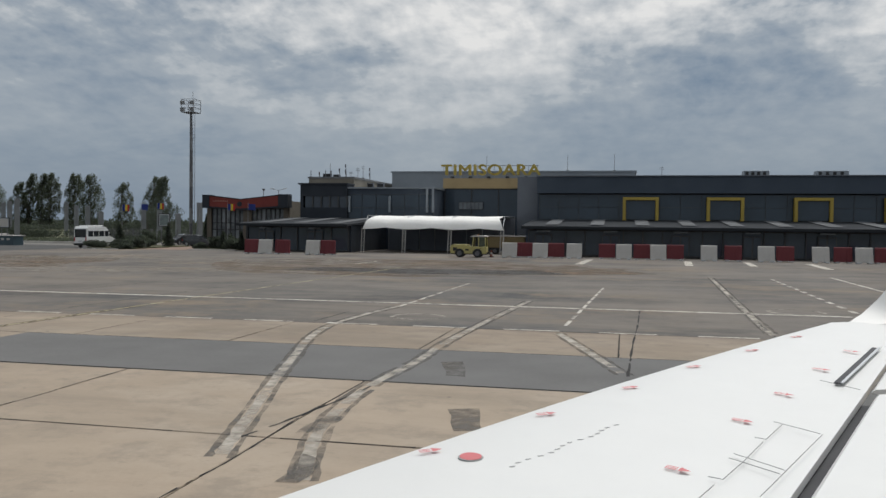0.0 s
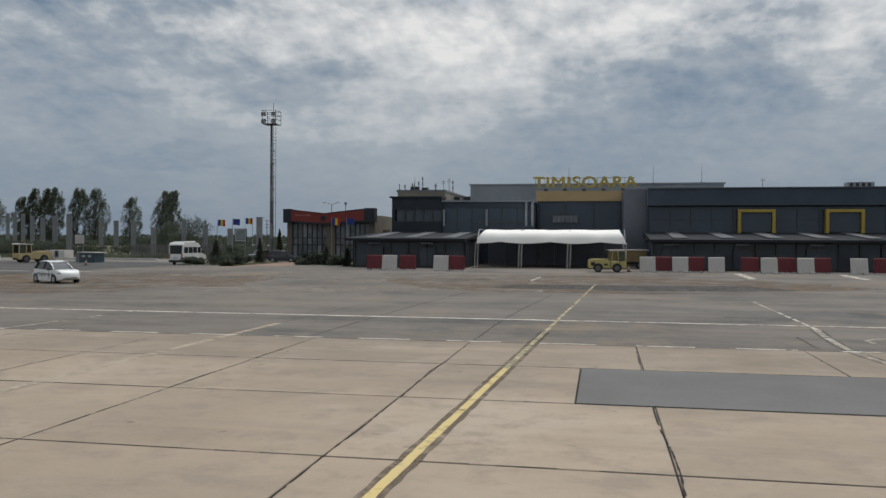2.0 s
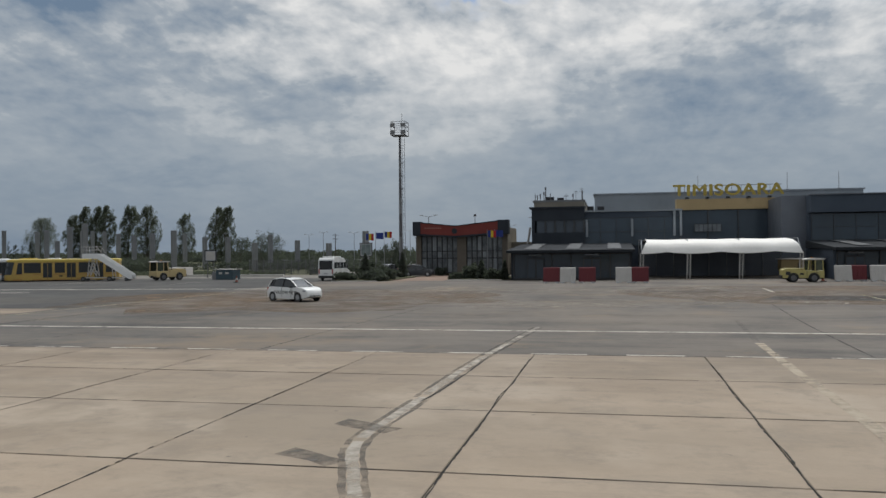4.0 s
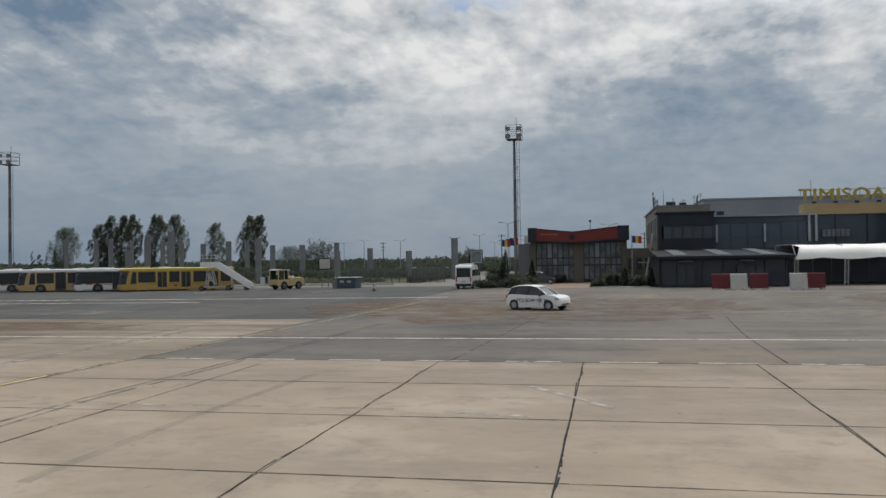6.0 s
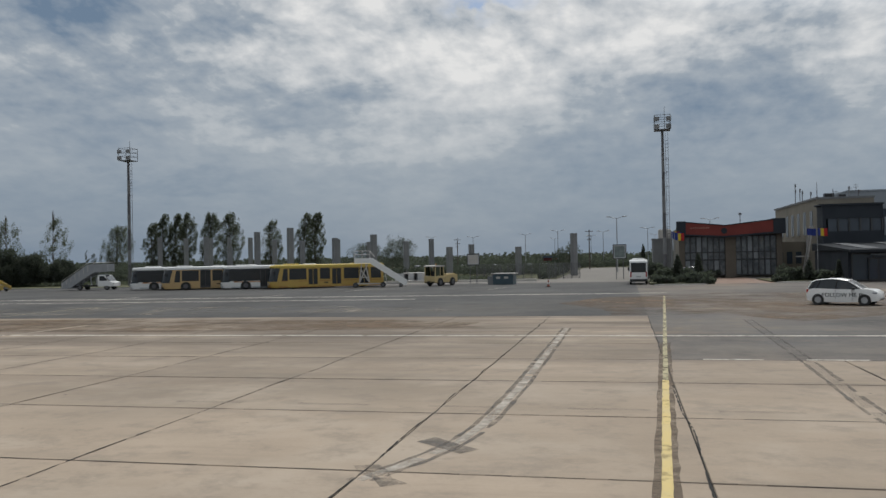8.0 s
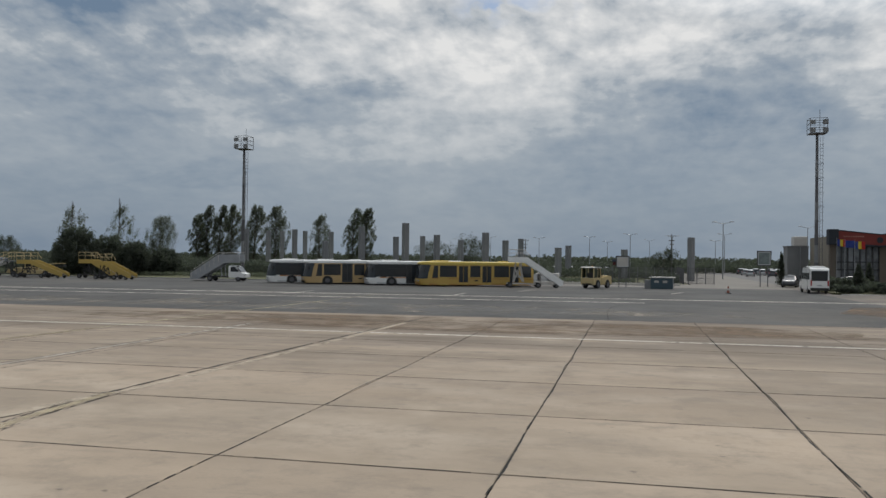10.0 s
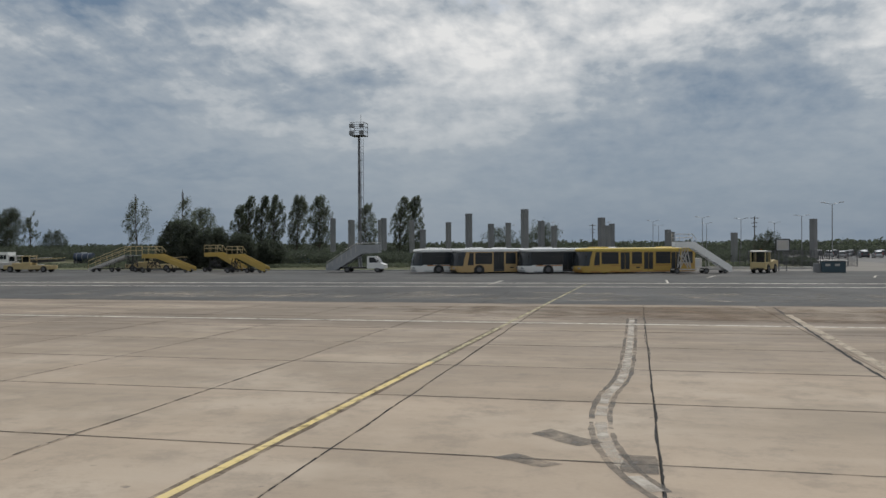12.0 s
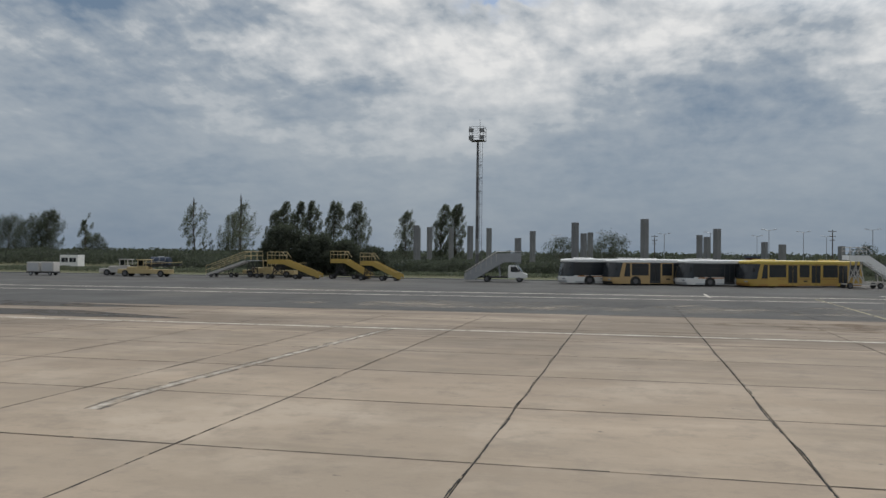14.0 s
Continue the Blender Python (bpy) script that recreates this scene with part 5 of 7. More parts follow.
def tow_tractor(label, m, paint, length=4.05):
    """A baggage tractor: long flat bonnet at -x, open-sided cab with a pale roof at +x."""
    t = thing("tow_tractor", label, "tractor", m, "baggage tractors")
    h = length / 2
    nose = prismed([(-h, 0.42), (-h, 1.22), (-h + 0.15, 1.36), (-h + 1.0, 1.40), (0.3, 1.24), (0.36, 0.42)], -0.82, 0.82)
    bmesh.ops.bevel(nose, geom=list(nose.edges), offset=0.05, segments=2, affect="EDGES")
    bonnet = part("bonnet", nose, paint, t)
    part("bonnet_lid", boxed(-h + 0.3, 0.1, -0.6, 0.6, 1.36, 1.43, bevel=0.03), paint, bonnet)
    part("chassis", boxed(-h + 0.05, h, -0.7, 0.7, 0.34, 0.62, bevel=0.03), BLACK_PLASTIC, t)
    part("engine_grille", boxed(-h + 0.3, -h + 0.75, -0.84, -0.81, 0.72, 1.1), BLACK_PLASTIC, bonnet)
    body = part("cab", boxed(0.36, h, -0.82, 0.82, 0.42, 1.18, bevel=0.04), paint, t)
    for x, lean in ((0.45, 0.12), (1.15, 0.0), (h - 0.1, -0.05)):
        for y in (-0.76, 0.76):
            part("post", bar(bmesh.new(), (x, y, 1.16), (x + lean, y, 2.34), 0.09), paint, body)
    part("roof", prismed([(0.2, 2.32), (0.35, 2.42), (h - 0.3, 2.46), (h + 0.05, 2.36), (h, 2.30), (0.25, 2.28)], -0.85, 0.85), BARRIER_WHITE, t, "pale curved cab roof")
    part("windscreen", boxed(0.46, 0.49, -0.7, 0.7, 1.2, 2.28, m=pose(0, 0, 0)), TRACTOR_GLASS, t)
    for y in (-0.775, 0.755):
        part("side_window", boxed(1.2, h - 0.16, y, y + 0.02, 1.22, 2.26), TRACTOR_GLASS, t, "dark greenish cab side glass")
    part("door_handle", boxed(1.25, 1.4, -0.85, -0.82, 1.0, 1.05), BLACK_PLASTIC, body)
    part("step", boxed(0.35, 0.62, -0.94, -0.8, 0.34, 0.42), BLACK_PLASTIC, t)
    part("seat", boxed(1.05, 1.5, -0.4, 0.4, 1.16, 1.75, bevel=0.06), BLACK_PLASTIC, t)
    part("exhaust", rod(bmesh.new(), (-0.2, 0.5, 1.3), (-0.2, 0.5, 1.95), 0.05, seg=8), BLACK_PLASTIC, t)
    part("bumper", boxed(-h - 0.1, -h + 0.05, -0.74, 0.74, 0.42, 0.7, bevel=0.03), BLACK_PLASTIC, t)
    part("tow_hook", boxed(h, h + 0.22, -0.08, 0.08, 0.45, 0.6, bevel=0.02), BLACK_PLASTIC, t)
    part("beacon", rod(bmesh.new(), (1.0, 0, 2.44), (1.0, 0, 2.58), 0.07, seg=10), ORANGE, t)
    part("marking", boxed(-0.35, 0.05, -0.835, -0.82, 0.75, 0.95), BLACK_PLASTIC, bonnet, "small dark marking bars")
    for x in (-h + 1.05, h - 1.0):
        for s in (-1, 1):
            arch = prismed([(x + 0.55 * math.cos(a), 0.44 + 0.55 * math.sin(a)) for a in [math.pi * k / 8 for k in range(9)]] + [(x - 0.55, 0.4), (x + 0.55, 0.4)], s * 0.82 - 0.012, s * 0.82 + 0.012)
            part("wheel_arch", arch, BLACK_PLASTIC, t)
            wheel(t, x, s * 0.76, 0.45, 0.28, s)
    return t


tow_tractor("yellow baggage tractor in front of a white tent", pose(-15.35, 85.6, 0, 0, 0, 1) @ Matrix.Scale(0.93, 4), surface("lemon_tractor_paint", (0.44, 0.38, 0.13), (0.34, 0.30, 0.12), rough=0.5))
tow_tractor("cream yellow baggage tractor", pose(-88.6, 97.2, 0, 0, 0, 244), CREAM, 4.4)


def belt_loader(label, m, paint):
    t = thing("belt_loader", label, "loader", m, "belt loaders")
    part("chassis", boxed(-3.6, 3.4, -0.75, 0.75, 0.4, 0.95, bevel=0.05), paint, t)
    part("engine_cover", boxed(-2.3, -0.9, -0.8, 0.8, 0.95, 1.25, bevel=0.06), paint, t)
    cab = part("cab", boxed(-0.9, 0.4, -0.75, 0.75, 0.95, 1.35, bevel=0.04), paint, t)
    for x in (-0.8, 0.3):
        for y in (-0.68, 0.68):
            part("post", bar(bmesh.new(), (x, y, 1.35), (x, y, 2.1), 0.08), paint, cab)
    part("cab_roof", boxed(-1.0, 0.5, -0.8, 0.8, 2.1, 2.2, bevel=0.03), paint, t)
    part("windscreen", boxed(-0.82, -0.79, -0.62, 0.62, 1.4, 2.06), DARK_GLASS, t)
    part("conveyor", bar(bmesh.new(), (-0.2, 0.2, 1.3), (4.6, 0.2, 1.55), 0.75, 0.22), BLACK_PLASTIC, t)
    for y in (-0.25, 0.62):
        part("guard_rail", rod(bmesh.new(), (-0.2, y, 1.65), (4.6, y, 1.9), 0.03, seg=6), paint, t)
    for x in (-2.5, 2.4):
        for s in (-1, 1):
            wheel(t, x, s * 0.78, 0.42, 0.26, s)
    return t


belt_loader("yellow belt loader with a low cab", pose(-181.0, 96.6, 0, 0, 0, 3), CREAM)
belt_loader("yellow belt loader behind boarding stairs", pose(-166.0, 101.5, 0, 0, 0, 3), CREAM)
belt_loader("white and yellow belt loader", pose(-185.6, 99.6, 0, 0, 0, 8), BARRIER_WHITE)


def container_cart(m):
    c = thing("baggage_cart", "white baggage containers on a low trailer", "cart", m)
    part("chassis", boxed(-1.9, 1.9, -0.75, 0.75, 0.35, 0.5), BLACK_PLASTIC, c)
    for x in (-1.85, 0.05):
        b = part("container", boxed(x, x + 1.75, -0.75, 0.75, 0.5, 1.75, bevel=0.04), BARRIER_WHITE, c)
        part("curtain", boxed(x + 0.2, x + 1.55, -0.77, -0.74, 0.6, 1.6), PALE_GREY, b)
    for x in (-1.3, 1.3):
        for s in (-1, 1):
            wheel(c, x, s * 0.66, 0.24, 0.16, s)
    return c


container_cart(pose(-195.2, 95.4, 0, 0, 0, 8))

# ---- terminal details ----
SKYLIGHT = surface("translucent_skylight_sheet", (0.13, 0.135, 0.14), (0.09, 0.095, 0.10), rough=0.85, bump=0.0)
for a, xs in ((left_annex, (-42.9, -38.3, -33.7)), (right_annex, [-8.2 + 4.93 * i for i in range(17)])):
    for x in xs:
        part("skylight", prismed([(93.4, 3.50), (93.4, 3.53), (104.0, 4.20), (104.0, 4.16)] if a is right_annex else [(93.4, 3.42), (93.4, 3.45), (107.0, 4.17), (107.0, 4.13)], x, x + 1.5, "x"), SKYLIGHT, a, "pale skylight strip")
for a, xs in ((left_annex, (-41.6, -35.4)), (right_annex, [6.4 + 7.4 * i for i in range(-2, 9)])):
    for x in xs:
        d = part("door", boxed(x - 0.95, x + 0.95, 93.6, 93.72, 0.05, 2.45, bevel=0.01), FRAME, a)
        for k in (-0.9, 0.04):
            part("pane", boxed(x + k + 0.05, x + k + 0.8, 93.56, 93.6, 0.25, 2.3), GLASS, d)
        part("lamp", boxed(x - 0.75, x + 0.75, 93.3, 93.55, 2.72, 2.86, bevel=0.02), SILVER_CLAD, a, "pale strip lamp over a door")
# antennas and small plant on the roofs
for x, y, z, h in ((-42.1, 117.5, 10.1, 2.2), (-38.0, 118, 10.1, 1.6), (-37.2, 118, 10.1, 1.9), (-39.4, 119, 10.1, 1.1), (-20.5, 128.8, 11.8, 2.4), (-8.0, 128.8, 11.8, 2.6), (-1.0, 128.8, 11.8, 2.6), (5.4, 117, 10.2, 1.4)):
    a = thing("roof_antenna", "thin metal aerial on a roof", "antenna", pose(x, y, z - 0.02), "roof aerials")
    part("pole", rod(bmesh.new(), (0, 0, 0), (0, 0, h), 0.05, 0.03, 6), STEEL, a)
    part("base_plate", boxed(-0.2, 0.2, -0.2, 0.2, 0, 0.12), STEEL, a)
    if h < 2:
        part("cross_arm", bar(bar(bmesh.new(), (-0.35, 0, h * 0.75), (0.35, 0, h * 0.75), 0.05), (-0.25, 0, h * 0.9), (0.25, 0, h * 0.9), 0.05), STEEL, a)
for x, y, w in ((17.5, 117.5, 3.2), (27.0, 118.0, 3.9), (44.0, 118.0, 3.5), (61.0, 118.0, 3.0)):
    u = thing("roof_ventilation_unit", "grey ventilation unit on the hall roof", "ventilation unit", pose(x, y, 10.2), "roof units")
    part("casing", boxed(-w / 2, w / 2, -1, 1, 0, 0.75, bevel=0.05), SILVER_CLAD, u)
    for k in range(4):
        part("louvre", boxed(-w / 2 + 0.2 + k * w / 4.4, -w / 2 + 0.6 + k * w / 4.4, -1.03, -0.99, 0.15, 0.6), BLACK_PLASTIC, u)

# rear wing of the terminal, plastered beige
rear = thing("rear_wing", "older beige rendered block with tall windows", "building")
part("wall", boxed(-43.35, -36.7, 112.05, 140, 0, 9.75), BEIGE, rear)
part("parapet", boxed(-43.5, -36.6, 112.0, 140.2, 9.75, 10.0), PILLAR, rear)
part("wall", boxed(-47.3, -43.45, 119.0, 128, 0, 4.55), BEIGE, rear)
for k in range(6):
    y = 114.5 + k * 3.9
    w = part("window", boxed(-43.42, -43.34, y, y + 1.3, 5.4, 8.4), PALE_GLASS, rear)
    part("frame", boxed(-43.46, -43.34, y + 0.6, y + 0.7, 5.4, 8.4), FRAME, w)
    part("sill", boxed(-43.5, -43.34, y - 0.1, y + 1.4, 5.28, 5.4), BEIGE, w)
for k in range(3):
    x = -46.9 + k * 1.15
    w = part("window", boxed(x, x + 0.7, 118.93, 119.0, 1.6, 3.2), GLASS, rear)
    part("sill", boxed(x - 0.08, x + 0.78, 118.86, 119.0, 1.5, 1.6), BEIGE, w)
for x, y, h, arms in ((-43.2, 112.5, 0.9, 0), (-43.2, 116.0, 1.0, 1), (-43.2, 121.0, 1.5, 1), (-42.9, 127.0, 2.9, 2), (-42.9, 124.0, 2.0, 1), (-41.2, 113.0, 1.0, 0), (-38.2, 113.2, 0.9, 1), (-37.2, 121.4, 1.9, 2)):
    a = thing("mobile_antenna", "grey pole with small antenna panels on a parapet", "antenna", pose(x, y, 9.99), "mobile antennas")
    part("pole", rod(bmesh.new(), (0, 0, 0), (0, 0, h), 0.06, 0.05, 6), MAST_STEEL, a)
    part("base_plate", boxed(-0.18, 0.18, -0.18, 0.18, 0, 0.06), MAST_STEEL, a)
    for k in range(arms):
        part("antenna_panel", boxed(-0.09, 0.09, -0.2, -0.1, h - 0.5 - 0.8 * k, h - 0.05 - 0.8 * k, bevel=0.02), MAST_STEEL, a)
        part("bracket", bar(bmesh.new(), (0, 0, h - 0.4 - 0.8 * k), (0, -0.12, h - 0.4 - 0.8 * k), 0.05), MAST_STEEL, a)
for x, y, w, h in ((-36.0, 118.0, 0.9, 1.0), (-34.6, 118.5, 1.0, 1.0), (-39.9, 114.2, 0.9, 0.45), (-41.4, 114.4, 1.2, 0.6)):
    u = thing("air_conditioning_unit", "small weathered grey unit on a flat roof", "ventilation unit", pose(x, y, 9.98 if x < -36.6 else 8.38), "small roof units")
    part("casing", boxed(-w / 2, w / 2, -0.35, 0.35, 0.06, h, bevel=0.03), GREY_CLAD, u)
    part("grille", boxed(-w / 2 + 0.06, w / 2 - 0.06, -0.37, -0.34, 0.12, h - 0.06), BLACK_PLASTIC, u)
    part("foot", boxed(-w / 2, w / 2, -0.3, 0.3, 0, 0.06), BLACK_PLASTIC, u)
stair = thing("outside_stair", "white steel outside stair by the corner block", "stair")
sb = bmesh.new()
for y in (112.0, 113.2):
    bar(sb, (-45.0, y, 0), (-43.9, y, 6.4), 0.16)
    bar(sb, (-45.8, y, 2.6), (-44.3, y, 2.6), 0.1)
part("stringer", sb, BARRIER_WHITE, stair)
tb = bmesh.new()
for k in range(16):
    f = k / 16
    box(tb, -45.0 + 1.1 * f - 0.15, -45.0 + 1.1 * f + 0.15, 112.1, 113.1, 0.2 + 6.2 * f, 0.24 + 6.2 * f)
part("steps", tb, STEEL, stair)

# roof sign
sign = thing("roof_sign", "gold block letters TIMISOARA on a roof frame", "sign")
curve = bpy.data.curves.new("letters", "FONT")
curve.body, curve.size, curve.extrude, curve.offset, curve.space_character = "TIMISOARA", 2.0, 0.12, 0.0, 1.08
tmp = bpy.data.objects.new("letters", curve)
scene.collection.objects.link(tmp)
me = bpy.data.meshes.new_from_object(tmp.evaluated_get(bpy.context.evaluated_depsgraph_get()))
bpy.data.objects.remove(tmp)
xs, ys = [v.co.x for v in me.vertices], [v.co.y for v in me.vertices]
x_low, x_high, y_low, y_high = min(xs), max(xs), min(ys), max(ys)
for v in me.vertices:
    v.co = ((v.co.x - x_low) / (x_high - x_low) * 14.0 - 24.95, 116.1 - v.co.z, 10.42 + (v.co.y - y_low) / (y_high - y_low) * 1.48)
bold = bmesh.new()
for k, (dx, dz) in enumerate(((0.0, 0.0), (-0.075, 0.012), (0.075, -0.012), (-0.03, 0.05), (0.03, -0.05))):
    had = len(bold.verts)
    bold.from_mesh(me)
    bold.verts.ensure_lookup_table()
    for v in bold.verts[had:]:
        v.co += Vector((dx, 0.006 * k * (1 if v.co.y < 116.1 else -1), dz))
part("letters", bold, SIGN_GOLD, sign)
fb = bmesh.new()
for z in (10.5, 11.75):
    bar(fb, (-25.0, 116.35, z), (-11.2, 116.35, z), 0.08)
for k in range(12):
    x = -24.7 + k * 1.21
    bar(fb, (x, 116.35, 9.95), (x, 116.35, 11.75), 0.06)
part("support_frame", fb, STEEL, sign)
for k in range(5):
    part("floodlight", boxed(-23.5 + k * 2.6, -23.0 + k * 2.6, 115.3, 115.6, 9.97, 10.2, bevel=0.03), BLACK_PLASTIC, sign)

# ---- tent ----
tent = thing("tent", "white membrane tent with steel lattice posts", "tent")
PROFILE = [(95.2, 2.78), (95.32, 3.32), (95.7, 3.85), (96.3, 4.10), (97.2, 4.24), (100, 4.44), (104, 4.46), (106.5, 4.28)]
tb = bmesh.new()
N = 24
grid = []
for i in range(N + 1):
    f = i / N
    x = -30.05 + 16.95 * f
    sag = 0.22 * (1 - abs(math.cos(math.pi * f * 3)))
    row = []
    for k, (y, z) in enumerate(PROFILE):
        row.append(tb.verts.new((x + (0.5 - f) * 1.3 * min(1.0, k / 3), y, z + (sag * 0.9 if k == 0 else -sag * 0.25))))
    grid.append(row)
for a, b in zip(grid, grid[1:]):
    for k in range(len(PROFILE) - 1):
        tb.faces.new((a[k], b[k], b[k + 1], a[k + 1]))
bmesh.ops.recalc_face_normals(tb, faces=tb.faces)
bmesh.ops.solidify(tb, geom=tb.faces[:], thickness=0.03)
part("membrane", tb, FABRIC, tent, "taut white membrane roof", smooth=True)
for x in (-29.95, -24.9, -19.4, -13.25):
    pb = bmesh.new()
    for dx in (-0.17, 0.17):
        rod(pb, (x + dx - 0.1, 95.25, 0), (x + dx, 95.25, 2.9), 0.05, seg=6)
    for k in range(7):
        z = 0.25 + k * 0.38
        s = -0.1 + 0.1 * z / 2.9
        rod(pb, (x - 0.17 + s, 95.25, z), (x + 0.17 + s, 95.25, z + 0.3), 0.02, seg=5)
    part("post", pb, BARRIER_WHITE, tent)
    part("arch", rod(rod(bmesh.new(), (x, 95.35, 2.9), (x, 97.2, 4.38), 0.05, seg=6), (x, 97.2, 4.38), (x, 106.4, 4.4), 0.05, seg=6), STEEL, tent)
part("back_curtain", boxed(-30, -13.2, 106.4, 106.5, 0, 4.3), GREY_CLAD, tent)
for k in range(9):
    part("back_post", rod(bmesh.new(), (-29.9 + k * 2.08, 106.3, 0), (-29.9 + k * 2.08, 106.3, 4.3), 0.06, seg=6), STEEL, tent)
# ochre darkened in its colour for the shade under the tent
SHADED_OCHRE = surface("ochre_sheet_in_tent_shade", (0.24, 0.18, 0.09), (0.17, 0.13, 0.07), rough=0.7)
freight = thing("freight_trailer", "ochre yellow covered trailer under the tent edge", "trailer", pose(-13.8, 97.5, 0))
part("body", boxed(-1.3, 3.0, -1.0, 1.0, 0.75, 2.05, bevel=0.06), SHADED_OCHRE, freight)
part("roof", boxed(-1.5, 3.2, -1.1, 1.1, 2.05, 2.15, bevel=0.02), BARRIER_WHITE, freight, "pale overhanging roof sheet")
part("chassis", boxed(-1.2, 2.9, -0.8, 0.8, 0.5, 0.75), BLACK_PLASTIC, freight)
for x in (-0.5, 2.2):
    for s in (-1, 1):
        wheel(freight, x, s * 0.85, 0.38, 0.25, s)


# ---- barriers in front of the lounges ----
def barrier(name, label, group, paint, x, y, lean, width):
    b = thing(name, label, "barrier", pose(x, y, 0), group)
    panel = prismed([(-0.14, 0.12), (0.14, 0.12), (0.14 + lean, 1.5), (0.0 + lean, 1.56), (-0.06 + lean, 1.5)], -width / 2, width / 2, "x")
    body = part("panel", panel, paint, b)
    for k in range(5):
        xx = -width / 2 + 0.12 + k * (width - 0.24) / 4
        part("rib", bar(bmesh.new(), (xx, -0.15, 0.2), (xx, lean - 0.08, 1.45), 0.06, 0.05), paint, body)
    for xx in (-width / 2 + 0.25, width / 2 - 0.25):
        part("foot", boxed(xx - 0.2, xx + 0.2, -0.42, 0.42, 0, 0.12, bevel=0.03), PALE_GREY, b)
    return b


for x in (-11.3, -8.1, -4.6, 0.4, 3.8, 8.7, 14.1, 19.1, 23.0, 28.2, 33.5, -37.85, -32.4):
    barrier("white_barrier", "leaning dirty white plastic barrier panel", "white barriers", BARRIER_WHITE, x if x > -30 else x * 1.0 + 0.25, 86.7 if x > -30 else 84.3, 0.25, 1.55)
for x in (-9.8, -6.5, -1.3, 2.2, 5.5, 11.1, 16.0, 21.3, 25.0, 30.7, -39.5, -35.95, -30.8):
    barrier("red_barrier", "faded red plastic water barrier", "red barriers", RED, x if x > -30 else x + 0.25, 87.6 if x > -30 else 84.6, 0.05, 1.65)


# ---- street lamps, flags, boards, small things ----
def street_lamp(x, y, h, arms=2, turn=0):
    l = thing("street_lamp", "tall grey street lamp with curved arms", "street lamp", pose(x, y, 0, 0, 0, turn), "car park lamps")
    part("pole", rod(bmesh.new(), (0, 0, 0), (0, 0, h - 0.3), 0.11, 0.07, 8), STEEL, l)
    for s in ((-1, 1) if arms == 2 else (1,)):
        part("arm", rod(bmesh.new(), (0, 0, h - 0.35), (s * 1.5, 0, h), 0.045, seg=6), STEEL, l)
        part("lantern", boxed(s * 1.5 - 0.4, s * 1.5 + 0.4, -0.14, 0.14, h - 0.06, h + 0.08, bevel=0.04), PALE_GREY, l)
    return l


for x, y, h, arms in ((-68.0, 159, 10.4, 2), (-48.8, 183, 10.6, 2), (-84, 232, 10.4, 2), (-96, 260, 10.4, 2), (-110, 245, 9.6, 2), (-128, 268, 10.4, 2), (-72, 250, 10.4, 2), (-60, 228, 10.4, 2), (-77, 300, 10.4, 2), (-145, 300, 10.4, 2), (-92, 330, 10.4, 2), (-55, 300, 10.4, 2)):
    street_lamp(x, y, h, arms, (x * 7) % 30 - 15)

FLAG_RED = surface("flag_red_cloth", (0.40, 0.03, 0.03), rough=0.8)
FLAG_YELLOW = surface("flag_yellow_cloth", (0.62, 0.46, 0.05), rough=0.8)
FLAG_BLUE = surface("flag_blue_cloth", (0.03, 0.05, 0.22), rough=0.8)


def flag(x, y, top, bands, size, turn):
    f = thing("flagpole", "white flagpole with a flag waving in the wind", "flag", pose(x, y, 0, 0, 0, turn), "flags")
    part("pole", rod(bmesh.new(), (0, 0, 0), (0, 0, top + 0.15), 0.04, 0.025, 8), STEEL, f)
    n = len(bands)
    for k, paint in enumerate(bands):
        bm = bmesh.new()
        cols = []
        for i in range(7):
            u = (k + i / 6) / n * size
            wob = 0.12 * math.sin(u * 4.2) * min(1, u * 2)
            cols.append((bm.verts.new((u + 0.06, wob, top - 0.75 - 0.1 * u)), bm.verts.new((u + 0.06, wob + 0.03, top - 0.03 * u))))
        for a, b in zip(cols, cols[1:]):
            bm.faces.new((a[0], b[0], b[1], a[1]))
        bmesh.ops.recalc_face_normals(bm, faces=bm.faces)
        bmesh.ops.solidify(bm, geom=bm.faces[:], thickness=0.01)
        part("cloth", bm, paint, f)
    return f


TRICOLOUR, PLAIN = (FLAG_BLUE, FLAG_YELLOW, FLAG_RED), (FLAG_BLUE,)
for x, y, top, bands in ((-61.8, 95.0, 5.5, TRICOLOUR), (-61.75, 99.2, 5.7, PLAIN), (-61.7, 103.0, 5.9, TRICOLOUR), (-47.2, 94.7, 5.65, TRICOLOUR), (-47.1, 100.3, 5.8, PLAIN)):
    flag(x, y, top, bands, 0.95, 4)

HUT_BLUE = surface("slate_blue_panel", (0.05, 0.085, 0.105), (0.035, 0.06, 0.075), rough=0.35)
hut = thing("equipment_box", "low dark blue equipment box with a pale lid", "equipment box", pose(-81.3, 99.0, 0, 0, 0, -6))
part("body", boxed(-1.15, 1.3, -0.9, 0.9, 0, 1.25, bevel=0.03), HUT_BLUE, hut)
part("lid", boxed(-1.35, 1.5, -1.1, 1.1, 1.25, 1.35, bevel=0.02), BARRIER_WHITE, hut, "pale overhanging lid")
part("side_block", boxed(-1.85, -1.16, -0.7, 0.7, 0, 1.0, bevel=0.02), PILLAR, hut)
for x in (-0.75, 0.2):
    part("label_plate", boxed(x, x + 0.5, -0.92, -0.89, 0.7, 0.95), BARRIER_WHITE, hut)

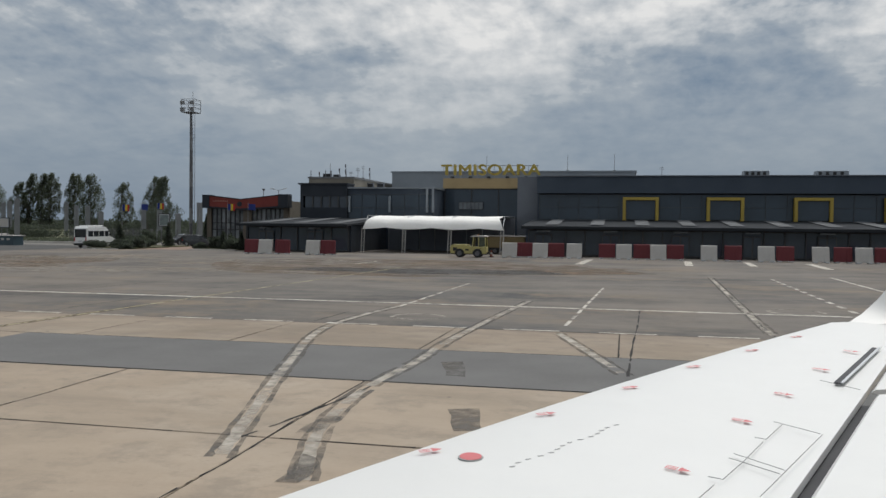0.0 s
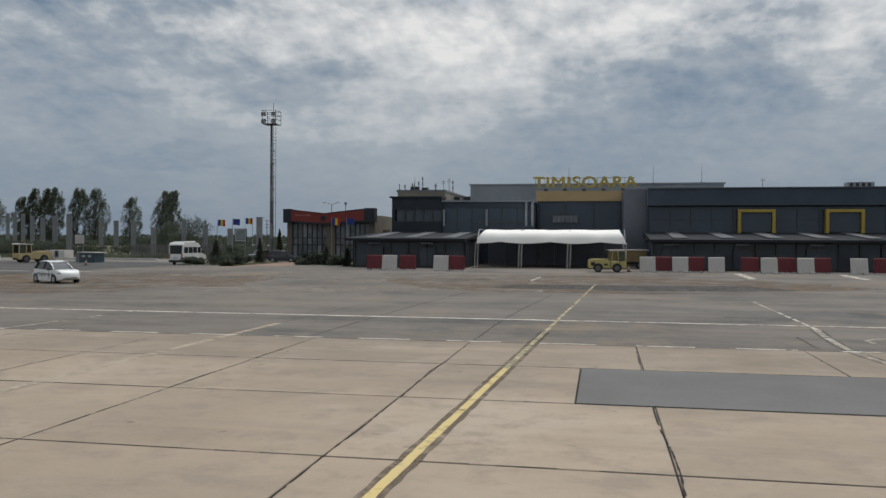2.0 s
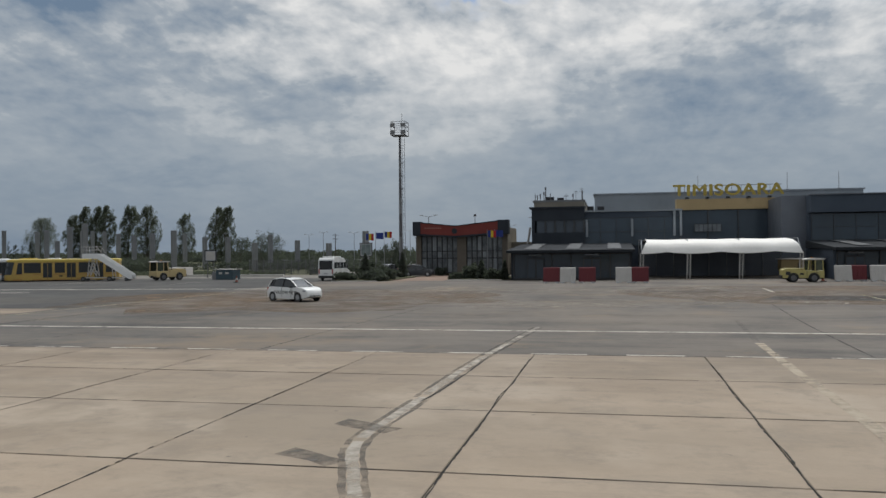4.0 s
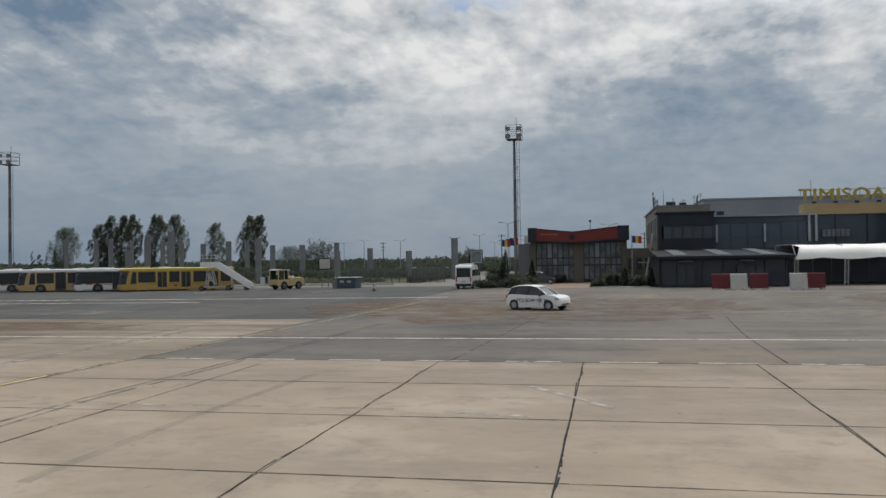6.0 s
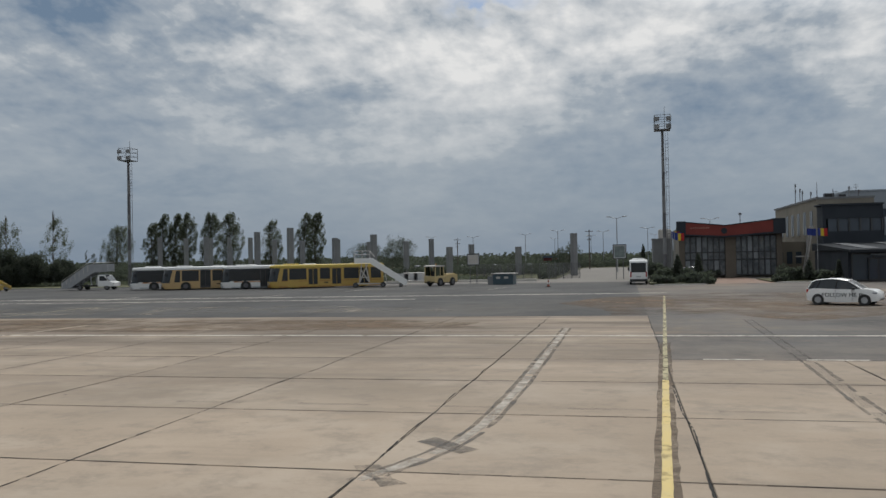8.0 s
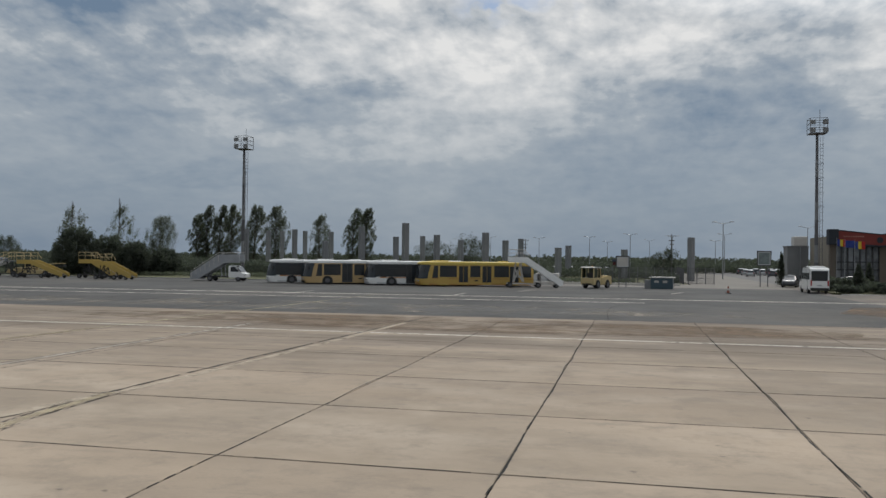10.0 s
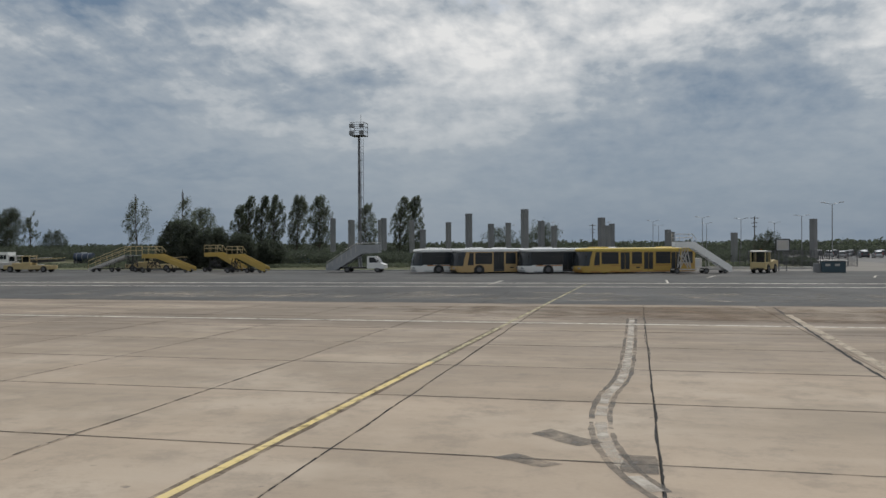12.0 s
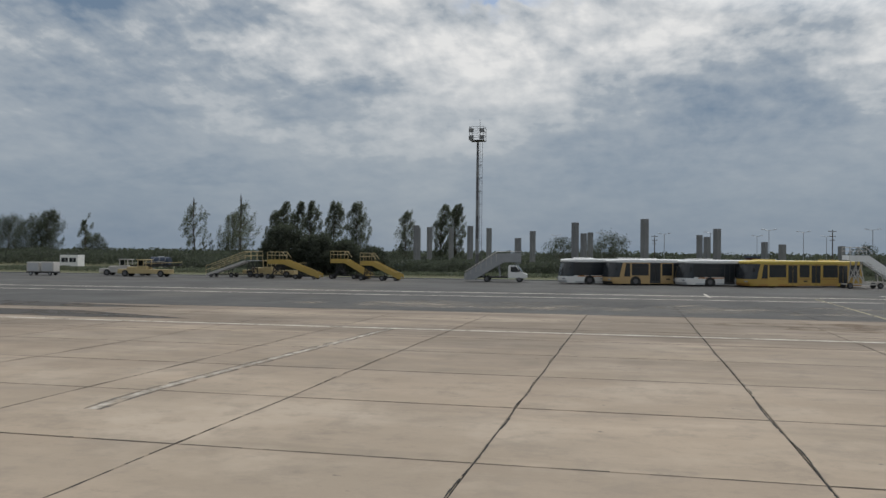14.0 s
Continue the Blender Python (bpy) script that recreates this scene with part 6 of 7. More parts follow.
RED_WHITE = surface("orange_red_cone_plastic", (0.26, 0.06, 0.03), rough=0.5)
for x, y in ((-75.2, 88.6), (-13.2, 86.6)):
    c = thing("traffic_cone", "red and white traffic cone", "traffic cone", pose(x, y, 0), "traffic cones")
    part("base", boxed(-0.28, 0.28, -0.28, 0.28, 0, 0.07, bevel=0.02), BLACK_PLASTIC, c)
    part("body", rod(bmesh.new(), (0, 0, 0.07), (0, 0, 0.75), 0.15, 0.04, 14), RED_WHITE, c)
    part("band", rod(bmesh.new(), (0, 0, 0.3), (0, 0, 0.5), 0.118, 0.085, 14), BARRIER_WHITE, c)


BOARD_PICTURE = surface("faded_green_picture", (0.20, 0.24, 0.23), (0.10, 0.13, 0.14), rough=0.5, big=2.0, fine=6, bump=0.0)


def board(x, y, w, h, z, turn, picture=None):
    b = thing("advertising_board", "framed advertising board on two posts", "billboard", pose(x, y, 0, 0, 0, turn), "advertising boards")
    part("panel", boxed(-w / 2, w / 2, -0.06, 0.06, z, z + h), PALE_GREY, b)
    part("picture", boxed(-w / 2 + 0.12, w / 2 - 0.12, -0.075, -0.062, z + 0.12, z + h - 0.12), picture or BARRIER_WHITE, b)
    fb = bmesh.new()
    for d in ((-w / 2 - 0.1, -w / 2, z - 0.1, z + h + 0.1), (w / 2, w / 2 + 0.1, z - 0.1, z + h + 0.1)):
        box(fb, d[0], d[1], -0.1, 0.1, d[2], d[3])
    box(fb, -w / 2, w / 2, -0.1, 0.1, z + h, z + h + 0.1)
    box(fb, -w / 2, w / 2, -0.1, 0.1, z - 0.1, z)
    part("frame", fb, BLACK_PLASTIC, b)
    for s in (-0.3, 0.3):
        part("post", boxed(s * w - 0.05, s * w + 0.05, -0.05, 0.05, 0, z - 0.1), MAST_STEEL, b)


board(-85.7, 103.1, 1.4, 1.25, 2.4, 5)
board(-67.7, 115.1, 1.6, 1.75, 2.8, 6, BOARD_PICTURE)

site = thing("white_site_container", "low white container behind the stairs", "container", pose(-95.6, 112.8, 0, 0, 0, 3))
part("body", boxed(-1.55, 1.55, -1.2, 1.2, 0, 1.35, bevel=0.04), BARRIER_WHITE, site)
for k in range(5):
    part("rib", boxed(-1.4 + k * 0.66, -2.6 + k * 0.66, -1.23, -1.2, 0.1, 1.25), PALE_GREY, site)

cabin = thing("portable_cabin", "white portable cabin with two dark windows", "cabin", pose(-232.7, 152.3, -0.12, 0, 0, 6))
part("body", boxed(-1.95, 1.95, -1.3, 1.3, 0.15, 2.5, bevel=0.03), WHITE, cabin)
part("skid", boxed(-1.9, 1.9, -1.1, 1.1, 0, 0.15), BLACK_PLASTIC, cabin)
for x in (-1.6, 0.15):
    w = part("window", boxed(x, x + 1.4, -1.33, -1.29, 1.0, 1.9), DARK_GLASS, cabin)
    part("mullion", boxed(x + 0.77, x + 0.83, -1.35, -1.3, 1.0, 1.9), WHITE, w)

tank = thing("water_tank_trailer", "dark blue round tank on a low trailer by the scrub", "trailer", pose(-208.3, 145.5, -0.12, 0, 0, 5))
part("tank", rod(bmesh.new(), (-1.85, 0, 1.45), (1.85, 0, 1.45), 0.85, seg=18), NAVY, tank)
for x in (-1.2, 0.0, 1.2):
    part("band", rod(bmesh.new(), (x - 0.05, 0, 1.45), (x + 0.05, 0, 1.45), 0.87, seg=18), STEEL, tank)
part("chassis", boxed(-2.0, 2.0, -0.6, 0.6, 0.42, 0.64), BLACK_PLASTIC, tank)
part("manhole", boxed(-0.5, 0.5, -0.35, 0.35, 2.2, 2.42, bevel=0.05), PALE_GREY, tank)
for x in (-1.2, 1.2):
    for s in (-1, 1):
        wheel(tank, x, s * 0.75, 0.42, 0.24, s)

kiosk = thing("kiosk", "small dark red kiosk by the access road", "kiosk", pose(-86.8, 240, -0.12, 0, 0, 3))
part("wall", boxed(-1.9, 1.9, -1.4, 1.4, 0, 2.9), surface("dark_red_cladding", (0.10, 0.028, 0.026), (0.07, 0.024, 0.024), rough=0.7), kiosk)
part("roof", boxed(-2.1, 2.1, -1.6, 1.6, 2.9, 3.5, bevel=0.04), BLACK_CLAD, kiosk)
for x in (-1.3, 0.2):
    part("window", boxed(x, x + 1.1, -1.43, -1.39, 1.0, 2.1), DARK_GLASS, kiosk)

# kerb, access road, fence
part_road = thing("access_road", "pale grey access road running away from the apron", "road", kind="structure")
part("carriageway", boxed(-76.5, -63.9, 118.2, 222, -0.25, -0.02), ROAD, part_road)
part("carriageway", boxed(-110, -64.05, 103.7, 118.0, -0.25, -0.005), ROAD, part_road)
kerb = thing("kerb", "pale concrete kerb along the apron edge", "kerb", kind="structure")
part("kerbstone", boxed(-99, -78.5, 110.6, 111.0, -0.2, 0.30, bevel=0.02), BARRIER_WHITE, kerb)
part("kerbstone", boxed(-240, -112, 104.2, 104.5, -0.2, 0.1, bevel=0.02), PILLAR, kerb)
fence = thing("fence", "thin grey mesh fence on steel posts", "fence", kind="structure")
for k in range(14):
    y = 119 + k * 3.2
    part("post", rod(bmesh.new(), (-77.5 + k * 0.12, y, -0.12), (-77.5 + k * 0.12, y, 2.1), 0.06, seg=6), MAST_STEEL, fence)
for z in (0.3, 0.9, 1.5, 2.05):
    part("wire", rod(bmesh.new(), (-77.5, 119, z), (-75.9, 161, z), 0.008, seg=5), MAST_STEEL, fence)


def utility_pole(x, y, h):
    p = thing("utility_pole", "dark wooden utility pole with cross arms", "utility pole", pose(x, y, -0.12), "utility poles")
    part("pole", rod(bmesh.new(), (0, 0, 0), (0, 0, h), 0.16, 0.1, 8), BARK, p)
    for k, z in enumerate((h - 0.4, h - 1.5, h - 2.4)):
        arm = part("cross_arm", bar(bmesh.new(), (-0.9 + 0.2 * k, 0, z), (0.9 - 0.2 * k, 0, z), 0.12), BARK, p)
        for s in (-1, 1):
            part("insulator", rod(bmesh.new(), (s * (0.75 - 0.2 * k), 0, z + 0.05), (s * (0.75 - 0.2 * k), 0, z + 0.28), 0.06, seg=6), PALE_GREY, arm)


utility_pole(-74.6, 205.0, 9.6)
utility_pole(-113.0, 236.0, 9.0)
utility_pole(-40.0, 210.0, 9.5)

# mesh fence of the car park
yard_fence = thing("mesh_fence", "grey mesh fence before the car park", "fence", kind="structure")
for k in range(14):
    x = -88.25 + k * 1.15
    part("post", rod(bmesh.new(), (x, 121.0, -0.12), (x, 121.0, 2.35), 0.045, seg=6), MAST_STEEL, yard_fence)
    if k < 13:
        mb = bmesh.new()
        for j in range(9):
            bar(mb, (x + 0.06 + j * 0.128, 121.0, 0.05), (x + 0.06 + j * 0.128, 121.0, 2.25), 0.034)
        for z in (0.1, 0.8, 1.5, 2.2):
            bar(mb, (x, 121.02, z), (x + 1.15, 121.02, z), 0.03)
        part("mesh_panel", mb, MAST_STEEL, yard_fence)

FLAG_BLUE_DULL = surface("dull_blue_plastic", (0.045, 0.10, 0.19), (0.035, 0.075, 0.14), rough=0.5)
toilet = thing("portable_toilet", "blue portable cabin with a white roof", "cabin", pose(-157.5, 134.5, -0.12, 0, 0, 10))
part("body", boxed(-0.9, 0.9, -0.7, 0.7, 0, 1.7, bevel=0.04), FLAG_BLUE_DULL, toilet)
part("roof", boxed(-0.98, 0.98, -0.78, 0.78, 1.7, 1.95, bevel=0.08), BARRIER_WHITE, toilet)
part("door", boxed(-0.4, 0.35, -0.73, -0.69, 0.1, 1.6), FLAG_BLUE_DULL, toilet)

# ---- planting ----
def leaf_cloud(bm, rnd, centre, radii, count, size, flat=0.0):
    """Small leaf clumps scattered through an uneven ellipsoid."""
    for _ in range(count):
        d = Vector((rnd.gauss(0, 1), rnd.gauss(0, 1), rnd.gauss(0, 1))).normalized() * rnd.uniform(0.0, 1.0) ** 0.45
        p = Vector(centre) + Vector((d.x * radii[0], d.y * radii[1], d.z * radii[2]))
        s = size * rnd.uniform(0.5, 1.25)
        a = Vector((rnd.gauss(0, 1), rnd.gauss(0, 1), rnd.gauss(0, 1) * (1 - flat))).normalized()
        b = a.orthogonal().normalized()
        b = (b * math.cos(t := rnd.uniform(0, 6.28)) + a.cross(b) * math.sin(t))
        c = a.cross(b)
        quad(bm, p - b * s, p + c * s * 0.55, p + b * s, p - c * s * 0.55)


def tree(label, x, y, h, width, seed, dense=1.0, lean=0.03, bare=0.12, tip=0.0, paint=None, group="row of poplars", fullness=0.75):
    """A tapered trunk with limbs that end in wind-swept tufts of leaves; width is half the spread of the crown."""
    rnd = random.Random(seed)
    t = thing("tree", label, "tree", pose(x, y, -0.12), group)
    tb, cb = bmesh.new(), bmesh.new()

    def stem(f):
        return Vector((lean * h * f * f + 0.012 * h * math.sin(seed + 5 * f), 0.01 * h * math.sin(seed * 2 + 4 * f), h * f))

    steps = [stem(f) for f in (0, 0.2, 0.4, 0.6, 0.8, 0.96)]
    rads = [h * r for r in (0.016, 0.013, 0.010, 0.007, 0.004, 0.0015)]
    for (a, ra), (b, rb_) in zip(zip(steps, rads), list(zip(steps, rads))[1:]):
        rod(tb, a, b, ra, rb_, 7)
    if tip:
        # bare twigs above the crown
        for k in range(5):
            f = rnd.uniform(0.75, 0.95)
            rod(tb, stem(f), stem(1.0) + Vector((rnd.uniform(-0.10, 0.10) * width, rnd.uniform(-0.1, 0.1) * width, h * tip * rnd.uniform(0.35, 1.0))), 0.10, 0.06, 5)
    tufts = int(115 * dense * (h / 20) ** 0.5 * (width / 3.2) ** 0.5)
    hole = rnd.uniform(0, 50)
    for k in range(tufts):
        g = ((k + rnd.random()) / tufts) ** 0.9
        f = bare + (0.985 - bare) * g
        spread = width * 1.2 * math.sin(math.pi * min(1.0, 0.14 + 0.80 * g ** 0.9)) ** fullness
        ang = rnd.uniform(0, 6.283)
        reach = spread * rnd.uniform(0.05, 1.0) ** 0.55
        c = stem(f) + Vector((math.cos(ang) * reach + 0.10 * width * g, math.sin(ang) * reach, 0))
        if noise.noise((c.x * 0.45 + hole, c.y * 0.45, c.z * 0.30)) < -0.24:
            continue
        if rnd.random() < 0.5:
            rod(tb, stem(max(0.05, f - 0.10 - 0.08 * reach / width)), c, h * 0.0034, 0.02, 4)
        r = width * rnd.uniform(0.12, 0.24) + 0.12
        for j in range(2):
            q = r * (1.0 - 0.3 * j)
            at = c + Vector((0.55 * r * j, 0, 1.1 * r * j))
            leaf_cloud(cb, rnd, at, (q, q, q * rnd.uniform(1.0, 1.7)), int(34 * (1.0 - 0.3 * j)) + 6, max(0.15, 0.020 * h ** 0.75))
    part("trunk", tb, BARK, t)
    part("crown", cb, paint or LEAF, t)
    return t


POPLAR = "tall wind-bent poplar with a dark green crown"
for i, (x, y, h, w) in enumerate(((-265.8, 328.6, 20.5, 3.4), (-264.0, 334, 25.0, 3.2), (-257.2, 332.6, 24.4, 3.4), (-249.8, 328.7, 24.2, 4.0), (-240.9, 332.6, 24.4, 4.2), (-229.6, 328.4, 23.7, 4.6), (-205.0, 315, 19.0, 4.0), (-184.0, 310, 21.6, 3.3), (-190.3, 314, 21.6, 3.6))):
    tree(POPLAR, x, y, h, w, 20 + i, 1.9, 0.03, 0.10)
SPARSE = "thin tree with a sparse crown and bare top"
tree(SPARSE, -229.7, 196.7, 15.2, 3.3, 51, 0.8, 0.0, 0.30, 0.16, group="sparse trees", fullness=0.6)
tree(SPARSE, -219.0, 201.6, 15.4, 4.0, 52, 0.75, 0.0, 0.22, 0.32, group="sparse trees", fullness=1.3)
tree("round-crowned tree beyond the field", -291.0, 341.0, 19.5, 6.4, 54, 2.0, 0.04, 0.12, group="field trees")
tree("slender leaning tree at the edge of the field", -258.1, 191.7, 12.6, 1.9, 57, 0.9, 0.06, 0.12, group="field trees")
for i, (x, y, h, w) in enumerate(((-321.0, 258, 16.5, 5.5), (-330.0, 262, 14.5, 6.5), (-343.0, 266, 15.0, 7.0), (-356.0, 268, 14.5, 7.5), (-306.0, 262, 8.5, 4.5))):
    tree("broad dark tree at the edge of the field", x, y, h, w, 90 + i, 2.6, 0.06, 0.05, paint=LEAF_DARK, group="field trees")
for i, (x, h) in enumerate(((-299.0, 9.6), (-295.5, 8.2), (-291.5, 9.0), (-287.5, 9.4), (-262.0, 12.0))):
    tree("small pointed cypress on the skyline", x, 330, h, 1.2, 110 + i, 0.6, 0.0, 0.04, paint=LEAF_DARK, group="cypresses")
tree("round leafy tree behind the columns", -126, 212, 7.9, 5.2, 58, 1.6, 0.03, 0.08, paint=LEAF_DARK, group="field trees")
tree("round leafy tree behind the columns", -138, 225, 7.0, 4.6, 59, 1.4, 0.03, 0.08, paint=LEAF_DARK, group="field trees")
tree("small tree by the access road", -78.0, 168, 5.0, 2.6, 60, 1.2, 0.0, 0.08, paint=LEAF_DARK, group="field trees")
for i, (x, y, h, w) in enumerate(((-171.8, 118, 6.7, 3.0), (-167.0, 119, 5.4, 2.8), (-163.2, 121, 4.6, 2.4), (-159.6, 124, 3.6, 2.2))):
    tree("dense dark tree behind yellow stairs", x, y, h, w, 61 + i, 6.0, 0.0, 0.0, paint=LEAF_DARK, group="field trees", fullness=0.5)


def shrub(label, x, y, h, w, seed, pointed=False):
    rnd = random.Random(seed)
    s = thing("shrub", label, "shrub", pose(x, y, 0), "shrubs on the planted islands")
    sb = bmesh.new()
    for k in range(5):
        a = rnd.uniform(0, 6.28)
        rod(sb, (0, 0, 0), (math.cos(a) * w * 0.3, math.sin(a) * w * 0.3, h * 0.6), 0.05, 0.02, 5)
    part("stem", sb, BARK, s)
    cb = bmesh.new()
    for k in range(12):
        f = k / 11
        r = w * (1.0 - 0.8 * f if pointed else rnd.uniform(0.45, 0.75)) * 0.62
        off = 0.0 if pointed else w * 0.42
        a = rnd.uniform(0, 6.28)
        z = max(0.15, h * (0.08 + 0.84 * f) if pointed else h * rnd.uniform(0.2, 0.75))
        leaf_cloud(cb, rnd, (math.cos(a) * off, math.sin(a) * off, z), (r, r, h * 0.16 + 0.1), 110, 0.16)
    bmesh.ops.delete(cb, geom=[v for v in cb.verts if v.co.z < 0.0], context="VERTS")
    part("foliage", cb, LEAF_DARK, s)
    return s


DARK_SHRUB = "dense dark evergreen shrub on a planted island"
for i, (x, y, h, w, p) in enumerate(((-63.2, 91.5, 1.1, 1.9, 0), (-61.6, 94.2, 2.9, 1.7, 1), (-60.2, 92.8, 1.3, 2.2, 0), (-59.4, 91.5, 1.0, 1.9, 0), (-60.6, 97.0, 2.2, 1.9, 0), (-59.2, 93.9, 1.5, 1.9, 0), (-62.6, 97.4, 1.8, 1.8, 0), (-59.0, 96.4, 1.1, 1.6, 0), (-50.8, 95.0, 0.9, 1.4, 0), (-49.4, 96.0, 1.7, 1.5, 0), (-48.0, 95.2, 2.1, 1.5, 1), (-46.6, 94.6, 1.4, 1.7, 0), (-45.2, 94.4, 2.1, 0.9, 1), (-49.0, 100, 2.3, 2.0, 0), (-58.8, 101, 3.0, 1.4, 1), (-63.4, 104, 2.6, 2.0, 0), (-55.9, 111.6, 1.2, 1.2, 0), (-64.4, 122.0, 4.3, 1.35, 1))):
    shrub(DARK_SHRUB, x, y, h, w, 70 + i, bool(p))
island = thing("planted_island", "raised earth beds with a pale gravel edge", "planting bed", kind="structure")
for x0, x1, y0, y1 in ((-64.6, -58.0, 90.2, 105), (-51.9, -44.4, 93.6, 104)):
    ib = prismed([(x0, y0 + 1.6), (x0 + 1.4, y0), (x1 - 1.4, y0 + 0.2), (x1, y0 + 1.8), (x1, y1), (x0, y1)], -0.1, 0.14, "z")
    part("bed", ib, EARTH, island)
    part("gravel_edge", prismed([(x0 + 0.3, y0 - 0.45), (x1 - 1.0, y0 - 0.35), (x1 - 1.2, y0 - 0.02), (x0 + 1.3, y0 - 0.05)], -0.1, 0.1, "z"), BARRIER_WHITE, island)
part("forecourt", boxed(-58.0, -51.9, 92.0, 113.4, -0.1, 0.012), surface("reddish_paving", (0.25, 0.17, 0.13), (0.20, 0.15, 0.12), rough=0.9, big=0.8, fine=5), island, "reddish paved forecourt")


def scrub(name, label, x0, x1, y0, y1, low, high, count, size, seed, paint):
    """A band of wild growth with an uneven top."""
    rnd = random.Random(seed)
    verts, faces = [], []
    for _ in range(count):
        x, y = rnd.uniform(x0, x1), rnd.uniform(y0, y1)
        top = low + (high - low) * (0.5 + 0.5 * noise.noise((x * 0.09, y * 0.09, seed))) + (high - low) * 0.35 * noise.noise((x * 0.35, y * 0.3, seed + 3))
        z = top * rnd.uniform(0.02, 1.0) ** 0.7
        s = size * rnd.uniform(0.5, 1.2)
        a = Vector((rnd.gauss(0, 1), rnd.gauss(0, 1), rnd.gauss(0, 1))).normalized()
        b = a.orthogonal().normalized() * s
        c = a.cross(b) * 0.6
        p, n = Vector((x, y, z)), len(verts)
        verts += [p - b, p + c, p + b, p - c]
        faces.append((n, n + 1, n + 2, n + 3))
    me = bpy.data.meshes.new(name)
    me.from_pydata(verts, [], faces)
    me.materials.append(paint)
    return tagged(new(name, me), label, "scrub", kind="stuff")


scrub("scrub", "dark wild scrub behind the apron edge", -196, -112, 128, 152, 0.9, 3.0, 90000, 0.2, 5, LEAF_DARK)
scrub("scrub", "tall dark scrub along the field", -520, -196, 172, 205, 1.4, 4.6, 90000, 0.34, 11, LEAF_DARK)
scrub("scrub", "dark wild scrub round the building shell", -112, -80, 150, 200, 0.6, 2.0, 30000, 0.24, 6, LEAF_DARK)
scrub("weeds", "low weeds along the apron edge", -260, -84, 119, 129, 0.1, 0.8, 30000, 0.2, 7, LEAF)
scrub("distant_woods", "distant line of trees on the horizon", -900, 420, 420, 480, 1.5, 6.0, 60000, 1.0, 8, LEAF_DARK)
scrub("distant_woods", "distant line of bushes beyond the car park", -330, 60, 300, 345, 0.8, 3.0, 40000, 0.55, 9, LEAF_DARK)
scrub("hedge", "dark hedge beside the access road", -79.5, -77.8, 122, 175, 0.5, 1.6, 2600, 0.3, 10, LEAF_DARK)

scrub("hedge", "dark bushes behind the end of the access road", -96, -40, 232, 250, 0.6, 2.9, 16000, 0.34, 12, LEAF_DARK)

# ---- parked cars far off ----
SILVER = surface("silver_car_paint", (0.45, 0.46, 0.47), rough=0.3, metal=0.4, bump=0.0)
CHARCOAL = surface("dark_car_paint", (0.04, 0.042, 0.05), rough=0.3, coat=0.4, bump=0.0)
first_silver = hatchback("silver hatchback in the car park", pose(-58.0, 196, -0.1, 0, 0, 80), SILVER, group="car park cars")
first_dark = hatchback("dark hatchback in the car park", pose(-53.5, 196, -0.1, 0, 0, 85), CHARCOAL, group="car park cars")
hatchback("dark car behind a planted island", pose(-58.4, 108.2, 0.012, 0, 0, 5), CHARCOAL, group="forecourt cars")
hatchback("dark car on the access road", pose(-64.6, 114.6, 0.0, 0, 0, 255), CHARCOAL, group="forecourt cars")
lot = thing("car_park", "grey asphalt car park", "car park", kind="structure")
part("surface", boxed(-63.8, 30, 131, 290, -0.2, -0.1), PATCH, lot)
part("surface", boxed(-150, -78.2, 205, 290, -0.2, -0.1), PATCH, lot)
car_rnd = random.Random(3)
for row, y in enumerate((196, 212, 228)):
    for k in range(9):
        if (row, k) in ((0, 0), (0, 1)):
            continue
        copy_thing(first_silver if car_rnd.random() < 0.55 else first_dark, pose(-58.0 + k * 3.6 + row, y + car_rnd.uniform(-0.5, 0.5), -0.1, 0, 0, 85 + car_rnd.uniform(-6, 6)))
for k in range(9):
    copy_thing(first_silver if car_rnd.random() < 0.5 else first_dark, pose(-86 - k * 4.2, 214 + car_rnd.uniform(-0.5, 0.5), -0.1, 0, 0, 92 + car_rnd.uniform(-6, 6)))

# ---- aircraft wing beside the start of the run ----
WING_WHITE = surface("glossy_wing_paint", (0.66, 0.652, 0.63), (0.63, 0.624, 0.606), rough=0.5, big=0.5, fine=3, bump=0.0)
STENCIL = surface("red_stencil_paint", (0.55, 0.09, 0.10), (0.50, 0.14, 0.14), rough=0.5, bump=0.0)
# near-black for painted shade in the wing gaps, and for the winglet lettering
DARK_FILL = surface("dark_gap_shade_and_lettering", (0.05, 0.05, 0.055), rough=0.7, bump=0.0)
BARE_METAL = surface("bare_leading_edge_metal", (0.50, 0.51, 0.52), (0.42, 0.43, 0.44), rough=0.35, metal=0.8)

HAIRLINE = surface("grey_panel_joint", (0.33, 0.33, 0.32), rough=0.7, bump=0.0)
wing = thing("aircraft_wing", "glossy white aircraft wing with winglet and red stencils", "aircraft wing")


def wing_top(y):
    """Height of the upper skin at a distance along the span."""
    return 1.45 + 0.065 * y


def edge_front(y):
    return -2.02 + 0.60 * (y - 4.3) + 0.014 * (y - 4.3) ** 2


def edge_hinge(y):
    return -1.12 + 0.42 * y


def edge_back(y):
    return 1.75 + 0.235 * y


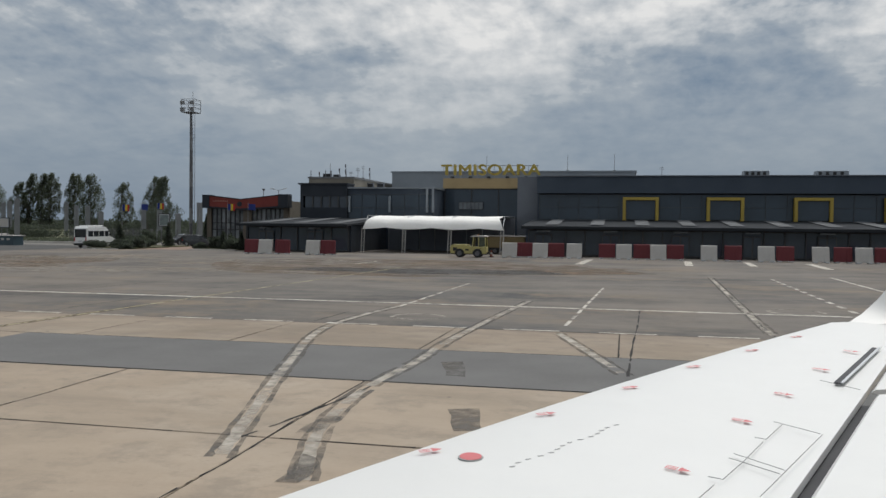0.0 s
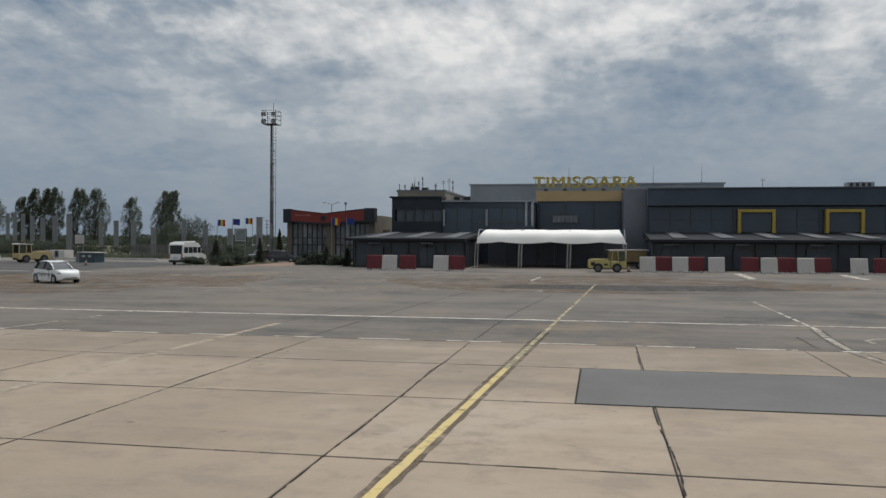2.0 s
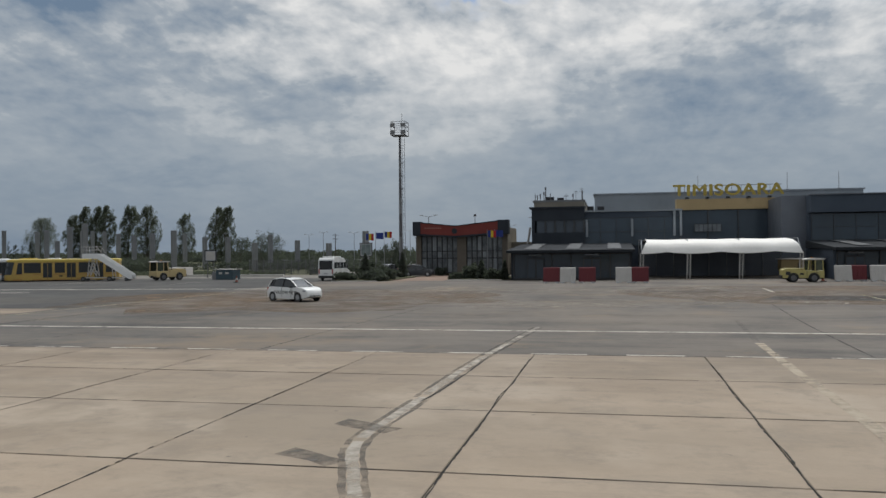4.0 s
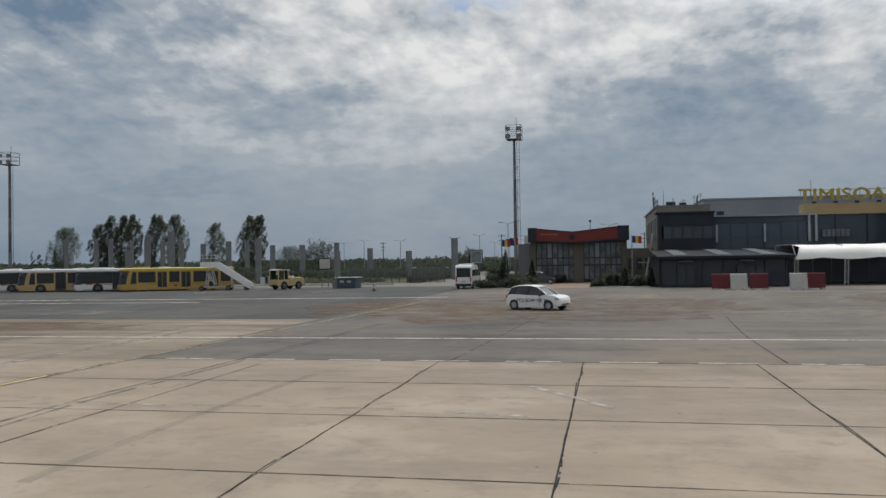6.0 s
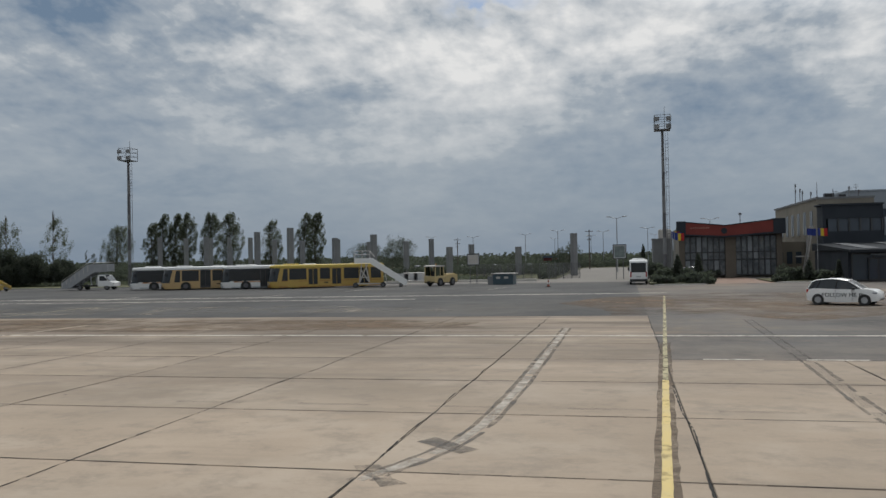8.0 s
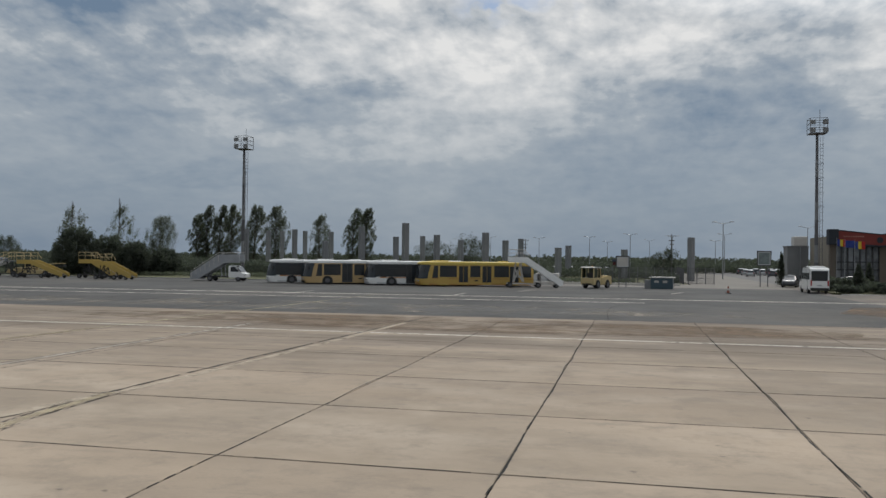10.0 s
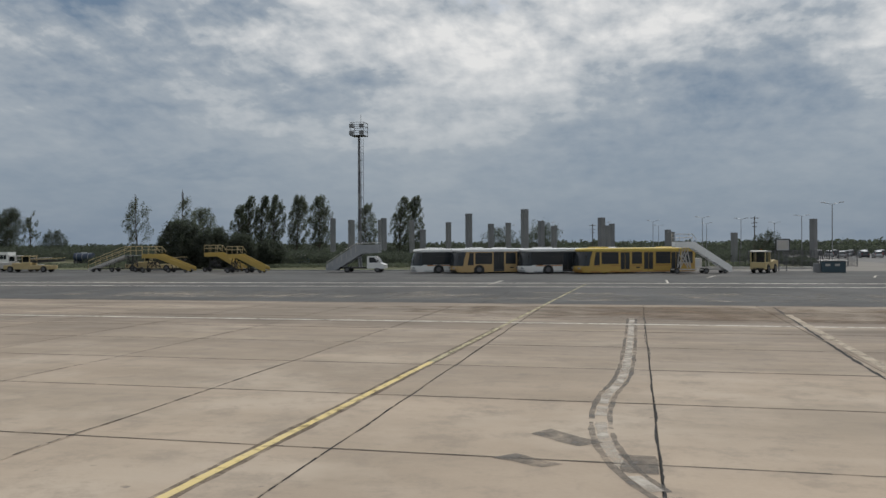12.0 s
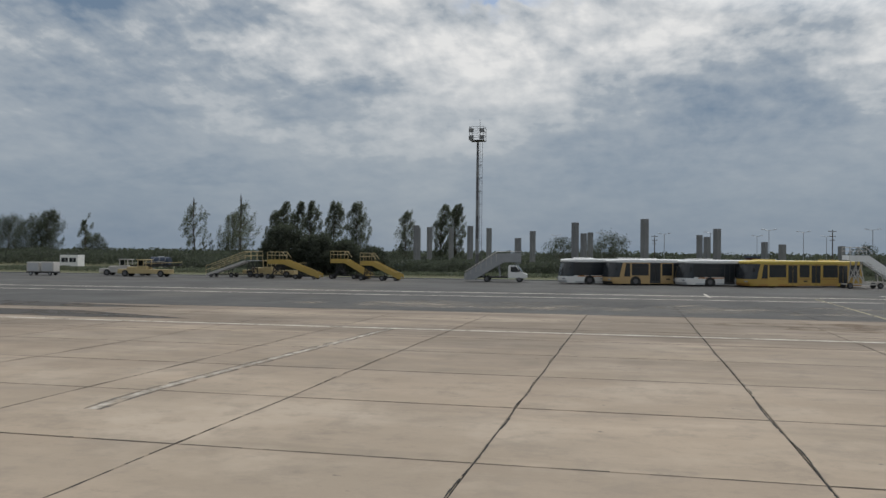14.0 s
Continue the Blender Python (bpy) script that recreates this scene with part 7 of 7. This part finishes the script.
def wing_skin(y0, y1, front, back, thick, n=12):
    rings = []
    for i in range(n + 1):
        y = y0 + (y1 - y0) * i / n
        xf, xb, z, t = front(y), back(y), wing_top(y), thick * (1.15 - 0.06 * y)
        c = xb - xf
        rings.append([(xf, y, z - t * 0.42), (xf + 0.02 * c, y, z - t * 0.14), (xf + 0.10 * c, y, z - t * 0.02), (xf + 0.35 * c, y, z + 0.012), (xf + 0.7 * c, y, z), (xb, y, z - 0.03), (xb, y, z - 0.09), (xf + 0.5 * c, y, z - t), (xf + 0.15 * c, y, z - t * 0.9)])
    return lofted(bmesh.new(), rings)


part("skin", wing_skin(0.9, 10.7, edge_front, edge_hinge, 0.42), WING_WHITE, wing, smooth=True)
part("flap", wing_skin(0.9, 7.35, lambda y: edge_hinge(y) + 0.09, edge_back, 0.16), WING_WHITE, wing, "white trailing edge flap", smooth=True)
part("aileron", wing_skin(7.5, 10.6, lambda y: edge_hinge(y) + 0.04, edge_back, 0.14), WING_WHITE, wing, "white aileron", smooth=True)
# dark block that stands in for the shade between skin and flap
part("flap_gap_shade", lofted(bmesh.new(), [[(edge_hinge(y) - 0.02, y, wing_top(y) - 0.3), (edge_hinge(y) + 0.12, y, wing_top(y) - 0.3), (edge_hinge(y) + 0.12, y, wing_top(y) - 0.1), (edge_hinge(y) - 0.02, y, wing_top(y) - 0.1)] for y in (2.3, 7.3)]), DARK_FILL, wing)
# winglet, canted outwards
wl = []
for k in range(7):
    f = k / 6
    y, z = 10.7 + 0.75 * f ** 0.7, wing_top(10.7) + 1.35 * f ** 1.5
    xf, xb = edge_front(10.7) + 0.28 + 1.25 * f, edge_hinge(10.7) + 0.75 + 0.75 * f
    t = 0.06 * (1 - 0.5 * f)
    wl.append([(xf, y, z), (xf + 0.2 * (xb - xf), y - t, z), (xb, y, z), (xf + 0.2 * (xb - xf), y + t, z)])
part("winglet", lofted(bmesh.new(), wl), WING_WHITE, wing, "upswept white winglet", smooth=True)
for k in range(5):
    part("lettering", boxed(0, 0.16, -0.004, 0.004, 0, 0.2, m=pose(3.75 + k * 0.24, 10.95, 2.62, 12, 0, 4)), DARK_FILL, wing, "dark lettering shapes on the winglet")


def stencil(x, y, turn):
    s = bmesh.new()
    z = wing_top(y) + 0.0135
    quad(s, (0.02, -0.05, 0), (0.12, 0.0, 0), (0.02, 0.05, 0), (0.018, 0.0, 0))
    for k in range(3):
        quad(s, (-0.1, -0.04 + k * 0.03, 0), (0.005, -0.04 + k * 0.03, 0), (0.005, -0.024 + k * 0.03, 0), (-0.1, -0.024 + k * 0.03, 0))
    o = part("stencil", s, STENCIL, wing, "red triangle with small red text bars")
    o.matrix_basis = pose(x, y, z, 3.7) @ pose(0, 0, 0, 0, 0, turn) @ Matrix.Scale(0.72, 4)


for x, y in ((-1.18, 5.21), (-0.52, 6.18), (0.1, 7.08), (0.68, 7.96), (1.31, 8.8), (1.89, 9.62)):
    stencil(x, y, 30)
for x, y in ((0.36, 5.18), (0.88, 6.29), (1.31, 7.11), (1.8, 8.07), (2.27, 8.94)):
    stencil(x, y, -25)
cap = part("fuel_cap", rod(bmesh.new(), (0, 0, 0), (0, 0, 0.009), 0.07, seg=24), STENCIL, wing, "round red fuel cap")
cap.matrix_basis = pose(-0.9, 5.15, wing_top(5.15) + 0.005, 3.7)
part("cap_ring", rod(bmesh.new(), (-0.9, 5.15, wing_top(5.15) - 0.01), (-0.9, 5.15, wing_top(5.15) + 0.008), 0.082, seg=24), HAIRLINE, wing)
for a, b in (((1.15, 6.26), (0.98, 5.88)), ((0.98, 5.88), (0.91, 5.91)), ((0.95, 5.82), (0.77, 5.40)), ((0.77, 5.40), (0.61, 5.06)), ((0.61, 5.06), (0.53, 5.09)), ((0.55, 4.96), (0.42, 4.68)), ((1.37, 6.06), (0.78, 4.83)), ((1.10, 6.31), (1.36, 6.08)), ((0.73, 5.54), (0.99, 5.29)), ((0.69, 5.45), (0.95, 5.22)), ((1.70, 7.65), (1.95, 7.38))):
    part("panel_seam", bar(bmesh.new(), (*a, wing_top(a[1]) + 0.010), (*b, wing_top(b[1]) + 0.010), 0.004), HAIRLINE, wing)
# shade in the slot, laid on the skin as a dark bar
part("aileron_slot_shade", bar(bmesh.new(), (1.82, 7.58, wing_top(7.58) + 0.006), (2.55, 9.17, wing_top(9.17) + 0.006), 0.05, 0.012), DARK_FILL, wing, "dark bar for the shade in the slot before the aileron")
part("slot_edge", bar(bmesh.new(), (1.86, 7.58, wing_top(7.58) + 0.010), (2.59, 9.17, wing_top(9.17) + 0.010), 0.022, 0.012), BARE_METAL, wing)
for k in range(14):
    f = k / 13
    part("smudge", boxed(-0.02, 0.02, -0.006, 0.006, 0, 0.002, m=pose(-0.62 + 0.62 * f + 0.02 * math.sin(k * 5.1), 5.02 + 0.98 * f, wing_top(5.02 + 0.98 * f) + 0.011, 3.7, 0, 40)), HAIRLINE, wing)
# main gear below the wing
part("gear_leg", rod(bmesh.new(), (0.6, 2.6, 0.4), (0.6, 2.6, 1.45), 0.09, seg=12), BARE_METAL, wing)
part("gear_brace", rod(bmesh.new(), (0.6, 2.6, 0.7), (0.2, 3.3, 1.45), 0.05, seg=8), BARE_METAL, wing)
for dy in (-0.2, 0.2):
    wheel(wing, 0.6, 2.6 + dy, 0.4, 0.24, 1 if dy > 0 else -1)

# ---- pavement slabs, last ----
slab_parent = thing("concrete_pavement", "pale tan concrete slabs with dark bitumen joints", "pavement", GRID, kind="structure")


def slab_mesh(width, depth):
    bm = boxed(0.013, width - 0.013, 0.025, depth - 0.025, -0.2, 0.0)
    edges = [e for e in bm.edges if all(v.co.z > -0.01 for v in e.verts)]
    bmesh.ops.bevel(bm, geom=edges, offset=0.012, segments=1, affect="EDGES")
    me = bpy.data.meshes.new("slab")
    bm.normal_update()
    bm.to_mesh(me)
    bm.free()
    me.materials.append(CONCRETE)
    return me


slab_rnd = random.Random(4)
shared = {}
for r, (v0, v1) in enumerate(zip(ROWS, ROWS[1:])):
    for k in range(-6, 35):
        x1, x0 = column_edge(k), column_edge(k + 1)
        if v0 > 26 and x1 > -66:
            continue
        if abs(v0 - 17.05) < 0.01 and x1 > -15.4:
            continue
        if abs(v0 - 17.05) < 0.01 and x1 > -16.5:
            x1 = -16.98
        size = (round(x1 - x0, 3), round(v1 - v0, 3))
        if size not in shared:
            shared[size] = slab_mesh(*size)
        s = new("slab", shared[size])
        s.parent = slab_parent
        s.location = (x0, v0, slab_rnd.uniform(-0.003, 0.003))
